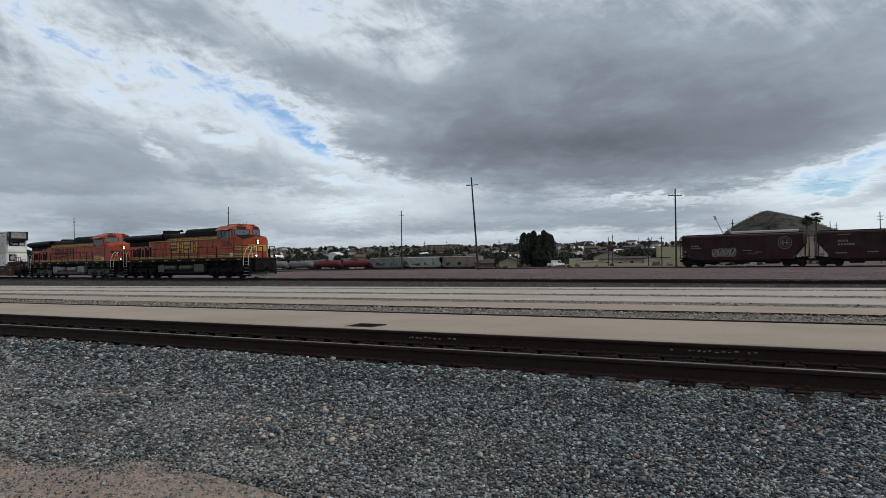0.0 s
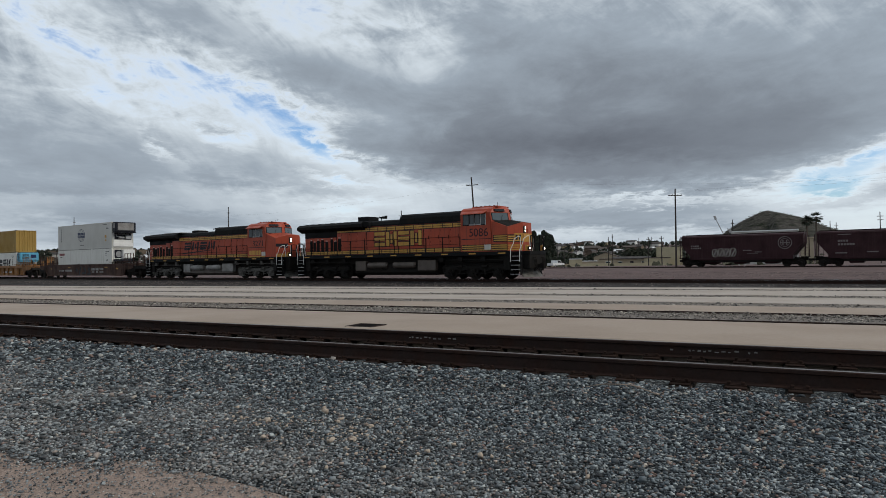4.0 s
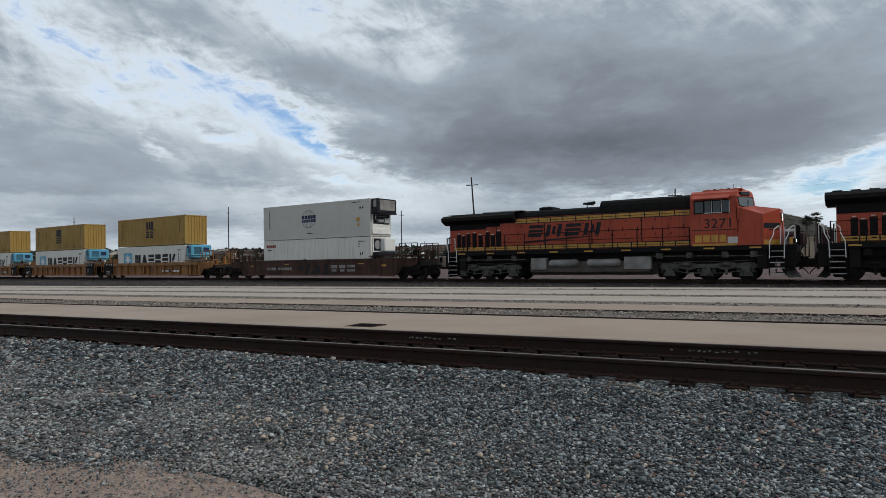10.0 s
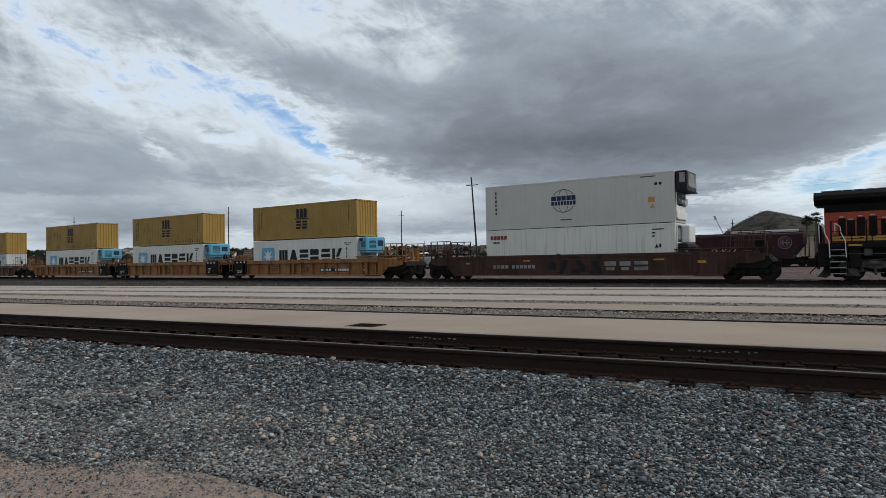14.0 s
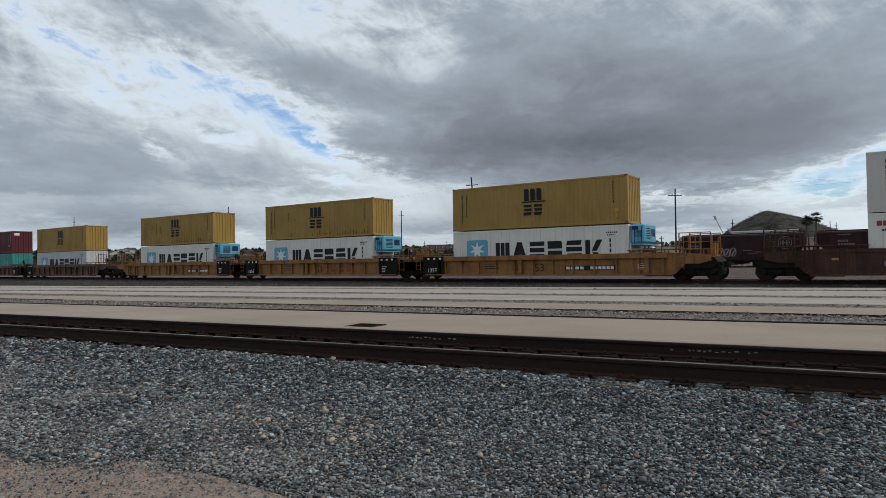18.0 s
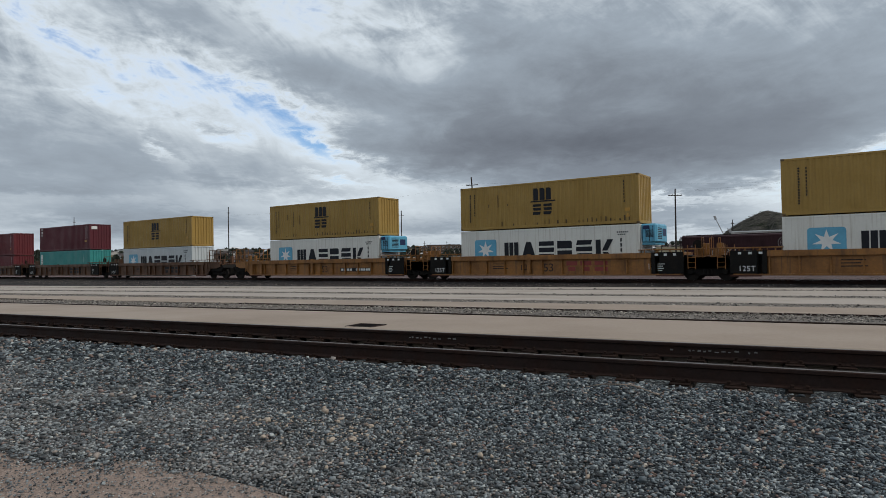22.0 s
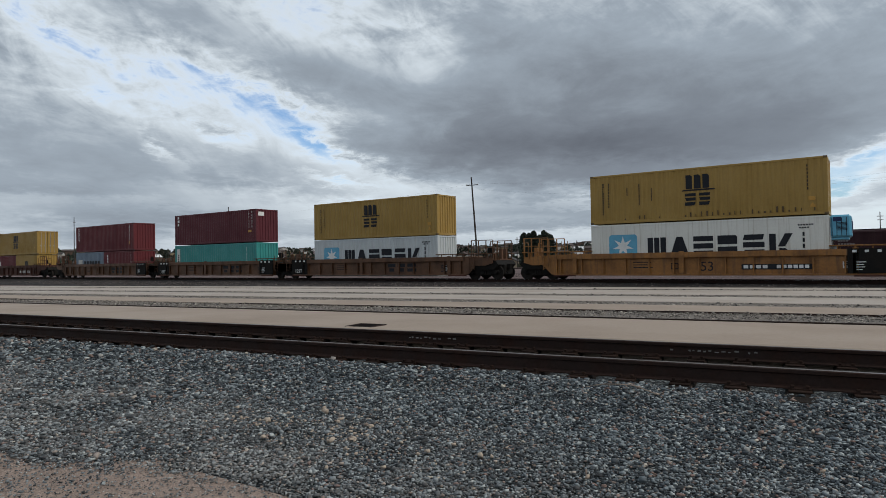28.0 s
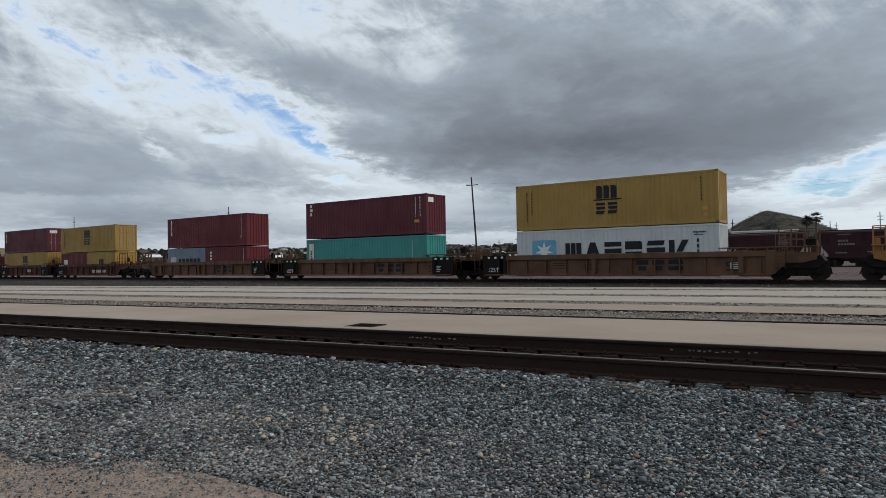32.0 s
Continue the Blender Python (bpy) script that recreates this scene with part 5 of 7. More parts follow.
    put(lo, -264.0, .28)
    up = container(W40, 2.896, "tex", "dark maroon container with closed doors forward, stacked on top", "containers", doors=True)
    decal(up, "white_marks", "whitepaint", code_bars(-5.6, 1.3, 2.6, .2, 8, 4))
    g = Geo().box(W40 / 2 + .012, W40 / 2 + .022, -.95, -.1, 2.25, 2.6)
    part("white_marks", g, "whitepaint", up)
    put(up, -264.0, 3.22)
    lo = container(W40, 2.591, "crimson", "red corrugated container, in a well car", "containers")
    put(lo, -279.7, .28)


def well_cars():
    def put(c, x):
        MOVERS.append((c, x, 0.0))
        return c
    c = put(well_unit("brown", 8.3, 19.4, "ttxbrown", "oxide brown well car with faded marks and scrawled paint", 'coupler', 'coupler', True, True), -101.18)
    y = -1.42 + .026
    decal(c, "block_row", "tankgrey", [(2.05, 2.75, .84, 1.10), (2.15, 2.65, .58, .76), (2.95, 3.6, .84, 1.10), (3.05, 3.5, .58, .76), (3.8, 4.6, .90, 1.10), (3.8, 4.6, .58, .78)], y=y, label="row of faded white plain blocks")
    decal(c, "number_bars", "tankgrey", row_of_bars(-5.5, .72, 1.2, .22, 4) + row_of_bars(-4.1, .72, 1.7, .22, 6), y=y)
    decal(c, "scrawl", "ink", [((-.9, .35), (-.6, .3), (-.2, 1.2), (-.5, 1.25)), ((-.1, .4), (.9, .5), (.8, .75), (-.05, .62)), ((.7, .7), (.95, .75), (.5, 1.2), (.2, 1.1)), ((1.1, .3), (1.9, .38), (1.8, .62), (1.15, .55)), ((1.5, .6), (1.85, .6), (1.6, 1.2), (1.2, 1.1)), ((-1.6, .8), (-1.1, .6), (-.9, .9), (-1.4, 1.15))], y=y, label="dark scrawled spray paint")
    decal(c, "yellow_plates", "yellow", [(-7.6, -7.3, 1.02, 1.12), (4.9, 5.5, 1.15, 1.22), (7.2, 7.7, .95, 1.1), (-3.3, -2.8, 1.16, 1.24)], y=y)
    P = 19.46
    names = (("yellow well car with painted numbers and ribs", "ttxyellow", "yellow"), ("weathered tan well car with ribs", "ttxtan", "tan"))
    for base, (lab, paint, kind) in ((-124.88, names[0]), (-187.26, names[1])):
        for i in range(3):
            f, r = ('coupler' if i == 0 else 'joint'), ('coupler' if i == 2 else 'joint')
            u = put(well_unit(kind, 8.3, P, paint, lab, f, r, True, i == 2), base - P * i)
            yy = -1.42 + .166
            if kind == "yellow" and i != 1:
                decal(u, "number_panel", "ink", [(2.1, 5.35, .58, .86)], y=yy)
                decal(u, "number_bars", "whitepaint", row_of_bars(2.2, .64, 1.2, .17, 4) + row_of_bars(3.75, .64, 1.5, .17, 6), y=yy - .006)
            else:
                m = "red" if kind == "yellow" else "ink"
                decal(u, "block_row", m, [(1.6, 2.3, .88, 1.14), (1.72, 2.18, .55, .80), (2.5, 3.2, .88, 1.14), (2.62, 3.08, .55, .80), (3.4, 4.2, .90, 1.14), (3.4, 4.2, .55, .78)], y=yy, label="row of plain painted blocks")
            decal(u, "stencil_marks", "ink", [(-3.6, -2.6, 1.0, 1.05), (-3.6, -2.8, .85, .9), (-3.6, -2.5, .7, .75), (-1.5, -1.1, .62, .66), (-1.5, -1.46, .62, .95), (-1.14, -1.1, .62, .95), (-1.5, -1.1, .92, .96)], y=yy)
            decal(u, "label_plate", "whitepaint", [(6.6, 7.1, .62, .95)], y=yy)
            decal(u, "label_lines", "ink", [(6.65, 7.05, .75, .82), (6.65, 7.05, .66, .70), (6.65, 7.05, .86, .92)], y=yy - .006)
    for i, x in enumerate((-248.3, -264.0, -279.7)):
        u = put(well_unit("red", 6.35, 15.7, "ttxred", "red oxide well car with faded marks", 'coupler' if i == 0 else 'joint', 'joint', True, i == 2), x)
        decal(u, "white_marks", "reefergrey", row_of_bars(.5, .7, 1.7, .35, 4) if i else row_of_bars(1.2, .6, 3.0, .3, 7), y=-1.42 + .166)


M["bluewhite"] = surface("pale_bluish_container_paint", (0.50, 0.53, 0.54), 0.5, second=(0.42, 0.45, 0.46), scale=0.7, amount=0.5, grain=10, grain_amount=0.1, bump=0.03, streak=(0.30, 0.28, 0.25), streak_amount=0.35)
stack_loads()
well_cars()


def loco_truck(parent, x, mat):
    """A three-axle locomotive truck with springs, journal boxes and brake gear."""
    t = part("truck", Geo().box(-2.5, 2.5, -.86, .86, .42, 1.16, .05), "under", parent, "three-axle cast truck", at=pose(x, 0, 0))
    for s in (-1, 1):
        g = Geo()
        y0, y1 = sorted((s * 1.02, s * 1.18))
        g.prism([(-2.55, .74), (-2.3, .98), (-1.5, .92), (-1.0, 1.02), (-.5, .90), (.5, .90), (1.0, 1.02), (1.5, .92), (2.3, .98), (2.55, .74), (2.3, .60), (1.4, .66), (.9, .56), (.5, .68), (-.5, .68), (-.9, .56), (-1.4, .66), (-2.3, .60)], 1, y0, y1)
        part("side_frame", g, mat, t)
        for ax in (-1.95, 0, 1.95):
            g = Geo()
            g.prism([(ax - .34, .24), (ax + .34, .24), (ax + .28, .38), (ax + .16, .74), (ax - .16, .74), (ax - .28, .38)], 1, *sorted((s * 1.05, s * 1.24)))
            g.cyl((ax, s * 1.2, .52), (ax, s * 1.32, .52), .17, n=16)
            g.cyl((ax, s * 1.32, .52), (ax, s * 1.36, .52), .09, n=12)
            part("journal_box", g, mat, t)
        g = Geo()
        for ax in (-1.95, 0, 1.95):
            for d in (-.38, .38):
                for k in range(5):
                    g.cyl((ax + d, s * 1.14, .44 + k * .075), (ax + d, s * 1.14, .475 + k * .075), .105, n=10)
        part("springs", g, mat, t)
        for ax in (-1.0, 1.0):
            bc = part("brake_cylinder", Geo().cyl((ax - .22, s * 1.22, .86), (ax + .22, s * 1.22, .86), .10, n=12), mat, t)
            part("brake_lever", Geo().box(ax - .06, ax + .06, s * 1.16, s * 1.22, .30, .80, .02), mat, bc)
        part("brake_rod", Geo().path([(-2.4, s * 1.22, .68), (-1.0, s * 1.22, .40), (1.0, s * 1.22, .40), (2.4, s * 1.22, .66)], .025), mat, t)
        part("sand_pipe", Geo().path([(-2.5, s * 1.22, .92), (-.6, s * 1.24, 1.05), (.8, s * 1.24, 1.02), (2.4, s * 1.22, 1.08)], .018), mat, t)
    for ax in (-1.95, 0, 1.95):
        wheelset(t, ax, .53)
        part("traction_motor", Geo().box(ax - .8, ax + .3, -.62, .62, .16, .95, .08), "under", t)


def locomotive(label, number, new_style, truck_mat, tank_mat):
    """A six-axle freight locomotive with a wide nose, its front to +x, its middle at x = 0."""
    L = thing("locomotive", label, "locomotive", "locomotives")
    hood = 1.02                                     # half width of the long hood
    deck = 1.86
    # frame and walkway
    g = Geo()
    g.box(-10.35, 9.95, -1.0, 1.0, 1.12, deck - .12, .03)
    part("underframe", g, "under", L)
    g = Geo()
    g.box(-10.4, 9.35, -1.55, 1.55, deck - .14, deck - .02, .012)
    part("walkway", g, "black", L)
    for s in (-1, 1):
        g = Geo()
        g.box(-10.4, 9.35, s * 1.56, s * 1.50, deck - .26, deck + .0, .008)
        sill = part("side_sill", g, "black", L)
        for i in range(9):
            x = -9.6 + i * 2.25
            part("step_marker", Geo().box(x, x + .55, s * 1.565, s * 1.55, deck - .17, deck - .09), "yellow", sill)
    # long hood in sections
    xs = [-10.08, -6.5, -3.35, -.3, 2.05, 5.45] if not new_style else [-10.6, -6.9, -3.4, -.3, 2.7, 5.45]
    for a, b in zip(xs, xs[1:]):
        g = Geo()
        g.box(a + .006, b - .006, -hood, hood, deck, 3.98, .025)
        part("hood_section", g, "orange", L)
    if not new_style:
        shade = ((-10.06, -6.5, 3.28), (-6.5, -3.35, 3.93))
    else:
        shade = ((-10.58, -7.7, 3.36), (-7.7, -6.6, 3.50), (-6.6, -5.5, 3.68))
    for a, b, z in shade:
        part("upper_panel", Geo().box(a, b, -hood - .02, hood + .02, z, 3.985, .006), "black", L)
    # roof: black curved top, radiator wings at the rear, raised box ahead
    def roof_profile(w, z0, z1):
        return [(-w, z0), (-w, z1 - .32), (-w + .10, z1 - .12), (-w + .34, z1), (w - .34, z1), (w - .10, z1 - .12), (w, z1 - .32), (w, z0)]
    lowz = 4.42
    g = Geo().prism(roof_profile(hood - .01, 3.98, lowz), 0, -6.3, -.1 if not new_style else .25)
    part("hood_roof", g, "black", L)
    g = Geo()
    x0, x1 = (-10.52, -3.5) if not new_style else (-11.0, -5.4)
    g.add([(x0, y, z) for y, z in ((-1.5, 3.98), (-1.5, 4.18), (-1.2, 4.36), (1.2, 4.36), (1.5, 4.18), (1.5, 3.98), (1.0, 3.72), (-1.0, 3.72))] +
          [(x1, y, z) for y, z in ((-1.5, 3.98), (-1.5, 4.22), (-1.2, 4.42), (1.2, 4.42), (1.5, 4.22), (1.5, 3.98), (1.0, 3.72), (-1.0, 3.72))],
          [tuple(range(8))[::-1], tuple(range(8, 16))] + [(i, (i + 1) % 8, 8 + (i + 1) % 8, 8 + i) for i in range(8)])
    if not new_style:
        g.prism([(-3.5, 3.98), (-3.5, 4.42), (-2.9, 4.30), (-2.9, 3.98)], 1, -1.3, 1.3)
    rad = part("radiator_wing", g, "black", L, "black flared radiator housing")
    g = Geo()
    n = 9 if not new_style else 12
    for i in range(n):
        x = x0 + .3 + i * (x1 - x0 - .2) / n
        for s in (-1, 1):
            g.box(x, x + .42, s * 1.512, s * 1.49, 4.0, 4.2, .006)
        g.box(x, x + .42, -1.1, 1.1, 4.415, 4.43, .004)
    part("radiator_screen", g, "under", rad)
    g = Geo().prism(roof_profile(hood + .03, 3.98, 4.74), 0, -.1 if not new_style else .25, 5.42)
    cap = part("hood_cap", g, "black", L)
    g = Geo()
    for i in range(6):
        x = .6 + i * .8
        g.box(x, x + .6, -hood - .045, -hood - .025, 4.08, 4.40, .006)
        g.box(x, x + .6, hood + .025, hood + .045, 4.08, 4.40, .006)
    part("intake_screen", g, "under", cap)
    # roof details
    g = Geo().box(-4.6, -3.5, -.62, .62, 4.34, 4.80, .03) if not new_style else Geo().box(-3.95, -3.05, -.62, .62, 4.38, 4.60, .03)
    ex = part("exhaust_box", g, "black", L)
    if new_style:
        part("exhaust_cap", Geo().box(-3.85, -3.2, -.5, .5, 4.60, 4.66, .02), "silver", ex, "pale metal exhaust cap")
        part("roof_panel", Geo().box(-7.85, -4.9, -1.15, 1.15, 4.425, 4.49, .015), "silver", rad, "pale metal roof panel")
    hx = -2.7 if not new_style else -.95
    g = Geo().cyl((hx, 0, 4.38), (hx, 0, 4.64), .03, n=8)
    for dy, dz, dx in ((-.16, .06, .42), (0, .12, .5), (.16, .06, .36)):
        g.cyl((hx - .12, dy, 4.62 + dz), (hx + dx, dy, 4.62 + dz), .03, .10, n=10)
        g.cyl((hx - .2, dy, 4.62 + dz), (hx - .12, dy, 4.62 + dz), .06, .03, n=10)
    part("air_horn", g, "black", L)
    # grilles low at the rear, doors along the hood
    rear = xs[0] + .62
    for d, w, za, zb in ((0, .25, 1.99, 3.03), (.36, .27, 2.16, 2.90), (.76, .27, 1.99, 3.05), (1.24, .28, 2.08, 3.08), (1.72, .28, 2.16, 2.93), (2.30, .24, 2.04, 3.12), (2.66, .30, 2.16, 2.90), (3.12, .29, 2.08, 3.14)):
        x = rear + d
        for s in (-1, 1):
            gr = part("radiator_grille", Geo().box(x, x + w, s * (hood + .022), s * (hood - .01), za, zb, .01), "under", L)
            if s < 0:
                g = Geo()
                for k in range(7):
                    z = za + .07 + k * (zb - za - .12) / 7
                    g.box(x + .03, x + w - .03, s * (hood + .034), s * (hood + .008), z, z + .05, .004)
                part("slat", g, "black", gr)
                part("grille_frame", Geo().box(x - .03, x + w + .03, s * (hood + .012), s * (hood - .01), za - .03, zb + .03, .006), "black", gr)
                part("notice", Geo().box(x + .03, x + w - .06, s * (hood + .018), s * (hood), zb + .07, zb + .12), "reefergrey", gr)
    for i in range(13):
        x = -6.0 + i * .86
        if 5.2 < x:
            continue
        g = Geo().box(x, x + .80, -hood - .014, -hood + .01, 2.42, 3.62, .012)
        d = part("hood_door", g, "orange", L)
        g = Geo().box(x + .70, x + .74, -hood - .034, -hood - .012, 2.85, 3.1, .006)
        for z in (2.6, 3.4):
            g.box(x + .01, x + .05, -hood - .026, -hood - .012, z, z + .1, .005)
        part("latch", g, "black", d)
    for x in xs[1:-1]:
        g = Geo()
        for s in (-1, 1):
            g.box(x - .03, x + .03, s * (hood + .02), s * (hood - .01), deck + .02, 3.97, .004)
        part("seam", g, "black", L)
    # stripes: boxed yellow bands along the top and bottom of the hood
    y = -hood - .018
    x_top0 = -5.5 if new_style else -6.45
    for z0, z1, a in ((3.64, 3.90, x_top0), (1.94, 2.17, -9.95 if not new_style else -10.3)):
        g = Geo()
        n = round((5.4 - a) / .82)
        for i in range(n):
            x = a + (5.4 - a) * i / n
            w = (5.4 - a) / n
            g.box(x + .03, x + w - .03, y - .012, y + .012, z0, z0 + (z1 - z0) * .42, .004)
            g.box(x + .03, x + w - .03, y - .012, y + .012, z0 + (z1 - z0) * .54, z1, .004)
        part("yellow_stripe", g, "yellow", L)
        g = Geo().box(a, 5.4, y - .004, y + .016, z0 - .05, z1 + .05)
        part("stripe_border", g, "ink", L)
    # side emblem of plain blocks
    if not new_style:
        y = -hood - .03
        x, z0, z1 = -2.55, 2.46, 3.52
        outs, ins = [], []
        for i in range(4):
            a, b = x + i * 1.14, x + i * 1.14 + 1.0
            q = [(a, b, z1 - .26, z1), (a, b, z0 + .41, z0 + .65), (a, b, z0, z0 + .26)] if i % 2 == 0 else [(a, a + .30, z0, z1), (a + .42, a + .60, z0 + .2, z1 - .2), (a + .72, b, z0, z1)]
            ins += q
            for e in q:
                if not isinstance(e[0], tuple):
                    outs.append((e[0] - .05, e[1] + .05, e[2] - .05, e[3] + .05))
        decal(L, "emblem_border", "ink", outs, y=y)
        decal(L, "emblem", "yellow", ins, y=y - .008, label="yellow plain blocks outlined in black")
    else:
        y = -hood - .03
        p = []
        for i in range(4):
            a = -4.6 + i * 1.25
            k = .22
            def sl(x0, x1, za, zb):
                return ((x0 + za * k, 2.72 + za), (x1 + za * k, 2.72 + za), (x1 + zb * k, 2.72 + zb), (x0 + zb * k, 2.72 + zb))
            p += [sl(a, a + 1.0, .54, .74), sl(a, a + 1.0, .28, .45), sl(a, a + .95, 0, .19)] if i % 2 == 0 else [sl(a, a + .26, 0, .74), sl(a + .40, a + .60, .12, .62), sl(a + .74, a + 1.0, 0, .74)]
        p += [((-4.75, 2.46), (-4.95, 2.34), (-1.2, 2.56), (.2, 2.66), (-1.4, 2.63))]
        decal(L, "emblem", "ink", p, y=y, label="black slanted plain blocks over a sweeping bar")
    # cab: straight rear half, front swept back from a middle post
    g = Geo()
    cw = 1.5
    prof = [(-cw, 1.78), (-cw, 4.46), (-cw + .16, 4.70), (-cw + .5, 4.84), (cw - .5, 4.84), (cw - .16, 4.70), (cw, 4.46), (cw, 1.78)]
    g.add([(5.5, y, z) for y, z in prof] + [(7.84, y, z) for y, z in prof], [tuple(range(8))[::-1], tuple(range(8, 16))] + [(i, (i + 1) % 8, 8 + (i + 1) % 8, 8 + i) for i in range(8)])
    cab = part("cab", g, "orange", L)
    g = Geo()
    plan = [(7.80, -cw), (7.92, -cw), (8.52, -.10), (8.52, .10), (7.92, cw), (7.80, cw)]
    levels = ((3.2, 0, 1), (3.86, 0, 1), (4.46, -.10, .995), (4.70, -.16, .89), (4.83, -.32, .66))
    vs = [(x if x == 7.80 else x + dx, y * k, z) for z, dx, k in levels for x, y in plan]
    fs = [tuple(range(6))[::-1], tuple(range(24, 30))]
    fs += [(6 * r + i, 6 * r + (i + 1) % 6, 6 * r + 6 + (i + 1) % 6, 6 * r + 6 + i) for r in range(4) for i in range(6)]
    g.add(vs, fs)
    front = part("cab_front", g, "orange", cab)
    part("air_conditioner", Geo().box(6.0, 8.0, -.8, .8, 4.83, 4.93, .03), "orange", cab)
    g = Geo().cyl((7.4, .3, 4.9), (7.4, .3, 5.25), .012, n=6)
    g.cyl((7.9, -.4, 4.85), (7.9, -.4, 5.05), .012, n=6)
    for k in range(5):
        g.box(6.2 + k * .35, 6.32 + k * .35, -.7, -.55, 4.92, 4.97, .01)
    part("roof_fittings", g, "black", cab)
    # side windows with sunshade
    za, zb = (3.62, 4.40) if not new_style else (3.58, 4.32)
    wf = part("side_window_frame", Geo().box(5.68, 7.50, -cw - .012, -cw + .02, za, zb, .02), "black", cab)
    for x0, x1, mat in ((5.74, 6.16, "glass"), (6.24, 6.54, "pane_glass"), (6.66, 7.02, "pane_glass"), (7.12, 7.44, "glass")):
        part("pane", Geo().box(x0, x1, -cw - .02, -cw - .008, za + .06, zb - .06, .01), mat, wf)
    g = Geo()
    for x in (6.59, 7.08, 7.47):
        g.box(x - .022, x + .022, -cw - .03, -cw, za + .02, zb - .02, .005)
    g.box(6.2, 7.06, -cw - .034, -cw, za + .02, za + .07, .005)
    part("mullion", g, "silver", wf)
    g = Geo()
    g.add([(5.6, -cw, 4.54), (7.56, -cw, 4.54), (7.48, -cw - .34, 4.36), (5.68, -cw - .34, 4.36), (5.6, -cw, 4.58), (7.56, -cw, 4.58), (7.48, -cw - .34, 4.39), (5.68, -cw - .34, 4.39)], [(0, 1, 2, 3), (4, 7, 6, 5), (0, 4, 5, 1), (1, 5, 6, 2), (2, 6, 7, 3), (3, 7, 4, 0)])
    part("sunshade", g, "orange", cab)

    def on_front(s, z, out, side):
        """A place on the swept front: s along it from the side post to the middle."""
        x = 7.92 + .60 * s - .10 * max(0, (z - 3.86) / .6)
        return (x + .92 * out, side * (cw - 1.40 * s + .39 * out), z)

    def front_plate(name, corners, out, thick, mat, parent, side):
        a = [on_front(s, z, out, side) for s, z in corners]
        b = [on_front(s, z, out - thick, side) for s, z in corners]
        n = len(a)
        return part(name, Geo().add(a + b, [tuple(range(n)), tuple(range(n, 2 * n))[::-1]] + [(i, (i + 1) % n, n + (i + 1) % n, n + i) for i in range(n)]), mat, parent)
    for side in (-1, 1):
        fr = front_plate("windshield_frame", ((.04, 3.92), (.55, 3.80), (.96, 3.86), (.96, 4.45), (.04, 4.43)), .012, .03, "black", cab, side)
        front_plate("windshield", ((.08, 3.97), (.55, 3.86), (.92, 3.91), (.92, 4.41), (.08, 4.39)), .022, .02, "windshield_glass", fr, side)
        front_plate("number_board", ((.25, 4.52), (.78, 4.52), (.78, 4.70), (.25, 4.70)), .06, .2, "ink", cab, side)
        wp = Geo().cyl(on_front(.5, 3.84, .05, side), on_front(.62, 4.25, .05, side), .012, n=5)
        part("wiper", wp, "black", cab)
    # nose: crowned top falling to the sides, chamfered corners
    g = Geo()
    half = [(7.82, -1.46, 1.78), (9.05, -1.40, 1.78), (9.78, -.62, 1.78), (7.95, -1.46, 3.84), (9.05, -1.40, 3.44), (9.75, -.62, 3.72), (8.46, -.30, 3.96)]
    g.add(half + [(x, -y, z) for x, y, z in half], [(0, 1, 4, 3), (1, 2, 5, 4), (7, 10, 11, 8), (8, 11, 12, 9), (2, 9, 12, 5), (3, 4, 6), (4, 5, 6), (10, 13, 11), (11, 13, 12), (5, 12, 13, 6), (0, 7, 8, 1), (1, 8, 9, 2), (3, 6, 13, 10), (0, 3, 10, 7)])
    nose = part("nose", g, "orange", L)
    if not new_style:
        g = Geo()
        for s in (-1, 1):
            a, b, c, d = (8.02, s * 1.40, 3.862), (9.04, s * 1.345, 3.475), (9.69, s * .62, 3.735), (8.46, s * .30, 3.972)
            g.add([a, b, d], [(0, 1, 2)])
            g.add([b, c, d], [(0, 1, 2)])
        g.add([(9.69, -.6, 3.735), (9.69, .6, 3.735), (8.46, .3, 3.975), (8.46, -.3, 3.975)], [(0, 1, 2, 3)])
        part("antiglare_panel", g, "under", nose)

    def corner_band(z0, z1, f0, f1, out, mat, name, s=-1):
        """A flat band on the chamfered corner of the nose."""
        def at(f, z):
            k = (z - 1.78) / 1.9
            return (9.05 + (.73 - .03 * k) * f + .73 * out, s * (1.40 - .78 * f + .68 * out), z)
        part(name, Geo().add([at(f0, z0), at(f1, z0), at(f1, z1), at(f0, z1)], [(0, 1, 2, 3)]), mat, nose)
    if not new_style:
        part("stripe_border", Geo().box(8.0, 9.02, -1.472, -1.38, 2.48, 2.94, .004), "ink", nose)
        for z in (2.53, 2.67, 2.81):
            part("yellow_stripe", Geo().box(8.05, 9.02, -1.482, -1.40, z, z + .085, .004), "yellow", nose)
        part("stripe_border", Geo().box(7.86, 9.04, -1.472, -1.38, 1.90, 2.33, .004), "ink", nose)
        for z in (1.94, 2.08, 2.21):
            part("yellow_stripe", Geo().box(7.86, 9.04, -1.482, -1.40, z, z + .085, .004), "yellow", nose)
            part("cab_stripe", Geo().box(5.6, 7.8, -cw - .012, -cw + .01, z, z + .07), "yellow", cab)
        part("stripe_border", Geo().box(5.55, 7.84, -cw - .006, -cw + .01, 1.90, 2.33), "ink", cab)
        for s in (-1, 1):
            corner_band(2.44, 2.94, 0, .98, .006, "ink", "emblem_border", s)
            for z in (2.49, 2.63, 2.77):
                corner_band(z, z + .09, 0, .5, .012, "yellow", "nose_stripe", s)
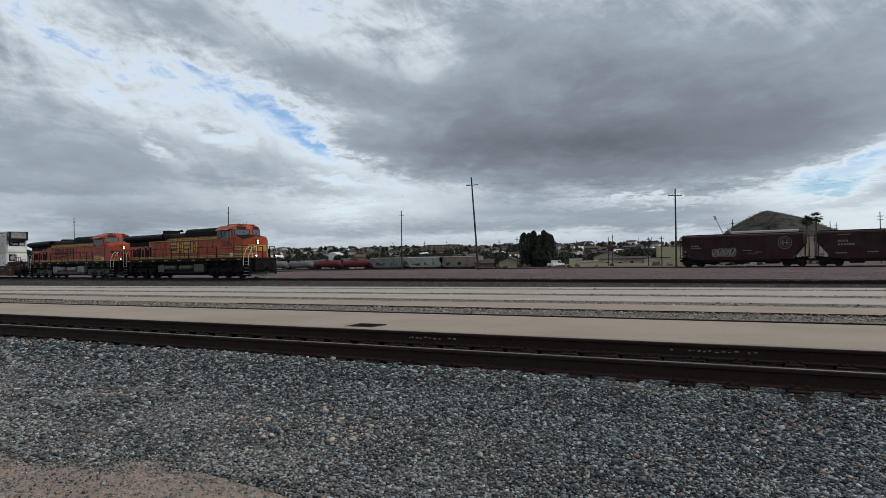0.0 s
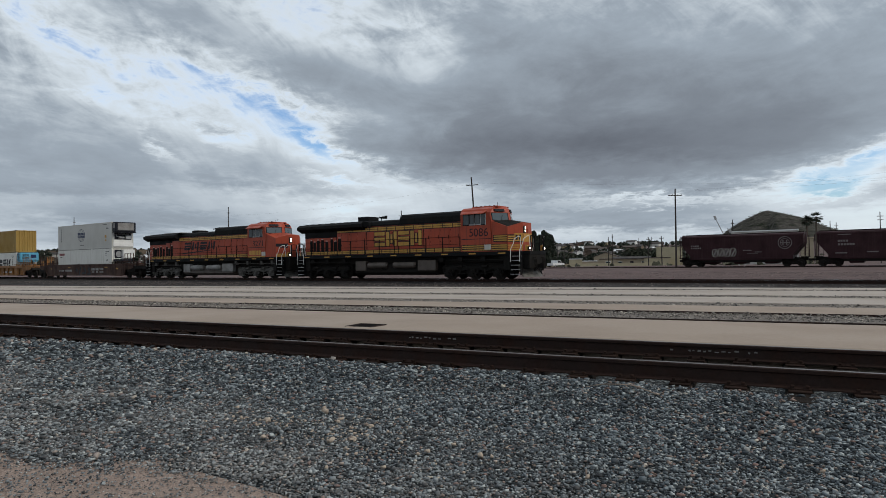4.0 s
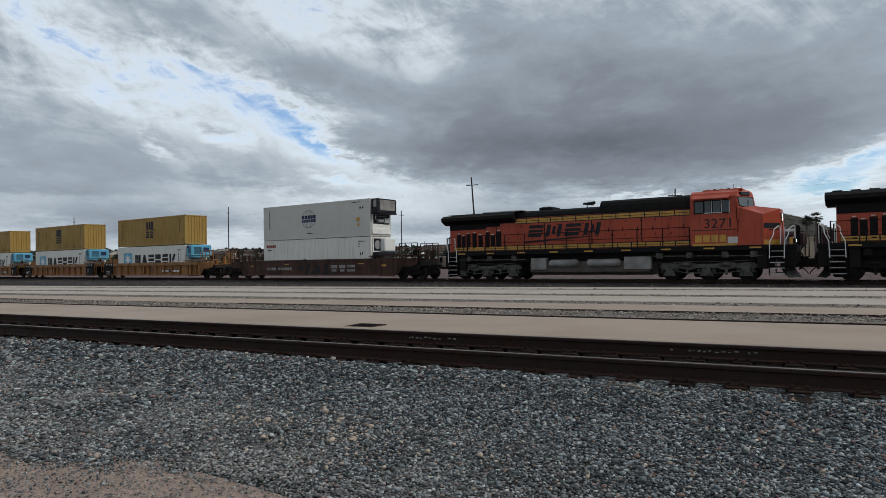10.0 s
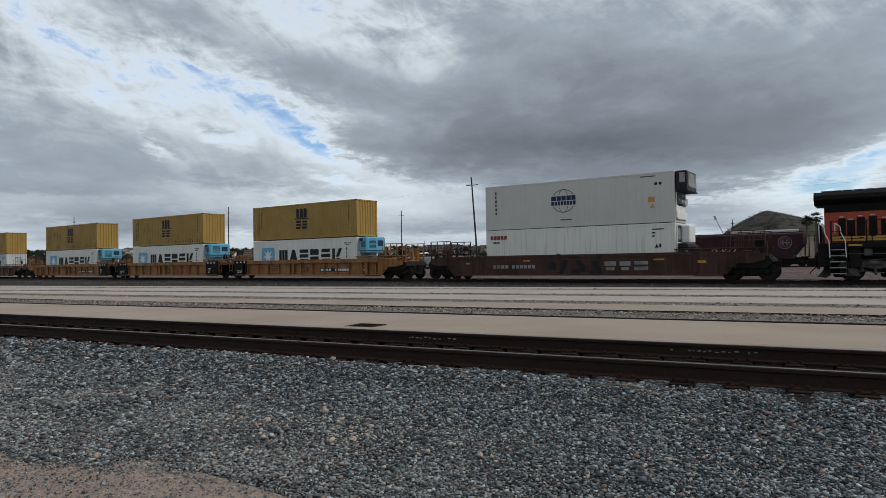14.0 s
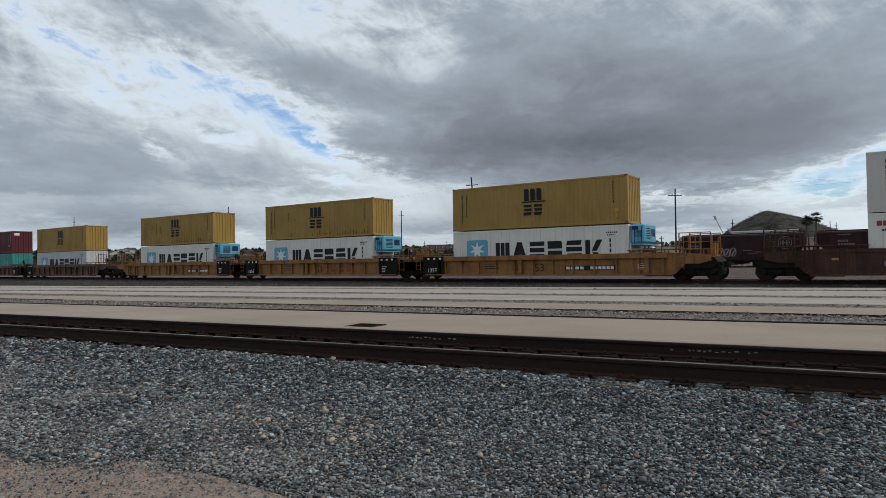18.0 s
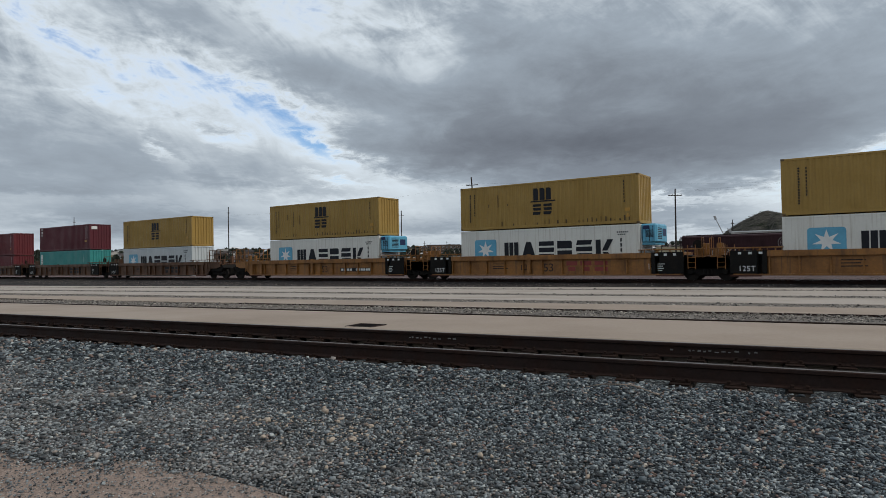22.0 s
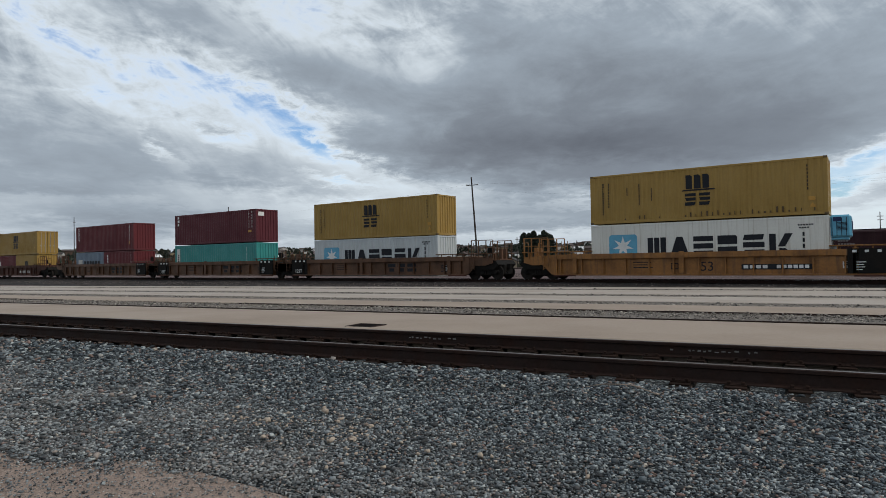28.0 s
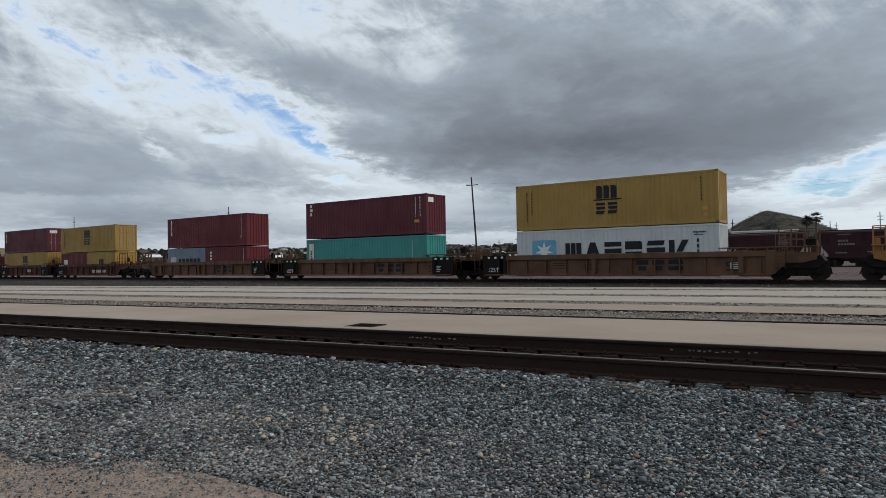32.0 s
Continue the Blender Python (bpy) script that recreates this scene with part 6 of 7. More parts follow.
            corner_band(2.50, 3.02, .42, .98, .016, "yellow", "emblem", s)
            for f in (.50, .72):
                corner_band(2.58, 2.92, f, f + .14, .022, "ink", "emblem_block", s)
            for z in (1.92, 2.06, 2.20):
                corner_band(z, z + .08, 0, .98, .010, "yellow", "nose_stripe", s)
        part("nose_panel", Geo().box(9.775, 9.80, -.6, .6, 2.45, 3.0, .005), "yellow", nose)
        words(number, .78, "ink", cab, 6.90, -cw - .004, 3.12, label="black painted road number", wide=.97)
    else:
        for s in (-1, 1):
            corner_band(2.72, 2.98, .02, .96, .008, "ink", "emblem_block", s)
            corner_band(2.60, 2.66, .30, .96, .008, "ink", "emblem_bar", s)
            corner_band(1.86, 2.12, 0, .96, .008, "yellow", "nose_stripe", s)
        part("yellow_stripe", Geo().box(5.6, 7.8, -cw - .008, -cw + .01, 1.86, 1.98), "yellow", cab)
        for i in range(4):
            part("safety_panel", Geo().box(5.72 + i * .41, 6.06 + i * .41, -cw - .012, -cw + .01, 2.06, 2.44, .004), "yellow", cab)
        words(number, .70, "ink", cab, 6.92, -cw - .004, 3.03, label="black painted road number", wide=1.1)
    part("rub_line", Geo().box(5.55, 7.84, -cw - .006, -cw + .01, 2.69, 2.73), "ink", cab)
    g = Geo().box(7.35, 7.85, -cw - .02, -cw + .01, 1.98, 2.32, .01)
    part("notice", g, "reefergrey", cab, "pale notice plate")
    # door, lamps on the nose
    part("nose_door", Geo().box(9.76, 9.795, .02, .58, 1.95, 3.3, .01), "orange", nose)
    part("lamp_housing", Geo().box(9.74, 9.79, -.58, -.2, 3.02, 3.50, .02), "black", nose)
    for z in (3.17, 3.37):
        hb = part("headlight", Geo().cyl((9.74, -.38, z), (9.82, -.38, z), .10, n=16), "silver", nose)
        part("lens", Geo().cyl((9.82, -.38, z), (9.83, -.38, z), .06, n=16), "lamp_lit", hb)
    for y in (-1.1, 1.1):
        db = part("ditch_light", Geo().box(10.36, 10.48, y - .13, y + .13, 1.88, 2.14, .03), "black", L)
        part("lens", Geo().cyl((10.48, y, 2.01), (10.495, y, 2.01), .065, n=16), "lamp_lit", db)
        part("lamp_bracket", Geo().box(10.2, 10.36, y - .12, y + .12, 1.86, 2.22, .02), "yellow", L)
    # pilot, steps, plow, handrails at both ends
    for e in (1, -1):
        base = 10.06 if e > 0 else -10.45
        tip = base + e * .46
        part("end_platform", Geo().box(base - e * .7, tip, -1.2, 1.2, 1.60, deck - .02, .02), "black", L)
        part("pilot", Geo().box(base - e * .05, tip - e * .02, -1.18, 1.18, .70, 1.62, .03), "under", L)
        # dark box added to close the see-through gap behind the steps
        part("dark_gap_filler", Geo().box(base - e * .84, base - e * 1.35, -1.42, 1.42, .62, 1.62, .04), "under", L)
        part("end_sheet", Geo().box(base - e * .10, base - e * .02, -1.5, 1.5, .75, deck - .04, .02), "black", L)
        for s in (-1, 1):
            for k in range(5):
                z = .34 + k * .29
                x0 = base - e * (.76 - .02 * k)
                st = part("step", Geo().box(x0, x0 + e * .68, s * (1.56 - .03 * k), s * (1.22 - .03 * k), z, z + .035, .006), "black", L)
                part("step_edge", Geo().box(x0, x0 + e * .68, s * (1.575 - .03 * k), s * (1.56 - .03 * k), z, z + .04), "silver", st)
            for d in (-.80, -.06):
                part("step_side", Geo().box(base + e * d, base + e * (d + .03), s * 1.56, s * 1.20, .30, deck - .1, .004), "black", L)
            for d in (-.75, -.08):
                x = base + e * d
                g = Geo().path([(x, s * 1.58, 1.15), (x + e * .02, s * 1.58, 1.95), (x + e * .20, s * 1.50, 2.35), (x + e * .22, s * 1.42, 2.62), (x + e * .40, s * 1.25, 2.80), (x + e * .46, s * 1.05, 2.80), (x + e * .46, s * .95, 1.86)], .022)
                part("step_handrail", g, "whitepaint", L, "white bent handrail")
        # plow, curved in height and pointed in plan
        g = Geo()
        rows = []
        for z, back in ((1.0, .36), (.72, .36), (.48, .26), (.28, .10), (.16, .0)):
            rows.append([(base + e * (.58 - .44 * abs(k) / 3 - back), k * .46, z) for k in range(-3, 4)])
        back_rows = [[(x - e * .06, y, z) for x, y, z in row] for row in rows]
        g.sheet(rows)
        g.sheet(back_rows[::-1])
        part("plow", g, "truckgrey" if e > 0 else "under", L, "worn steel pilot plow")
        coupler(L, base + e * .72, e, .88)
        x = tip - e * .05
        for y in (-.92, -.38, .38, .92):
            part("end_post", Geo().cyl((x, y, deck - .1), (x, y, deck + .98), .045, n=8), "black", L)
        g = Geo()
        for y in (-.92, .38):
            g.cyl((x, y, deck + .98), (x, y + .54, deck + .98), .03, n=6)
            g.cyl((x, y, deck + .5), (x, y + .54, deck + .5), .02, n=6)
        part("end_rail", g, "black", L)
        for y in (-.75, -.6, -.45, .45, .6, .75):
            g = Geo().path([(tip, y, 1.45), (tip + e * .10, y, 1.30), (tip + e * .12, y * .96, .80), (tip + e * .02, y * .9, .55)], .026)
            part("air_hose", g, "under", L)
    for s in (-1, 1):
        g = Geo()
        px = [-10.3 + i * 1.43 for i in range(12)]
        for x in px:
            g.cyl((x, s * 1.51, deck - .1), (x, s * 1.51, deck + 1.05), .034, n=6)
        g.cyl((px[0], s * 1.51, deck + 1.05), (px[-1], s * 1.51, deck + 1.05), .02, n=6)
        g.cyl((px[0], s * 1.51, deck + .55), (px[-1], s * 1.51, deck + .55), .014, n=6)
        part("side_handrail", g, "black", L)
    # fuel tank, air reservoirs, boxes under the walkway
    g = Geo().prism([(-1.32, .50), (-1.05, .30), (1.05, .30), (1.32, .50), (1.32, 1.12), (-1.32, 1.12)], 0, -4.3, 3.2)
    part("fuel_tank", g, "rusttank" if new_style else "under", L)
    for s in (-1, 1):
        for x0, x1 in ((-2.98, -1.05), (-.52, 1.56)):
            g = Geo().cyl((x0 + .12, s * 1.34, 1.02), (x1 - .12, s * 1.34, 1.02), .235, n=18)
            g.cyl((x0, s * 1.34, 1.02), (x0 + .12, s * 1.34, 1.02), .12, .235, n=18)
            g.cyl((x1 - .12, s * 1.34, 1.02), (x1, s * 1.34, 1.02), .235, .12, n=18)
            smooth_ob = part("air_reservoir", g, "tankgrey" if new_style else "rusttank", L, "dull grey air tank" if new_style else "grimy rust-stained air tank")
            g = Geo()
            for k in (.25, .75):
                x = x0 + (x1 - x0) * k
                g.box(x - .03, x + .03, s * 1.30, s * 1.40, .76, 1.30, .006)
            part("strap", g, "under", smooth_ob)
        g = Geo().box(-4.2, -3.15, s * 1.42, s * 1.05, .62, 1.36, .03)
        g.box(1.75, 3.3, s * 1.42, s * 1.05, .62, 1.36, .03)
        part("equipment_box", g, tank_mat if new_style else "rusttank", L)
        g = Geo()
        g.path([(-9.9, s * 1.40, 1.32), (-4.6, s * 1.40, 1.28)], .03)
        g.path([(3.1, s * 1.40, 1.36), (9.0, s * 1.40, 1.30)], .03)
        for x in (-9.0, -7.4, -5.6, 3.6, 5.2, 7.0, 8.4):
            g.box(x, x + .35, s * 1.45, s * 1.2, 1.22, 1.56, .03)
        part("piping", g, truck_mat, L)
    loco_truck(L, -7.55, truck_mat)
    loco_truck(L, 6.2, truck_mat)
    return L


M["lamp_lit"] = glow("lit_lamp", (1.0, 0.93, 0.8), 6.0)
MOVERS.append((locomotive("orange and black freight locomotive with yellow stripes, lamps lit", "5086", False, "under", "under"), -55.1, 0.0))
MOVERS.append((locomotive("orange and black freight locomotive with grey trucks and slanted black marks", "3271", True, "truckgrey", "tankgrey"), -77.4, 0.0))
# ---------------------------------------------------------------- across the yard and beyond
def bearing(deg, dist, z=None, dz=0.0):
    """A place on the ground by its bearing to the left of +y and its distance from the camera."""
    a = radians(deg)
    x, y = -sin(a) * dist, cos(a) * dist
    return (x, y, (ground_z(x, y) if z is None else z) + dz)


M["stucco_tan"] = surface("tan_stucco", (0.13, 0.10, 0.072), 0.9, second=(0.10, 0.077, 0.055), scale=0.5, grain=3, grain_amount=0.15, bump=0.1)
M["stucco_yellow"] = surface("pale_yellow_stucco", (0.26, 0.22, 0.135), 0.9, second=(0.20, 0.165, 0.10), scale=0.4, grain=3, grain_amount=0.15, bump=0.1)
# brighter copy of the tan stucco: a sunlit look put into the colour
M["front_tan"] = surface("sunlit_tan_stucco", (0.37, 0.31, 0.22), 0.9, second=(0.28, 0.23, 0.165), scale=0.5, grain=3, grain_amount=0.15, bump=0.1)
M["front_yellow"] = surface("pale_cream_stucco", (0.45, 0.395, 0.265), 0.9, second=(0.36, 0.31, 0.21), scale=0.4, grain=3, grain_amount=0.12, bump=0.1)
M["stucco_white"] = surface("white_stucco", (0.465, 0.450, 0.420), 0.9, second=(0.375, 0.360, 0.330), scale=0.4, grain=3, grain_amount=0.12, bump=0.1)
M["stucco_brown"] = surface("brown_stucco", (0.105, 0.070, 0.052), 0.9, second=(0.08, 0.054, 0.04), scale=0.4, grain=3, grain_amount=0.2, bump=0.1)
M["roof_dark"] = surface("dark_shingle_roof", (0.045, 0.037, 0.035), 0.9, second=(0.030, 0.026, 0.025), scale=0.8, grain=5, grain_amount=0.3, bump=0.2)
M["roof_tan"] = surface("faded_shingle_roof", (0.078, 0.060, 0.052), 0.9, second=(0.054, 0.042, 0.036), scale=0.8, grain=5, grain_amount=0.3, bump=0.2)
M["roof_white"] = surface("white_metal_roof", (0.68, 0.69, 0.70), 0.5, second=(0.55, 0.55, 0.55), scale=0.5, grain=4, grain_amount=0.1, bump=0.05)
M["leaf_dark"] = surface("dark_conifer_leaves", (0.016, 0.026, 0.014), 0.8, second=(0.026, 0.038, 0.018), scale=1.0, grain=6, grain_amount=0.4, bump=0.0, island=0.4)
M["leaf_olive"] = surface("olive_leaves", (0.030, 0.036, 0.020), 0.8, second=(0.035, 0.045, 0.022), scale=1.0, grain=6, grain_amount=0.4, bump=0.0, island=0.4)
M["bark"] = surface("grey_brown_bark", (0.10, 0.078, 0.06), 0.95, scale=3, grain=12, grain_amount=0.4, bump=0.4)
M["hill"] = surface("scrub_covered_rock", (0.090, 0.080, 0.070), 0.95, second=(0.018, 0.025, 0.013), scale=0.085, amount=0.95, grain=0.30, grain_amount=0.8, bump=0.0, spec=0.1)
M["scrub"] = surface("dusty_scrub", (0.05, 0.055, 0.032), 0.9, second=(0.085, 0.075, 0.05), scale=0.6, grain=3, grain_amount=0.4, bump=0.0, island=0.4)
M["carwhite"] = surface("white_car_paint", (0.7, 0.7, 0.7), 0.3, scale=2, grain=10, grain_amount=0.05, bump=0.0)
M["hopgrey"] = surface("weathered_grey_hopper_paint", (0.18, 0.185, 0.18), 0.7, second=(0.10, 0.10, 0.098), scale=0.5, amount=0.7, grain=5, grain_amount=0.25, bump=0.05, streak=(0.13, 0.09, 0.07), streak_amount=0.4)
M["hopwhite"] = surface("weathered_white_hopper_paint", (0.34, 0.34, 0.32), 0.7, second=(0.20, 0.195, 0.18), scale=0.5, amount=0.7, grain=5, grain_amount=0.25, bump=0.05, streak=(0.2, 0.15, 0.12), streak_amount=0.4)
M["hoptan"] = surface("weathered_tan_hopper_paint", (0.24, 0.20, 0.15), 0.7, second=(0.14, 0.11, 0.09), scale=0.5, amount=0.7, grain=5, grain_amount=0.25, bump=0.05, streak=(0.13, 0.09, 0.07), streak_amount=0.4)
M["fadedwhite"] = surface("faded_white_marking", (0.17, 0.15, 0.145), 0.8, second=(0.10, 0.08, 0.08), scale=1.2, grain=5, bump=0.0)
M["paintteal"] = surface("dark_teal_spray_paint", (0.055, 0.095, 0.11), 0.7, scale=1, grain=4, bump=0.0)


def hopper_car(paint, label, length=16.6, marks=None, posts=0):
    """A covered hopper: roof with hatches, ribless curved sides, sloped ends and discharge bays."""
    c = thing("hopper_car", label, "hopper car", "parked freight cars")
    h = length / 2 - .55
    w = 1.58
    g = Geo()
    side = [(-h, 4.25), (h, 4.25), (h, 3.1), (h - 1.25, 1.5), (h - 1.25, 1.0), (-h + 1.25, 1.0), (-h + 1.25, 1.5), (-h, 3.1)]
    g.prism(side, 1, -w, w)
    part("body", g, paint, c)
    g = Geo().prism([(-w, 4.25), (-w + .1, 4.42), (-w + .75, 4.58), (w - .75, 4.58), (w - .1, 4.42), (w, 4.25)], 0, -h - .05, h + .05)
    roof = part("roof", g, paint, c)
    hm = Geo().box(-1.3, 1.3, -.32, .32, 0, .1, .03).mesh("hatch", paint)
    for i in range(5):
        part("hatch", hm, None, roof, at=pose(-h + 1.9 + i * (2 * h - 3.8) / 4, 0, 4.575))
    g = Geo()
    for s in (-1, 1):
        g.box(-h, h, s * .95, s * .62, 4.62, 4.66, .005)
    part("running_board", g, "under", roof)
    for s in (-1, 1):
        g = Geo().box(-h + 2.6, h - 2.6, s * (w + .04), s * (w - .12), .92, 1.22, .02)
        part("side_sill", g, paint, c)
        g = Geo().box(-h, h, s * (w + .03), s * (w - .05), 4.16, 4.28, .015)
        part("top_chord", g, paint, c)
    part("centre_sill", Geo().box(-h + .6, h - .6, -.75, .75, .58, 1.05, .03), "under", c)
    # dark strips added for the black underframe and the shade below the car
    for s in (-1, 1):
        part("under_shade_strip", Geo().box(-h + 2.7, h - 2.7, s * (w - .12), s * (w - .20), .62, .94, .02), "under", c)
    if posts:
        pm = Geo().box(-.05, .05, -w - .07, -w + .02, 1.2, 4.2, .01).mesh("side_post", paint)
        for i in range(posts):
            part("side_post", pm, None, c, at=pose(-h + 1.4 + (2 * h - 2.8) * i / (posts - 1), 0, 0))
    bay = Geo()
    bay.add([(-1.1, -1.5, 1.02), (1.1, -1.5, 1.02), (1.1, 1.5, 1.02), (-1.1, 1.5, 1.02), (-.7, -1.1, .36), (.7, -1.1, .36), (.7, 1.1, .36), (-.7, 1.1, .36)], [(0, 1, 5, 4), (1, 2, 6, 5), (2, 3, 7, 6), (3, 0, 4, 7), (4, 5, 6, 7)])
    bm_ = bay.mesh("discharge_bay", paint)
    for x in (-3.95, 0, 3.95):
        part("discharge_bay", bm_, None, c, at=pose(x, 0, 0))
    for e in (-1, 1):
        g = Geo()
        g.box(e * (h - 1.6), e * (h + .35), -.4, .4, .82, 1.2, .02)
        g.box(e * (h - .35), e * (h + .35), -w, w, 1.18, 1.28, .01)
        part("end_sill", g, "under", c)
        g = Geo()
        for s in (-1, 1):
            g.box(e * (h + .18), e * (h + .28), s * w, s * (w - .1), 1.25, 4.2, .01)
            for d in (0, -.42):
                g.cyl((e * (h + .1 + d), s * (w + .04), 1.0), (e * (h + .1 + d), s * (w + .04), 4.4), .02, n=6)
            for k in range(8):
                g.cyl((e * (h + .1), s * (w + .04), 1.3 + k * .4), (e * (h - .32), s * (w + .04), 1.3 + k * .4), .014, n=6)
        part("ladder", g, paint, c)
        coupler(c, e * (h + .5), e)
        car_truck(c, e * (h - 1.35), False)
    if marks:
        marks(c, -w - .006)
    return c


def tank_car(paint, label, length=15.5):
    c = thing("tank_car", label, "tank car", "parked freight cars")
    h = length / 2 - .9
    g = Geo()
    n = 22
    rows = []
    for x, r in ((-h, .05), (-h + .1, .7), (-h + .35, 1.15), (-h + .75, 1.42), (h - .75, 1.42), (h - .35, 1.15), (h - .1, .7), (h, .05)):
        rows.append([(x, r * cos(2 * pi * i / n), 2.55 + r * sin(2 * pi * i / n)) for i in range(n + 1)])
    g.sheet(rows)
    smooth(part("tank", g, paint, c))
    g = Geo().cyl((0, 0, 3.9), (0, 0, 4.3), .5, n=16)
    g.box(-1.3, 1.3, -.9, .9, 3.98, 4.03, .01)
    part("dome", g, paint, c)
    g = Geo()
    for s in (-1, 1):
        g.path([(-1.3, s * .9, 4.0), (-1.3, s * .9, 4.7), (1.3, s * .9, 4.7), (1.3, s * .9, 4.0)], .025)
    part("guard_rail", g, paint, c)
    for e in (-1, 1):
        g = Geo().box(e * (h - 1.8), e * (h + .6), -1.3, 1.3, .95, 1.25, .03)
        g.box(e * (h - 1.6), e * (h - 1.0), -1.2, 1.2, 1.2, 1.7, .03)
        part("end_frame", g, "under", c)
        car_truck(c, e * (h - 1.0), False)
        coupler(c, e * (h + .75), e)
    return c


def ring_mark(c, y):
    decal(c, "round_mark", "fadedwhite", ring(5.75, 3.2, .86, .86, .10) + ring(5.75, 3.2, .58, .58, .07) + [(5.45, 5.6, 2.85, 3.55), (5.9, 6.05, 2.85, 3.55), (5.15, 6.35, 3.14, 3.26)], y=y, label="pale round mark of plain rings")
    x = -3.6
    p = []
    for i in range(4):
        a = x + i * .82
        p += ring(a + .35, 1.95 + .1 * (i % 2), .40, .60, .05, 20)
        p.append(((a + .1, 1.6), (a + .2, 1.6), (a + .6, 2.3), (a + .5, 2.3)))
    decal(c, "scrawl", "reefergrey", p, y=y - .004, label="white outlined spray paint scrawl")
    decal(c, "number_bars", "fadedwhite", row_of_bars(-6.6, 2.9, 1.2, .2, 4) + row_of_bars(-6.6, 2.6, 1.5, .2, 6), y=y)
    decal(c, "stencil_marks", "fadedwhite", [(.5, 1.6, 2.2, 2.3), (2.0, 2.9, 1.95, 2.05), (1.0, 2.4, 1.8, 1.86)], y=y)


def bar_mark(c, y):
    decal(c, "number_bars", "fadedwhite", row_of_bars(-5.9, 3.1, 1.2, .26, 4) + row_of_bars(-5.9, 2.65, 1.9, .26, 6), y=y)
    decal(c, "stencil_marks", "fadedwhite", [(-5.9, -4.4, 4.0, 4.1), (-6.2, -4.9, 1.6, 1.75), (-2.8, -1.6, 1.7, 1.85)], y=y)


def scrawl_mark(c, y):
    rnd = random.Random(len(bpy.data.objects))
    p = []
    for i in range(8):
        x = rnd.uniform(-5.6, 4.8)
        z = 1.35 + rnd.uniform(0, .5)
        k, m = rnd.uniform(.4, 1.5), rnd.uniform(.3, .9)
        p.append(((x, z), (x + k, z + rnd.uniform(-.1, .1)), (x + k * 1.1, z + m), (x + k * .4, z + m * 1.2), (x - .1, z + m * .7)))
    decal(c, "scrawl", "paintteal", p, y=y - .07, label="dark spray paint scrawl")


def park_cars():
    hd = -4.0
    def on_far(x):
        return (x * cos(radians(hd)), 97.0 + x * sin(radians(hd)))
    x, y = on_far(-15.3)
    c = hopper_car("hopper", "dark maroon covered hopper car with white scrawls, parked on rails", 17.0, ring_mark)
    c.matrix_basis = pose(x, y, -.30, 0, 0, hd)
    x, y = on_far(2.45)
    c = hopper_car("hopper", "dark maroon covered hopper car with pale numbers, parked on rails", 17.6, bar_mark)
    c.matrix_basis = pose(x, y, -.30, 0, 0, hd)
    x, y = on_far(20.7)
    c = hopper_car("hopper", "dark maroon covered hopper car, parked on rails", 17.6)
    c.matrix_basis = pose(x, y, -.30, 0, 0, hd)
    # a second string far across the yard
    row = [(-117.6, "hoptan", "h"), (-132, "hopwhite", "h"), (-149.5, "hopgrey", "h"), (-166, "crimson", "t"), (-181.5, "crimson", "t"), (-197, "hopgrey", "t"), (-212.5, "hopgrey", "t"), (-229, "hopgrey", "h"), (-246.5, "hopgrey", "h"), (-264, "hoptan", "h")]
    for x, paint, k in row:
        if k == "h":
            c = hopper_car(paint, "weathered pale covered hopper car, parked far off", 17.2, scrawl_mark, 12)
        else:
            c = tank_car(paint, "parked tank car with a dome, far off")
        c.matrix_basis = pose(x, 183, -2.05)
    g = Geo()
    g.box(-420, -60, 180, 186, -4.2, -2.2, .1)
    solo("far_embankment", g, "ballast", "low ballast bank under the distant cars", "ballast", kind="structure")


park_cars()


def pole(px, dist, height, lean=0.0, arm=0.0, r=.16, label="weathered wooden utility pole", turn=20, arms=1):
    x, y, z = bearing(px, dist)
    p = thing("utility_pole", label, "utility pole", "utility poles", at=pose(x, y, z, 0, 0, turn) @ pose(0, 0, 0, 0, lean, 0))
    part("shaft", Geo().cyl((0, 0, -.6), (0, 0, height), r, r * .62, n=10), "wood", p)
    for k in range(arms if arm else 0):
        z = height * .91 - k * .9
        part("crossarm", Geo().box(-arm, arm, -.07, .07, z, z + .12, .01), "wood", p)
        for s in (-.9, -.4, .4, .9):
            part("insulator", Geo().cyl((s * arm, 0, z + .12), (s * arm, 0, z + .28), .05, .03, n=8), "silver", p)
    return p


def wire(a, b, sag, r=.006):
    n = 10
    pts = []
    for i in range(n + 1):
        t = i / n
        q = Vector(a).lerp(Vector(b), t)
        q.z -= sag * 4 * t * (1 - t)
        pts.append(q)
    solo("overhead_wire", Geo().path(pts, r, 4), "wire", "thin dark overhead wire strung between poles", "wire", "overhead wires")


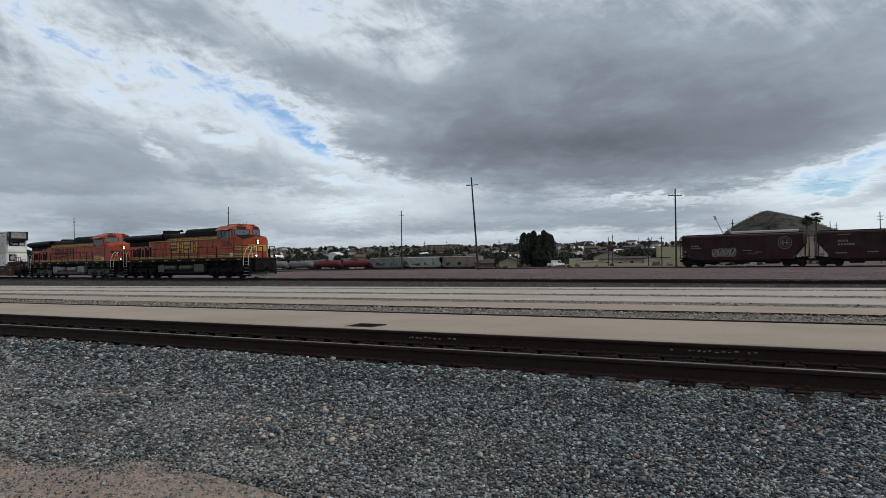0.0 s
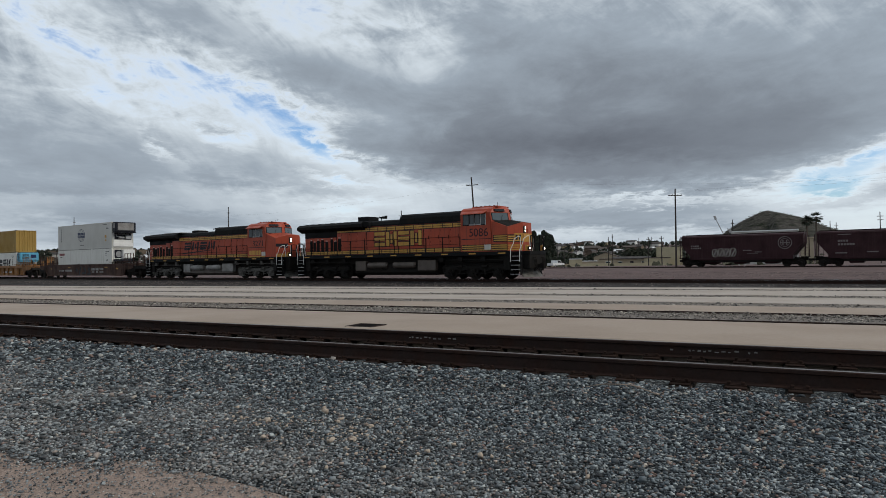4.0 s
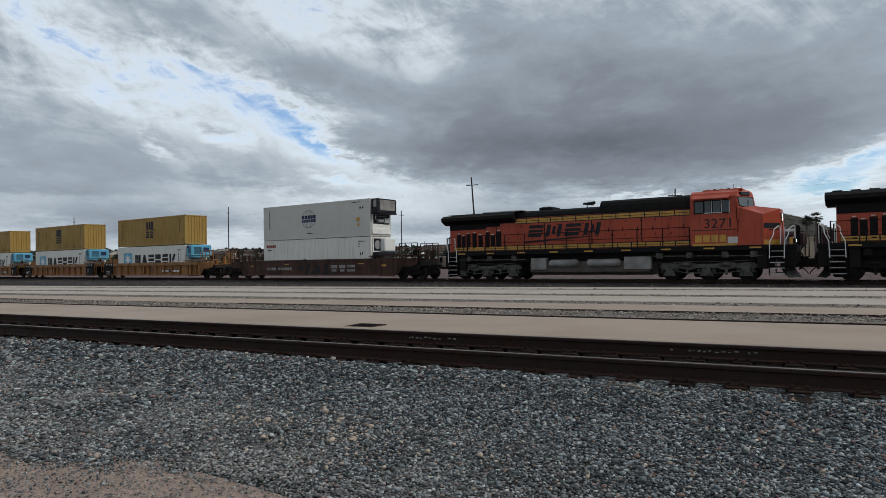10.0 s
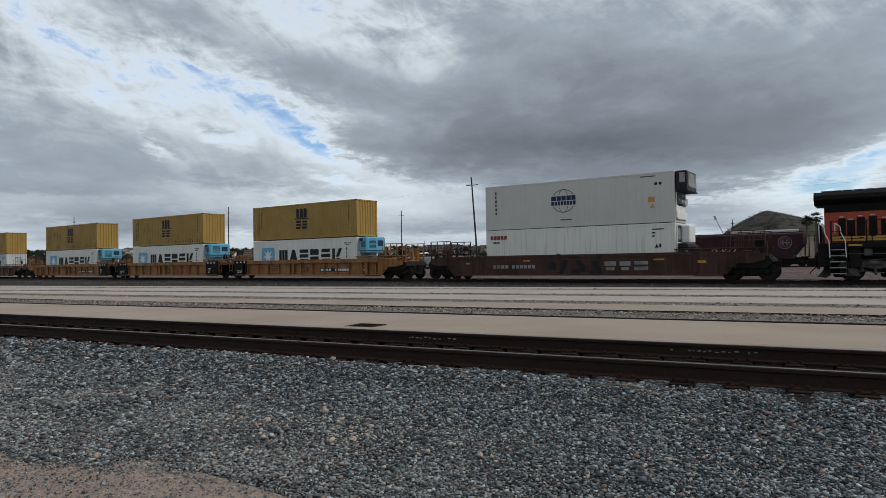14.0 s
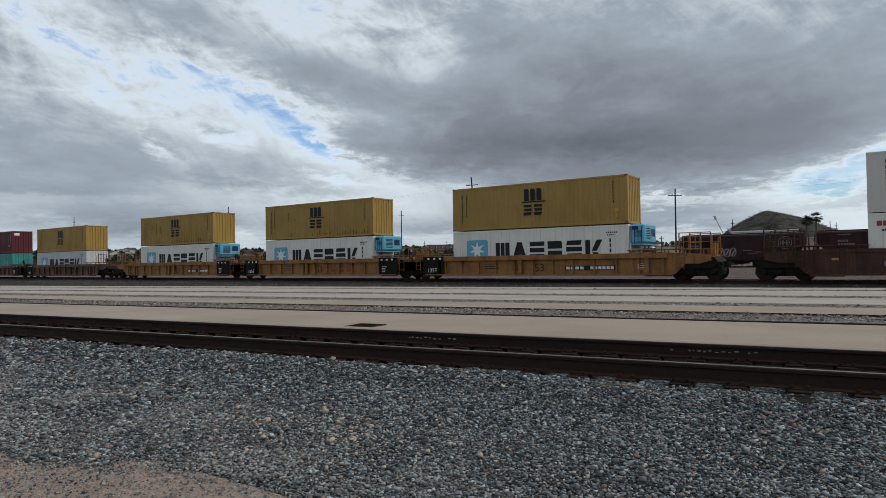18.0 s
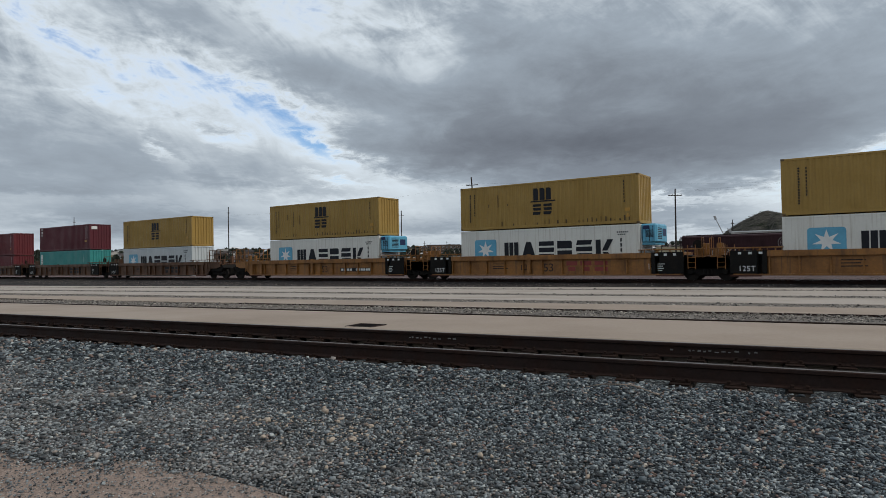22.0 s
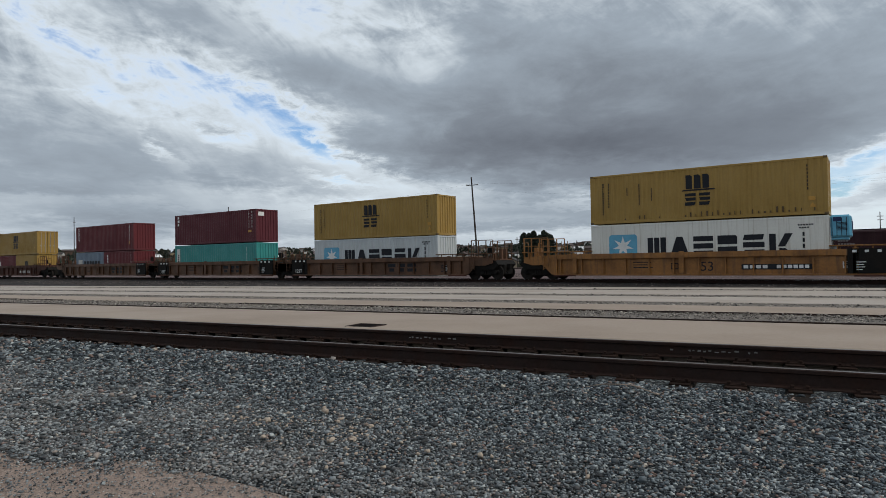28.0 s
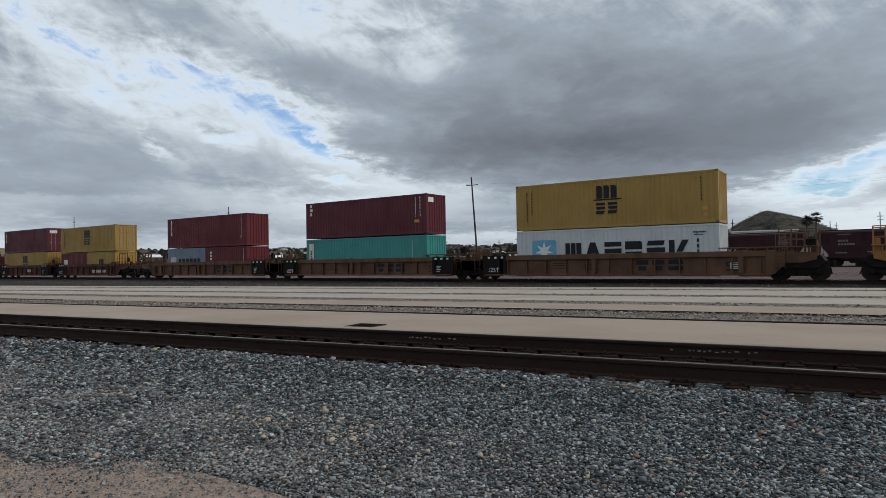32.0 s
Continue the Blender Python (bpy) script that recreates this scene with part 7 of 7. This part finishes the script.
def poles():
    pole(31.15, 110, 16.25, -3.3, 1.05, .19, "leaning dark wooden utility pole with a crossarm", 34)
    pole(13.95, 111, 12.95, 0.4, 1.15, .17, "wooden utility pole with a crossarm", 34)
    pole(38.1, 190, 18.2, 0.2, .8, .2, turn=38)
    pole(53.2, 210, 21.5, 0, .5, .2, turn=50)
    pole(64.8, 290, 24.0, 0, .5, .2, turn=60)
    pole(2.6, 230, 14.2, 0, 0, .17)
    pole(2.2, 235, 14.0, 0, .5, .15, arms=2)
    pole(-.6, 190, 13.2, 0, .7, .15, arms=2)
    pole(19.55, 170, 7.8, 0, 0, .15)
    pole(19.2, 172, 8.6, 0, .3, .13)
    rnd = random.Random(21)
    for b, d, h in ((29.2, 240, 11.5), (31.0, 300, 11), (12.0, 300, 12), (24.0, 330, 11), (26.8, 280, 9), (36.0, 330, 14), (35.5, 380, 13), (40.6, 350, 12.5), (42.3, 330, 10), (43.6, 380, 13), (45.0, 300, 10), (46.5, 340, 12), (47.6, 290, 9), (34.0, 420, 14), (22.3, 400, 13), (17.0, 420, 13), (55, 380, 12), (58, 330, 11), (61, 400, 13), (66, 360, 12), (38.9, 420, 14), (41.2, 300, 8.5), (16.2, 160, 7), (9.5, 160, 10.5), (15.1, 165, 7.5), (23.4, 230, 9), (27.6, 172, 8.5), (20.6, 320, 13), (18.4, 330, 12), (13.6, 300, 13), (15.9, 340, 14), (28.0, 300, 12), (30.0, 280, 11), (32.6, 250, 10)):
        pole(b, d, h, rnd.uniform(-.6, .6), .6, .15, turn=rnd.uniform(0, 90))
    tops = [(bearing(31.15, 110)), (bearing(13.95, 111))]
    a = Vector(tops[0]) + Vector((-.6, 0, 15.2))
    b = Vector(tops[1]) + Vector((0, 0, 12.6))
    wire(a, Vector(bearing(-6, 150, 15.5)), .9)
    wire(a + Vector((0, 0, -1.0)), b, .7)
    wire(b, Vector(bearing(-10, 120, 15.0)), .7)
    wire(b + Vector((.6, 0, -.1)), Vector(bearing(-10, 118, 13.0)), .6)
    wire(a, Vector(bearing(53.2, 210)) + Vector((0, 0, 19)), 1.4)
    # two pale leaning masts with a flat head behind the hopper cars
    for bq, lean, hh in ((10.5, -24, 5.2), (9.95, -20, 2.7)):
        x, y, z = bearing(bq - .55, 116, -.5)
        m = thing("leaning_mast", "pale leaning mast with a small flat head behind the hopper cars", "mast", at=pose(x, y, z + 4.2, 0, 0, 20) @ pose(0, 0, 0, 0, lean, 0))
        part("shaft", Geo().cyl((0, 0, -4.9), (0, 0, hh - 1.2), .10, .06, n=8), "silver", m)
        part("head", Geo().box(-.2, .2, -.05, .05, hh - 1.2, hh - .5, .05), "silver", m)


poles()


def house(b, dist, w, d, h, wall, roof, gable=True, label="small stucco house with a pitched roof", turn=None, z=None, roof_h=None, windows=True, category="house", group="houses"):
    x, y, z0 = bearing(b, dist, z)
    t = thing("house" if category == "house" else category.replace(" ", "_"), label, category, group, at=pose(x, y, z0 - .3, 0, 0, b if turn is None else turn))
    # four thick walls
    wt = .2
    for q in ((-w / 2, w / 2, -d / 2, -d / 2 + wt), (-w / 2, w / 2, d / 2 - wt, d / 2), (-w / 2, -w / 2 + wt, -d / 2 + wt, d / 2 - wt), (w / 2 - wt, w / 2, -d / 2 + wt, d / 2 - wt)):
        part("wall", Geo().box(*q, 0, h), wall, t)
    g = Geo()
    if gable:
        rh = roof_h or d * .22
        o = .4
        g.prism([(-d / 2 - o, h - .08), (0, h + rh), (d / 2 + o, h - .08), (d / 2 + o, h + .08), (0, h + rh + .18), (-d / 2 - o, h + .08)], 0, -w / 2 - o, w / 2 + o)
        part("roof", g, roof, t)
        for s in (-1, 1):
            gg = Geo().prism([(-d / 2, h), (d / 2, h), (0, h + rh)], 0, s * (w / 2 - wt), s * w / 2)
            part("gable", gg, wall, t)
    else:
        g.box(-w / 2 - .12, w / 2 + .12, -d / 2 - .12, d / 2 + .12, h - .02, h + .22, .03)
        part("roof", g, roof, t)
    if windows:
        n = max(1, int(w / 3.4))
        for i in range(n):
            cx = -w / 2 + w * (i + .5) / n
            for fl in range(2 if h > 5 else 1):
                zc = 1.55 + fl * 2.8
                if i == n // 2 and fl == 0 and category == "house":
                    part("door", Geo().box(cx - .5, cx + .5, -d / 2 - .03, -d / 2 + .02, .1, 2.3, .02), "roof_dark", t)
                else:
                    wf = part("window", Geo().box(cx - .68, cx + .68, -d / 2 - .04, -d / 2 + .02, zc - .55, zc + .65, .02), "whitepaint", t)
                    part("pane", Geo().box(cx - .6, cx + .6, -d / 2 - .055, -d / 2 - .035, zc - .47, zc + .57), "glass", wf)
    return t


def town():
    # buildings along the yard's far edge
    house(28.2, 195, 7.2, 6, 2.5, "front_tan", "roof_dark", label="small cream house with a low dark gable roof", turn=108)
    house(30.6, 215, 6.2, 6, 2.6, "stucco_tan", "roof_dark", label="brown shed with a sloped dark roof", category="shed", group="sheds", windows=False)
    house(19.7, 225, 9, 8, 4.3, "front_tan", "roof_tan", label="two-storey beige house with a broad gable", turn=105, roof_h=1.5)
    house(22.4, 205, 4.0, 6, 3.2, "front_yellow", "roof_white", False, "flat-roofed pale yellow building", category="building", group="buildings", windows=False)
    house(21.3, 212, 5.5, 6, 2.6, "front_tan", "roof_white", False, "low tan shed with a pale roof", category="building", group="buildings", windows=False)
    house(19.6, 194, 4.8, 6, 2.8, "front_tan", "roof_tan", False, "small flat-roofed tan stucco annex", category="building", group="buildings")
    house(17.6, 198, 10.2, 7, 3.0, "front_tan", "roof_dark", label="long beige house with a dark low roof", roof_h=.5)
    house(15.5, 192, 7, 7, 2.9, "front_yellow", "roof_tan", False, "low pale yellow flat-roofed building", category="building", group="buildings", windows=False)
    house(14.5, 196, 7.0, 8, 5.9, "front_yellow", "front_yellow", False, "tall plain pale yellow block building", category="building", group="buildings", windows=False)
    house(7.15, 150, 12.3, 9, 7.2, "stucco_white", "roof_white", False, "long white warehouse with a pale roof", category="warehouse", group="buildings", windows=False, turn=6)
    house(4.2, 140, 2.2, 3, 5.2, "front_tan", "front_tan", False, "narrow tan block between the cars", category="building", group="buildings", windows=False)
    house(34.3, 600, 32, 14, 6.5, "stucco_brown", "roof_tan", False, "large brown building on the rise", category="building", group="buildings")
    house(36.4, 590, 14, 10, 4, "stucco_tan", "roof_tan", False, "flat tan building on the rise", category="building", group="buildings")
    # low wall in front of the yellow buildings
    g = Geo()
    a, b = Vector(bearing(25.3, 178)), Vector(bearing(15.2, 176))
    d = (b - a)
    m = pose(*((a + b) / 2), 0, 0, degrees_of(atan2(d.y, d.x)))
    g.box(-d.length / 2, d.length / 2, -.1, .1, -.3, 1.05, .02)
    solo("boundary_wall", g, "front_yellow", "low pale yellow boundary wall", "wall", at=m)
    rnd = random.Random(8)
    walls = ["stucco_tan", "stucco_yellow", "stucco_white", "stucco_brown", "stucco_white", "whitepaint"]
    roofs = ["roof_dark", "roof_tan", "roof_tan", "roof_dark", "roof_dark", "roof_tan", "roof_white"]
    for i in range(300):
        b_ = rnd.uniform(8, 71)
        d_ = 380 + 440 * rnd.random() ** .85
        if 14 < b_ < 24 and d_ < 420:
            continue
        house(b_, d_, rnd.uniform(5.5, 10.5), rnd.uniform(5, 8), rnd.choice((2.3, 2.6, 2.9, 4.4) if d_ > 420 else (2.3, 2.6, 2.9)), rnd.choice(walls), rnd.choice(roofs), rnd.random() < .65, "small house on the slope beyond the yard", turn=b_ + rnd.choice((-70, -20, 5, 20, 60)), windows=d_ < 400)


town()


def leaf_crown(name, shape, n, size, mat, seed):
    """A crown of small leaf sprays inside an uneven outline. shape(t) gives the radius at height t of 0 to 1, and the height."""
    rnd = random.Random(seed)
    g = Geo()
    prof, height, base = shape
    clumps = [(rnd.uniform(0, 2 * pi), rnd.random(), rnd.uniform(.6, 1.12)) for _ in range(16)]
    for i in range(n):
        t = rnd.random()
        a = rnd.uniform(0, 2 * pi)
        lump = 1.0
        for ca, ct, k in clumps:
            if abs(t - ct) < .16 and cos(a - ca) > .45:
                lump *= k
        r = prof(t) * lump * math.sqrt(rnd.uniform(.25, 1))
        c = Vector((r * cos(a), r * sin(a), base + t * height))
        s = size * rnd.uniform(.6, 1.4)
        u = Vector((rnd.gauss(0, 1), rnd.gauss(0, 1), rnd.gauss(0, .7))).normalized()
        v = u.orthogonal().normalized()
        w = u.cross(v)
        g.add([c - v * s, c + w * s * .45, c + v * s, c - w * s * .45 + u * s * .25], [(0, 1, 2), (0, 2, 3)])
    return g.mesh(name, mat, fix=False)


def trees():
    tall = leaf_crown("crown", (lambda t: 2.35 * (1 - t) ** .38 * min(1, .55 + t * 3), 9.4, .6), 2600, .30, "leaf_dark", 1)
    rounds = [leaf_crown("crown", (lambda t: 3.0 * math.sqrt(max(.02, 1 - (2 * t - .9) ** 2)), 4.6, 1.4), 480, .62, m, s) for m, s in (("leaf_olive", 2), ("leaf_dark", 3), ("leaf_olive", 4))]

    def tree(b, d, crown, height, label, k=1.0, z=None):
        x, y, z0 = bearing(b, d, z)
        t = thing("tree", label, "tree", "trees", at=pose(x, y, z0, 0, 0, (b * 97) % 360))
        g = Geo().cyl((0, 0, -.3), (0, 0, height * .55), .22 * k, .12 * k, n=8)
        for i in range(5):
            a = i * 2.4
            g.cyl((0, 0, height * (.25 + .06 * i)), (cos(a) * 1.1 * k, sin(a) * 1.1 * k, height * (.5 + .07 * i)), .09 * k, .03 * k, n=6)
        part("trunk", g, "bark", t)
        c = part("crown", crown, None, t)
        c.scale = (k, k, k)
        return t
    for b, d, k in ((26.95, 176, .98), (26.1, 178, 1.04), (25.2, 176, 1.03), (24.55, 179, .93), (26.5, 181, 1.0), (25.6, 174, .9), (24.9, 174, .95)):
        tree(b, d, tall, 8, "tall dark evergreen tree in a dense clump", k)
    rnd = random.Random(3)
    for b, d in ((18.0, 240), (17.2, 250), (16.5, 238), (13.0, 260), (12.4, 265), (22.0, 262), (21.2, 300), (23.0, 262), (19.0, 300), (15.6, 270), (15.0, 280), (14.0, 250), (29.5, 250), (30.4, 260), (31.2, 240), (28.9, 270), (32.5, 260), (17.6, 245), (45.4, 420), (43.8, 410), (43.2, 415), (36.8, 420), (33.6, 430), (35.2, 430), (22.6, 290), (23.5, 300), (20.8, 300), (46.8, 420), (30.5, 400), (1.2, 260)):
        tree(b, d, rounds[rnd.randrange(3)], 5.5, "leafy roadside tree with a rounded crown", rnd.uniform(.85, 1.25))
    for i in range(34):
        tree(rnd.uniform(11, 33), rnd.uniform(236, 330), rounds[1], 5.0, "dark leafy tree between the houses", rnd.uniform(.5, .95))
    far_v, far_f = [], []
    tiny = [leaf_crown("crown", (lambda t: 3.0 * math.sqrt(max(.02, 1 - (2 * t - .9) ** 2)), 4.6, .9), 90, 1.25, "leaf_dark", s) for s in (5, 6)]
    for i in range(1150):
        d = rnd.uniform(340, 800)
        if i >= 245:
            # the rest of the wooded slope as one mass
            me = tiny[rnd.randrange(2)]
            m = pose(*bearing(rnd.uniform(9, 71), d), 0, 0, rnd.uniform(0, 360)) @ Matrix.Scale(rnd.uniform(.4, .95), 4)
            o = len(far_v)
            far_v += [m @ q.co for q in me.vertices]
            far_f += [tuple(o + k for k in q.vertices) for q in me.polygons]
            continue
        tree(rnd.uniform(9, 71), d, rounds[rnd.randrange(3)], 5.0, "leafy tree among houses on the slope", rnd.uniform(.4, .95))
    g = Geo()
    g.v, g.f = [tuple(q) for q in far_v], far_f
    tagged(new("distant_trees", g.mesh("distant_trees", "leaf_dark", fix=False)), "dark leafy trees scattered over the far slope", "trees", kind="stuff")
    # two fan palms behind the hopper cars
    for b, d, hh in ((4.2, 172, 10.4), (3.55, 168, 10.9)):
        x, y, z0 = bearing(b, d)
        p = thing("palm_tree", "tall fan palm with a dark crown of fronds", "palm tree", "palms", at=pose(x, y, z0))
        part("trunk", Geo().cyl((0, 0, -.4), (.1, 0, hh), .24, .19, n=10), "bark", p)
        for i in range(34):
            g = Geo()
            a, up = rnd.uniform(0, 2 * pi), rnd.uniform(-1.1, 1.4)
            o = Vector((cos(a) * cos(up), sin(a) * cos(up), sin(up)))
            side = o.cross(Vector((0, 0, 1))).normalized()
            base_ = Vector((.1, 0, hh - .1))
            tip = base_ + o * .6
            for k in range(9):
                q = (k - 4) / 4
                dirv = (o * cos(q * 1.2) + side * sin(q * 1.2))
                end = tip + dirv * rnd.uniform(.85, 1.3) - Vector((0, 0, .05 + .08 * abs(q)))
                nrm = dirv.cross(Vector((0, 0, 1))).normalized() * .07
                g.add([tip - nrm * .4, tip + nrm * .4, tip + dirv * .5 + nrm, end, tip + dirv * .5 - nrm], [(0, 1, 2, 3, 4)])
            g.cyl(base_, tip, .02, n=4)
            part("frond", g, "leaf_dark", p)


trees()


def far_hill():
    cx, cy, _ = bearing(6.75, 1000)
    g = Geo()
    rows = []
    for i in range(90):
        row = []
        for j in range(60):
            x, y = (i - 45) * 4.6, (j - 30) * 8.0
            k = .48 if x > 0 else .72
            core = 54 - k * (sqrt(x * x + .35 * y * y + 400) - 20)
            z = 8 + max(0, core) + (4.0 * noise.noise((x * .02, y * .02, 1)) + 2.0 * noise.noise((x * .06, y * .06, 2))) * min(1, max(0, core) / 12)
            row.append((x, y, z if core > .8 else 8))
        rows.append(row)
    g.sheet(rows)
    ob = new("backdrop_hill", g.mesh("backdrop_hill", "hill"))
    ob.matrix_basis = pose(cx, cy, 0, 0, 0, 6.95)
    smooth(ob)
    tagged(ob, "rocky scrub-covered hill in the distance", "hill", kind="structure")
    # scrub bushes on its slopes, and over the slope behind the town
    rnd = random.Random(17)
    b = Geo()
    for k in range(12000):
        i, j = rnd.randrange(8, 82), rnd.randrange(2, 31)
        x, y, z = rows[i][j]
        if z < 14:
            continue
        s = rnd.uniform(.2, .6)
        q = ob.matrix_basis @ Vector((x + rnd.uniform(-4, 4), y + rnd.uniform(-4, 4), z + .1))
        for m in range(5):
            u = Vector((rnd.gauss(0, 1), rnd.gauss(0, 1), rnd.gauss(.3, .6))).normalized() * s
            v = u.orthogonal().normalized() * s * .7
            b.add([q - v, q + v, q + u + v * .4, q + u - v * .4], [(0, 1, 2, 3)])
    for k in range(5200):
        bb, d = rnd.uniform(2, 71), rnd.uniform(120, 800)
        if (d < 262 and rnd.random() < .85) or (bb > 30 and d < 370):
            continue
        q = Vector(bearing(bb, d))
        s = rnd.uniform(.4, 1.3)
        for m in range(5):
            u = Vector((rnd.gauss(0, 1), rnd.gauss(0, 1), rnd.gauss(.5, .5))).normalized() * s
            v = u.orthogonal().normalized() * s * .6
            b.add([q - v, q + v, q + u + v * .4, q + u - v * .4], [(0, 1, 2, 3)])
    o2 = new("scrub", b.mesh("scrub", "scrub", fix=False))
    tagged(o2, "low dusty desert scrub on the slopes", "scrub", kind="stuff")


far_hill()


def pickup():
    x, y, z = bearing(24.15, 168)
    c = thing("pickup_truck", "white pickup truck parked by the trees", "pickup truck", at=pose(x, y, z, 0, 0, 82))
    g = Geo().prism([(-2.7, .55), (2.6, .55), (2.7, .95), (2.55, 1.12), (1.3, 1.2), (.75, 1.85), (-.7, 1.88), (-.8, 1.2), (-2.7, 1.2)], 1, -.95, .95)
    part("body", g, "carwhite", c)
    for s in (-1, 1):
        g = Geo().prism([(-.6, 1.25), (1.15, 1.25), (.7, 1.78), (-.6, 1.8)], 1, s * .95, s * .97)
        part("side_window", g, "glass", c)
        for wx in (-1.75, 1.75):
            wh = part("wheel", Geo().cyl((wx, s * .8, .38), (wx, s * .98, .38), .38, n=18), "black", c)
            part("rim", Geo().cyl((wx, s * .97, .38), (wx, s * .99, .38), .2, n=12), "silver", wh)


pickup()


RAIL_MARKS = [(-4.75, -4.25), (-4.1, -4.0), (-1.06, -1.0), (-.85, -.33), (-.2, -.08)]


def small_things():
    # dark drain opening in the nearest apron, beside the far rail; a flat black slab stands for the pit's shade
    x, y = -6.88, 7.78
    t = thing("drain_opening", "dark rectangular drain pit in the concrete apron", "drain", at=pose(x, y, .30, 0, 0, 7.6))
    part("pit", Geo().box(-.22, .22, -.20, .20, -.05, .009, .004), "soot", t)
    g = Geo()
    g.box(-.26, .26, .20, .24, -.05, .016, .004)
    g.box(-.26, -.22, -.22, .20, -.05, .016, .004)
    g.box(.22, .26, -.22, .20, -.05, .016, .004)
    part("rim", g, "rail_side", t)
    # white painted marks on the inner side of the far rail
    track = bpy.data.objects["near_track"]
    rnd = random.Random(4)
    g = Geo()
    for a, b in RAIL_MARKS:
        x = a
        while x < b:
            w = rnd.uniform(.02, .05)
            z = RAIL_Z - .176 + rnd.uniform(.07, .09)
            g.box(x, x + w, .7525 - .0165, .7525 - .0105, z, z + rnd.uniform(.010, .020))
            x += w + rnd.uniform(.02, .05)
    part("paint_marks", g, "tankgrey", track)
    # pale bent wire lying on the ballast
    pts = [Vector(along(-1.55 + .05 * i, 6.08 - .012 * i + .02 * sin(i * .9), .11 + .06 * sin(pi * i / 14))) for i in range(15)]
    solo("bent_wire", Geo().path(pts, .006, 5), "concrete", "pale bent wire lying on the ballast", "wire")


small_things()
# ==== MOTION ====


def motions():
    times_ = [i * 1.0 for i in range(33)]
    for ob, x0, z in MOVERS:
        walk(ob, [(t, pose(x0 + travelled(t), TRACK_Y, z)) for t in times_])
    ticks = [i * .1 for i in range(321)]
    for ob, x, r in WHEELS:
        walk(ob, [(t, pose(x, 0, r, 0, degrees_of(travelled(t) / r), 0)) for t in ticks])


motions()
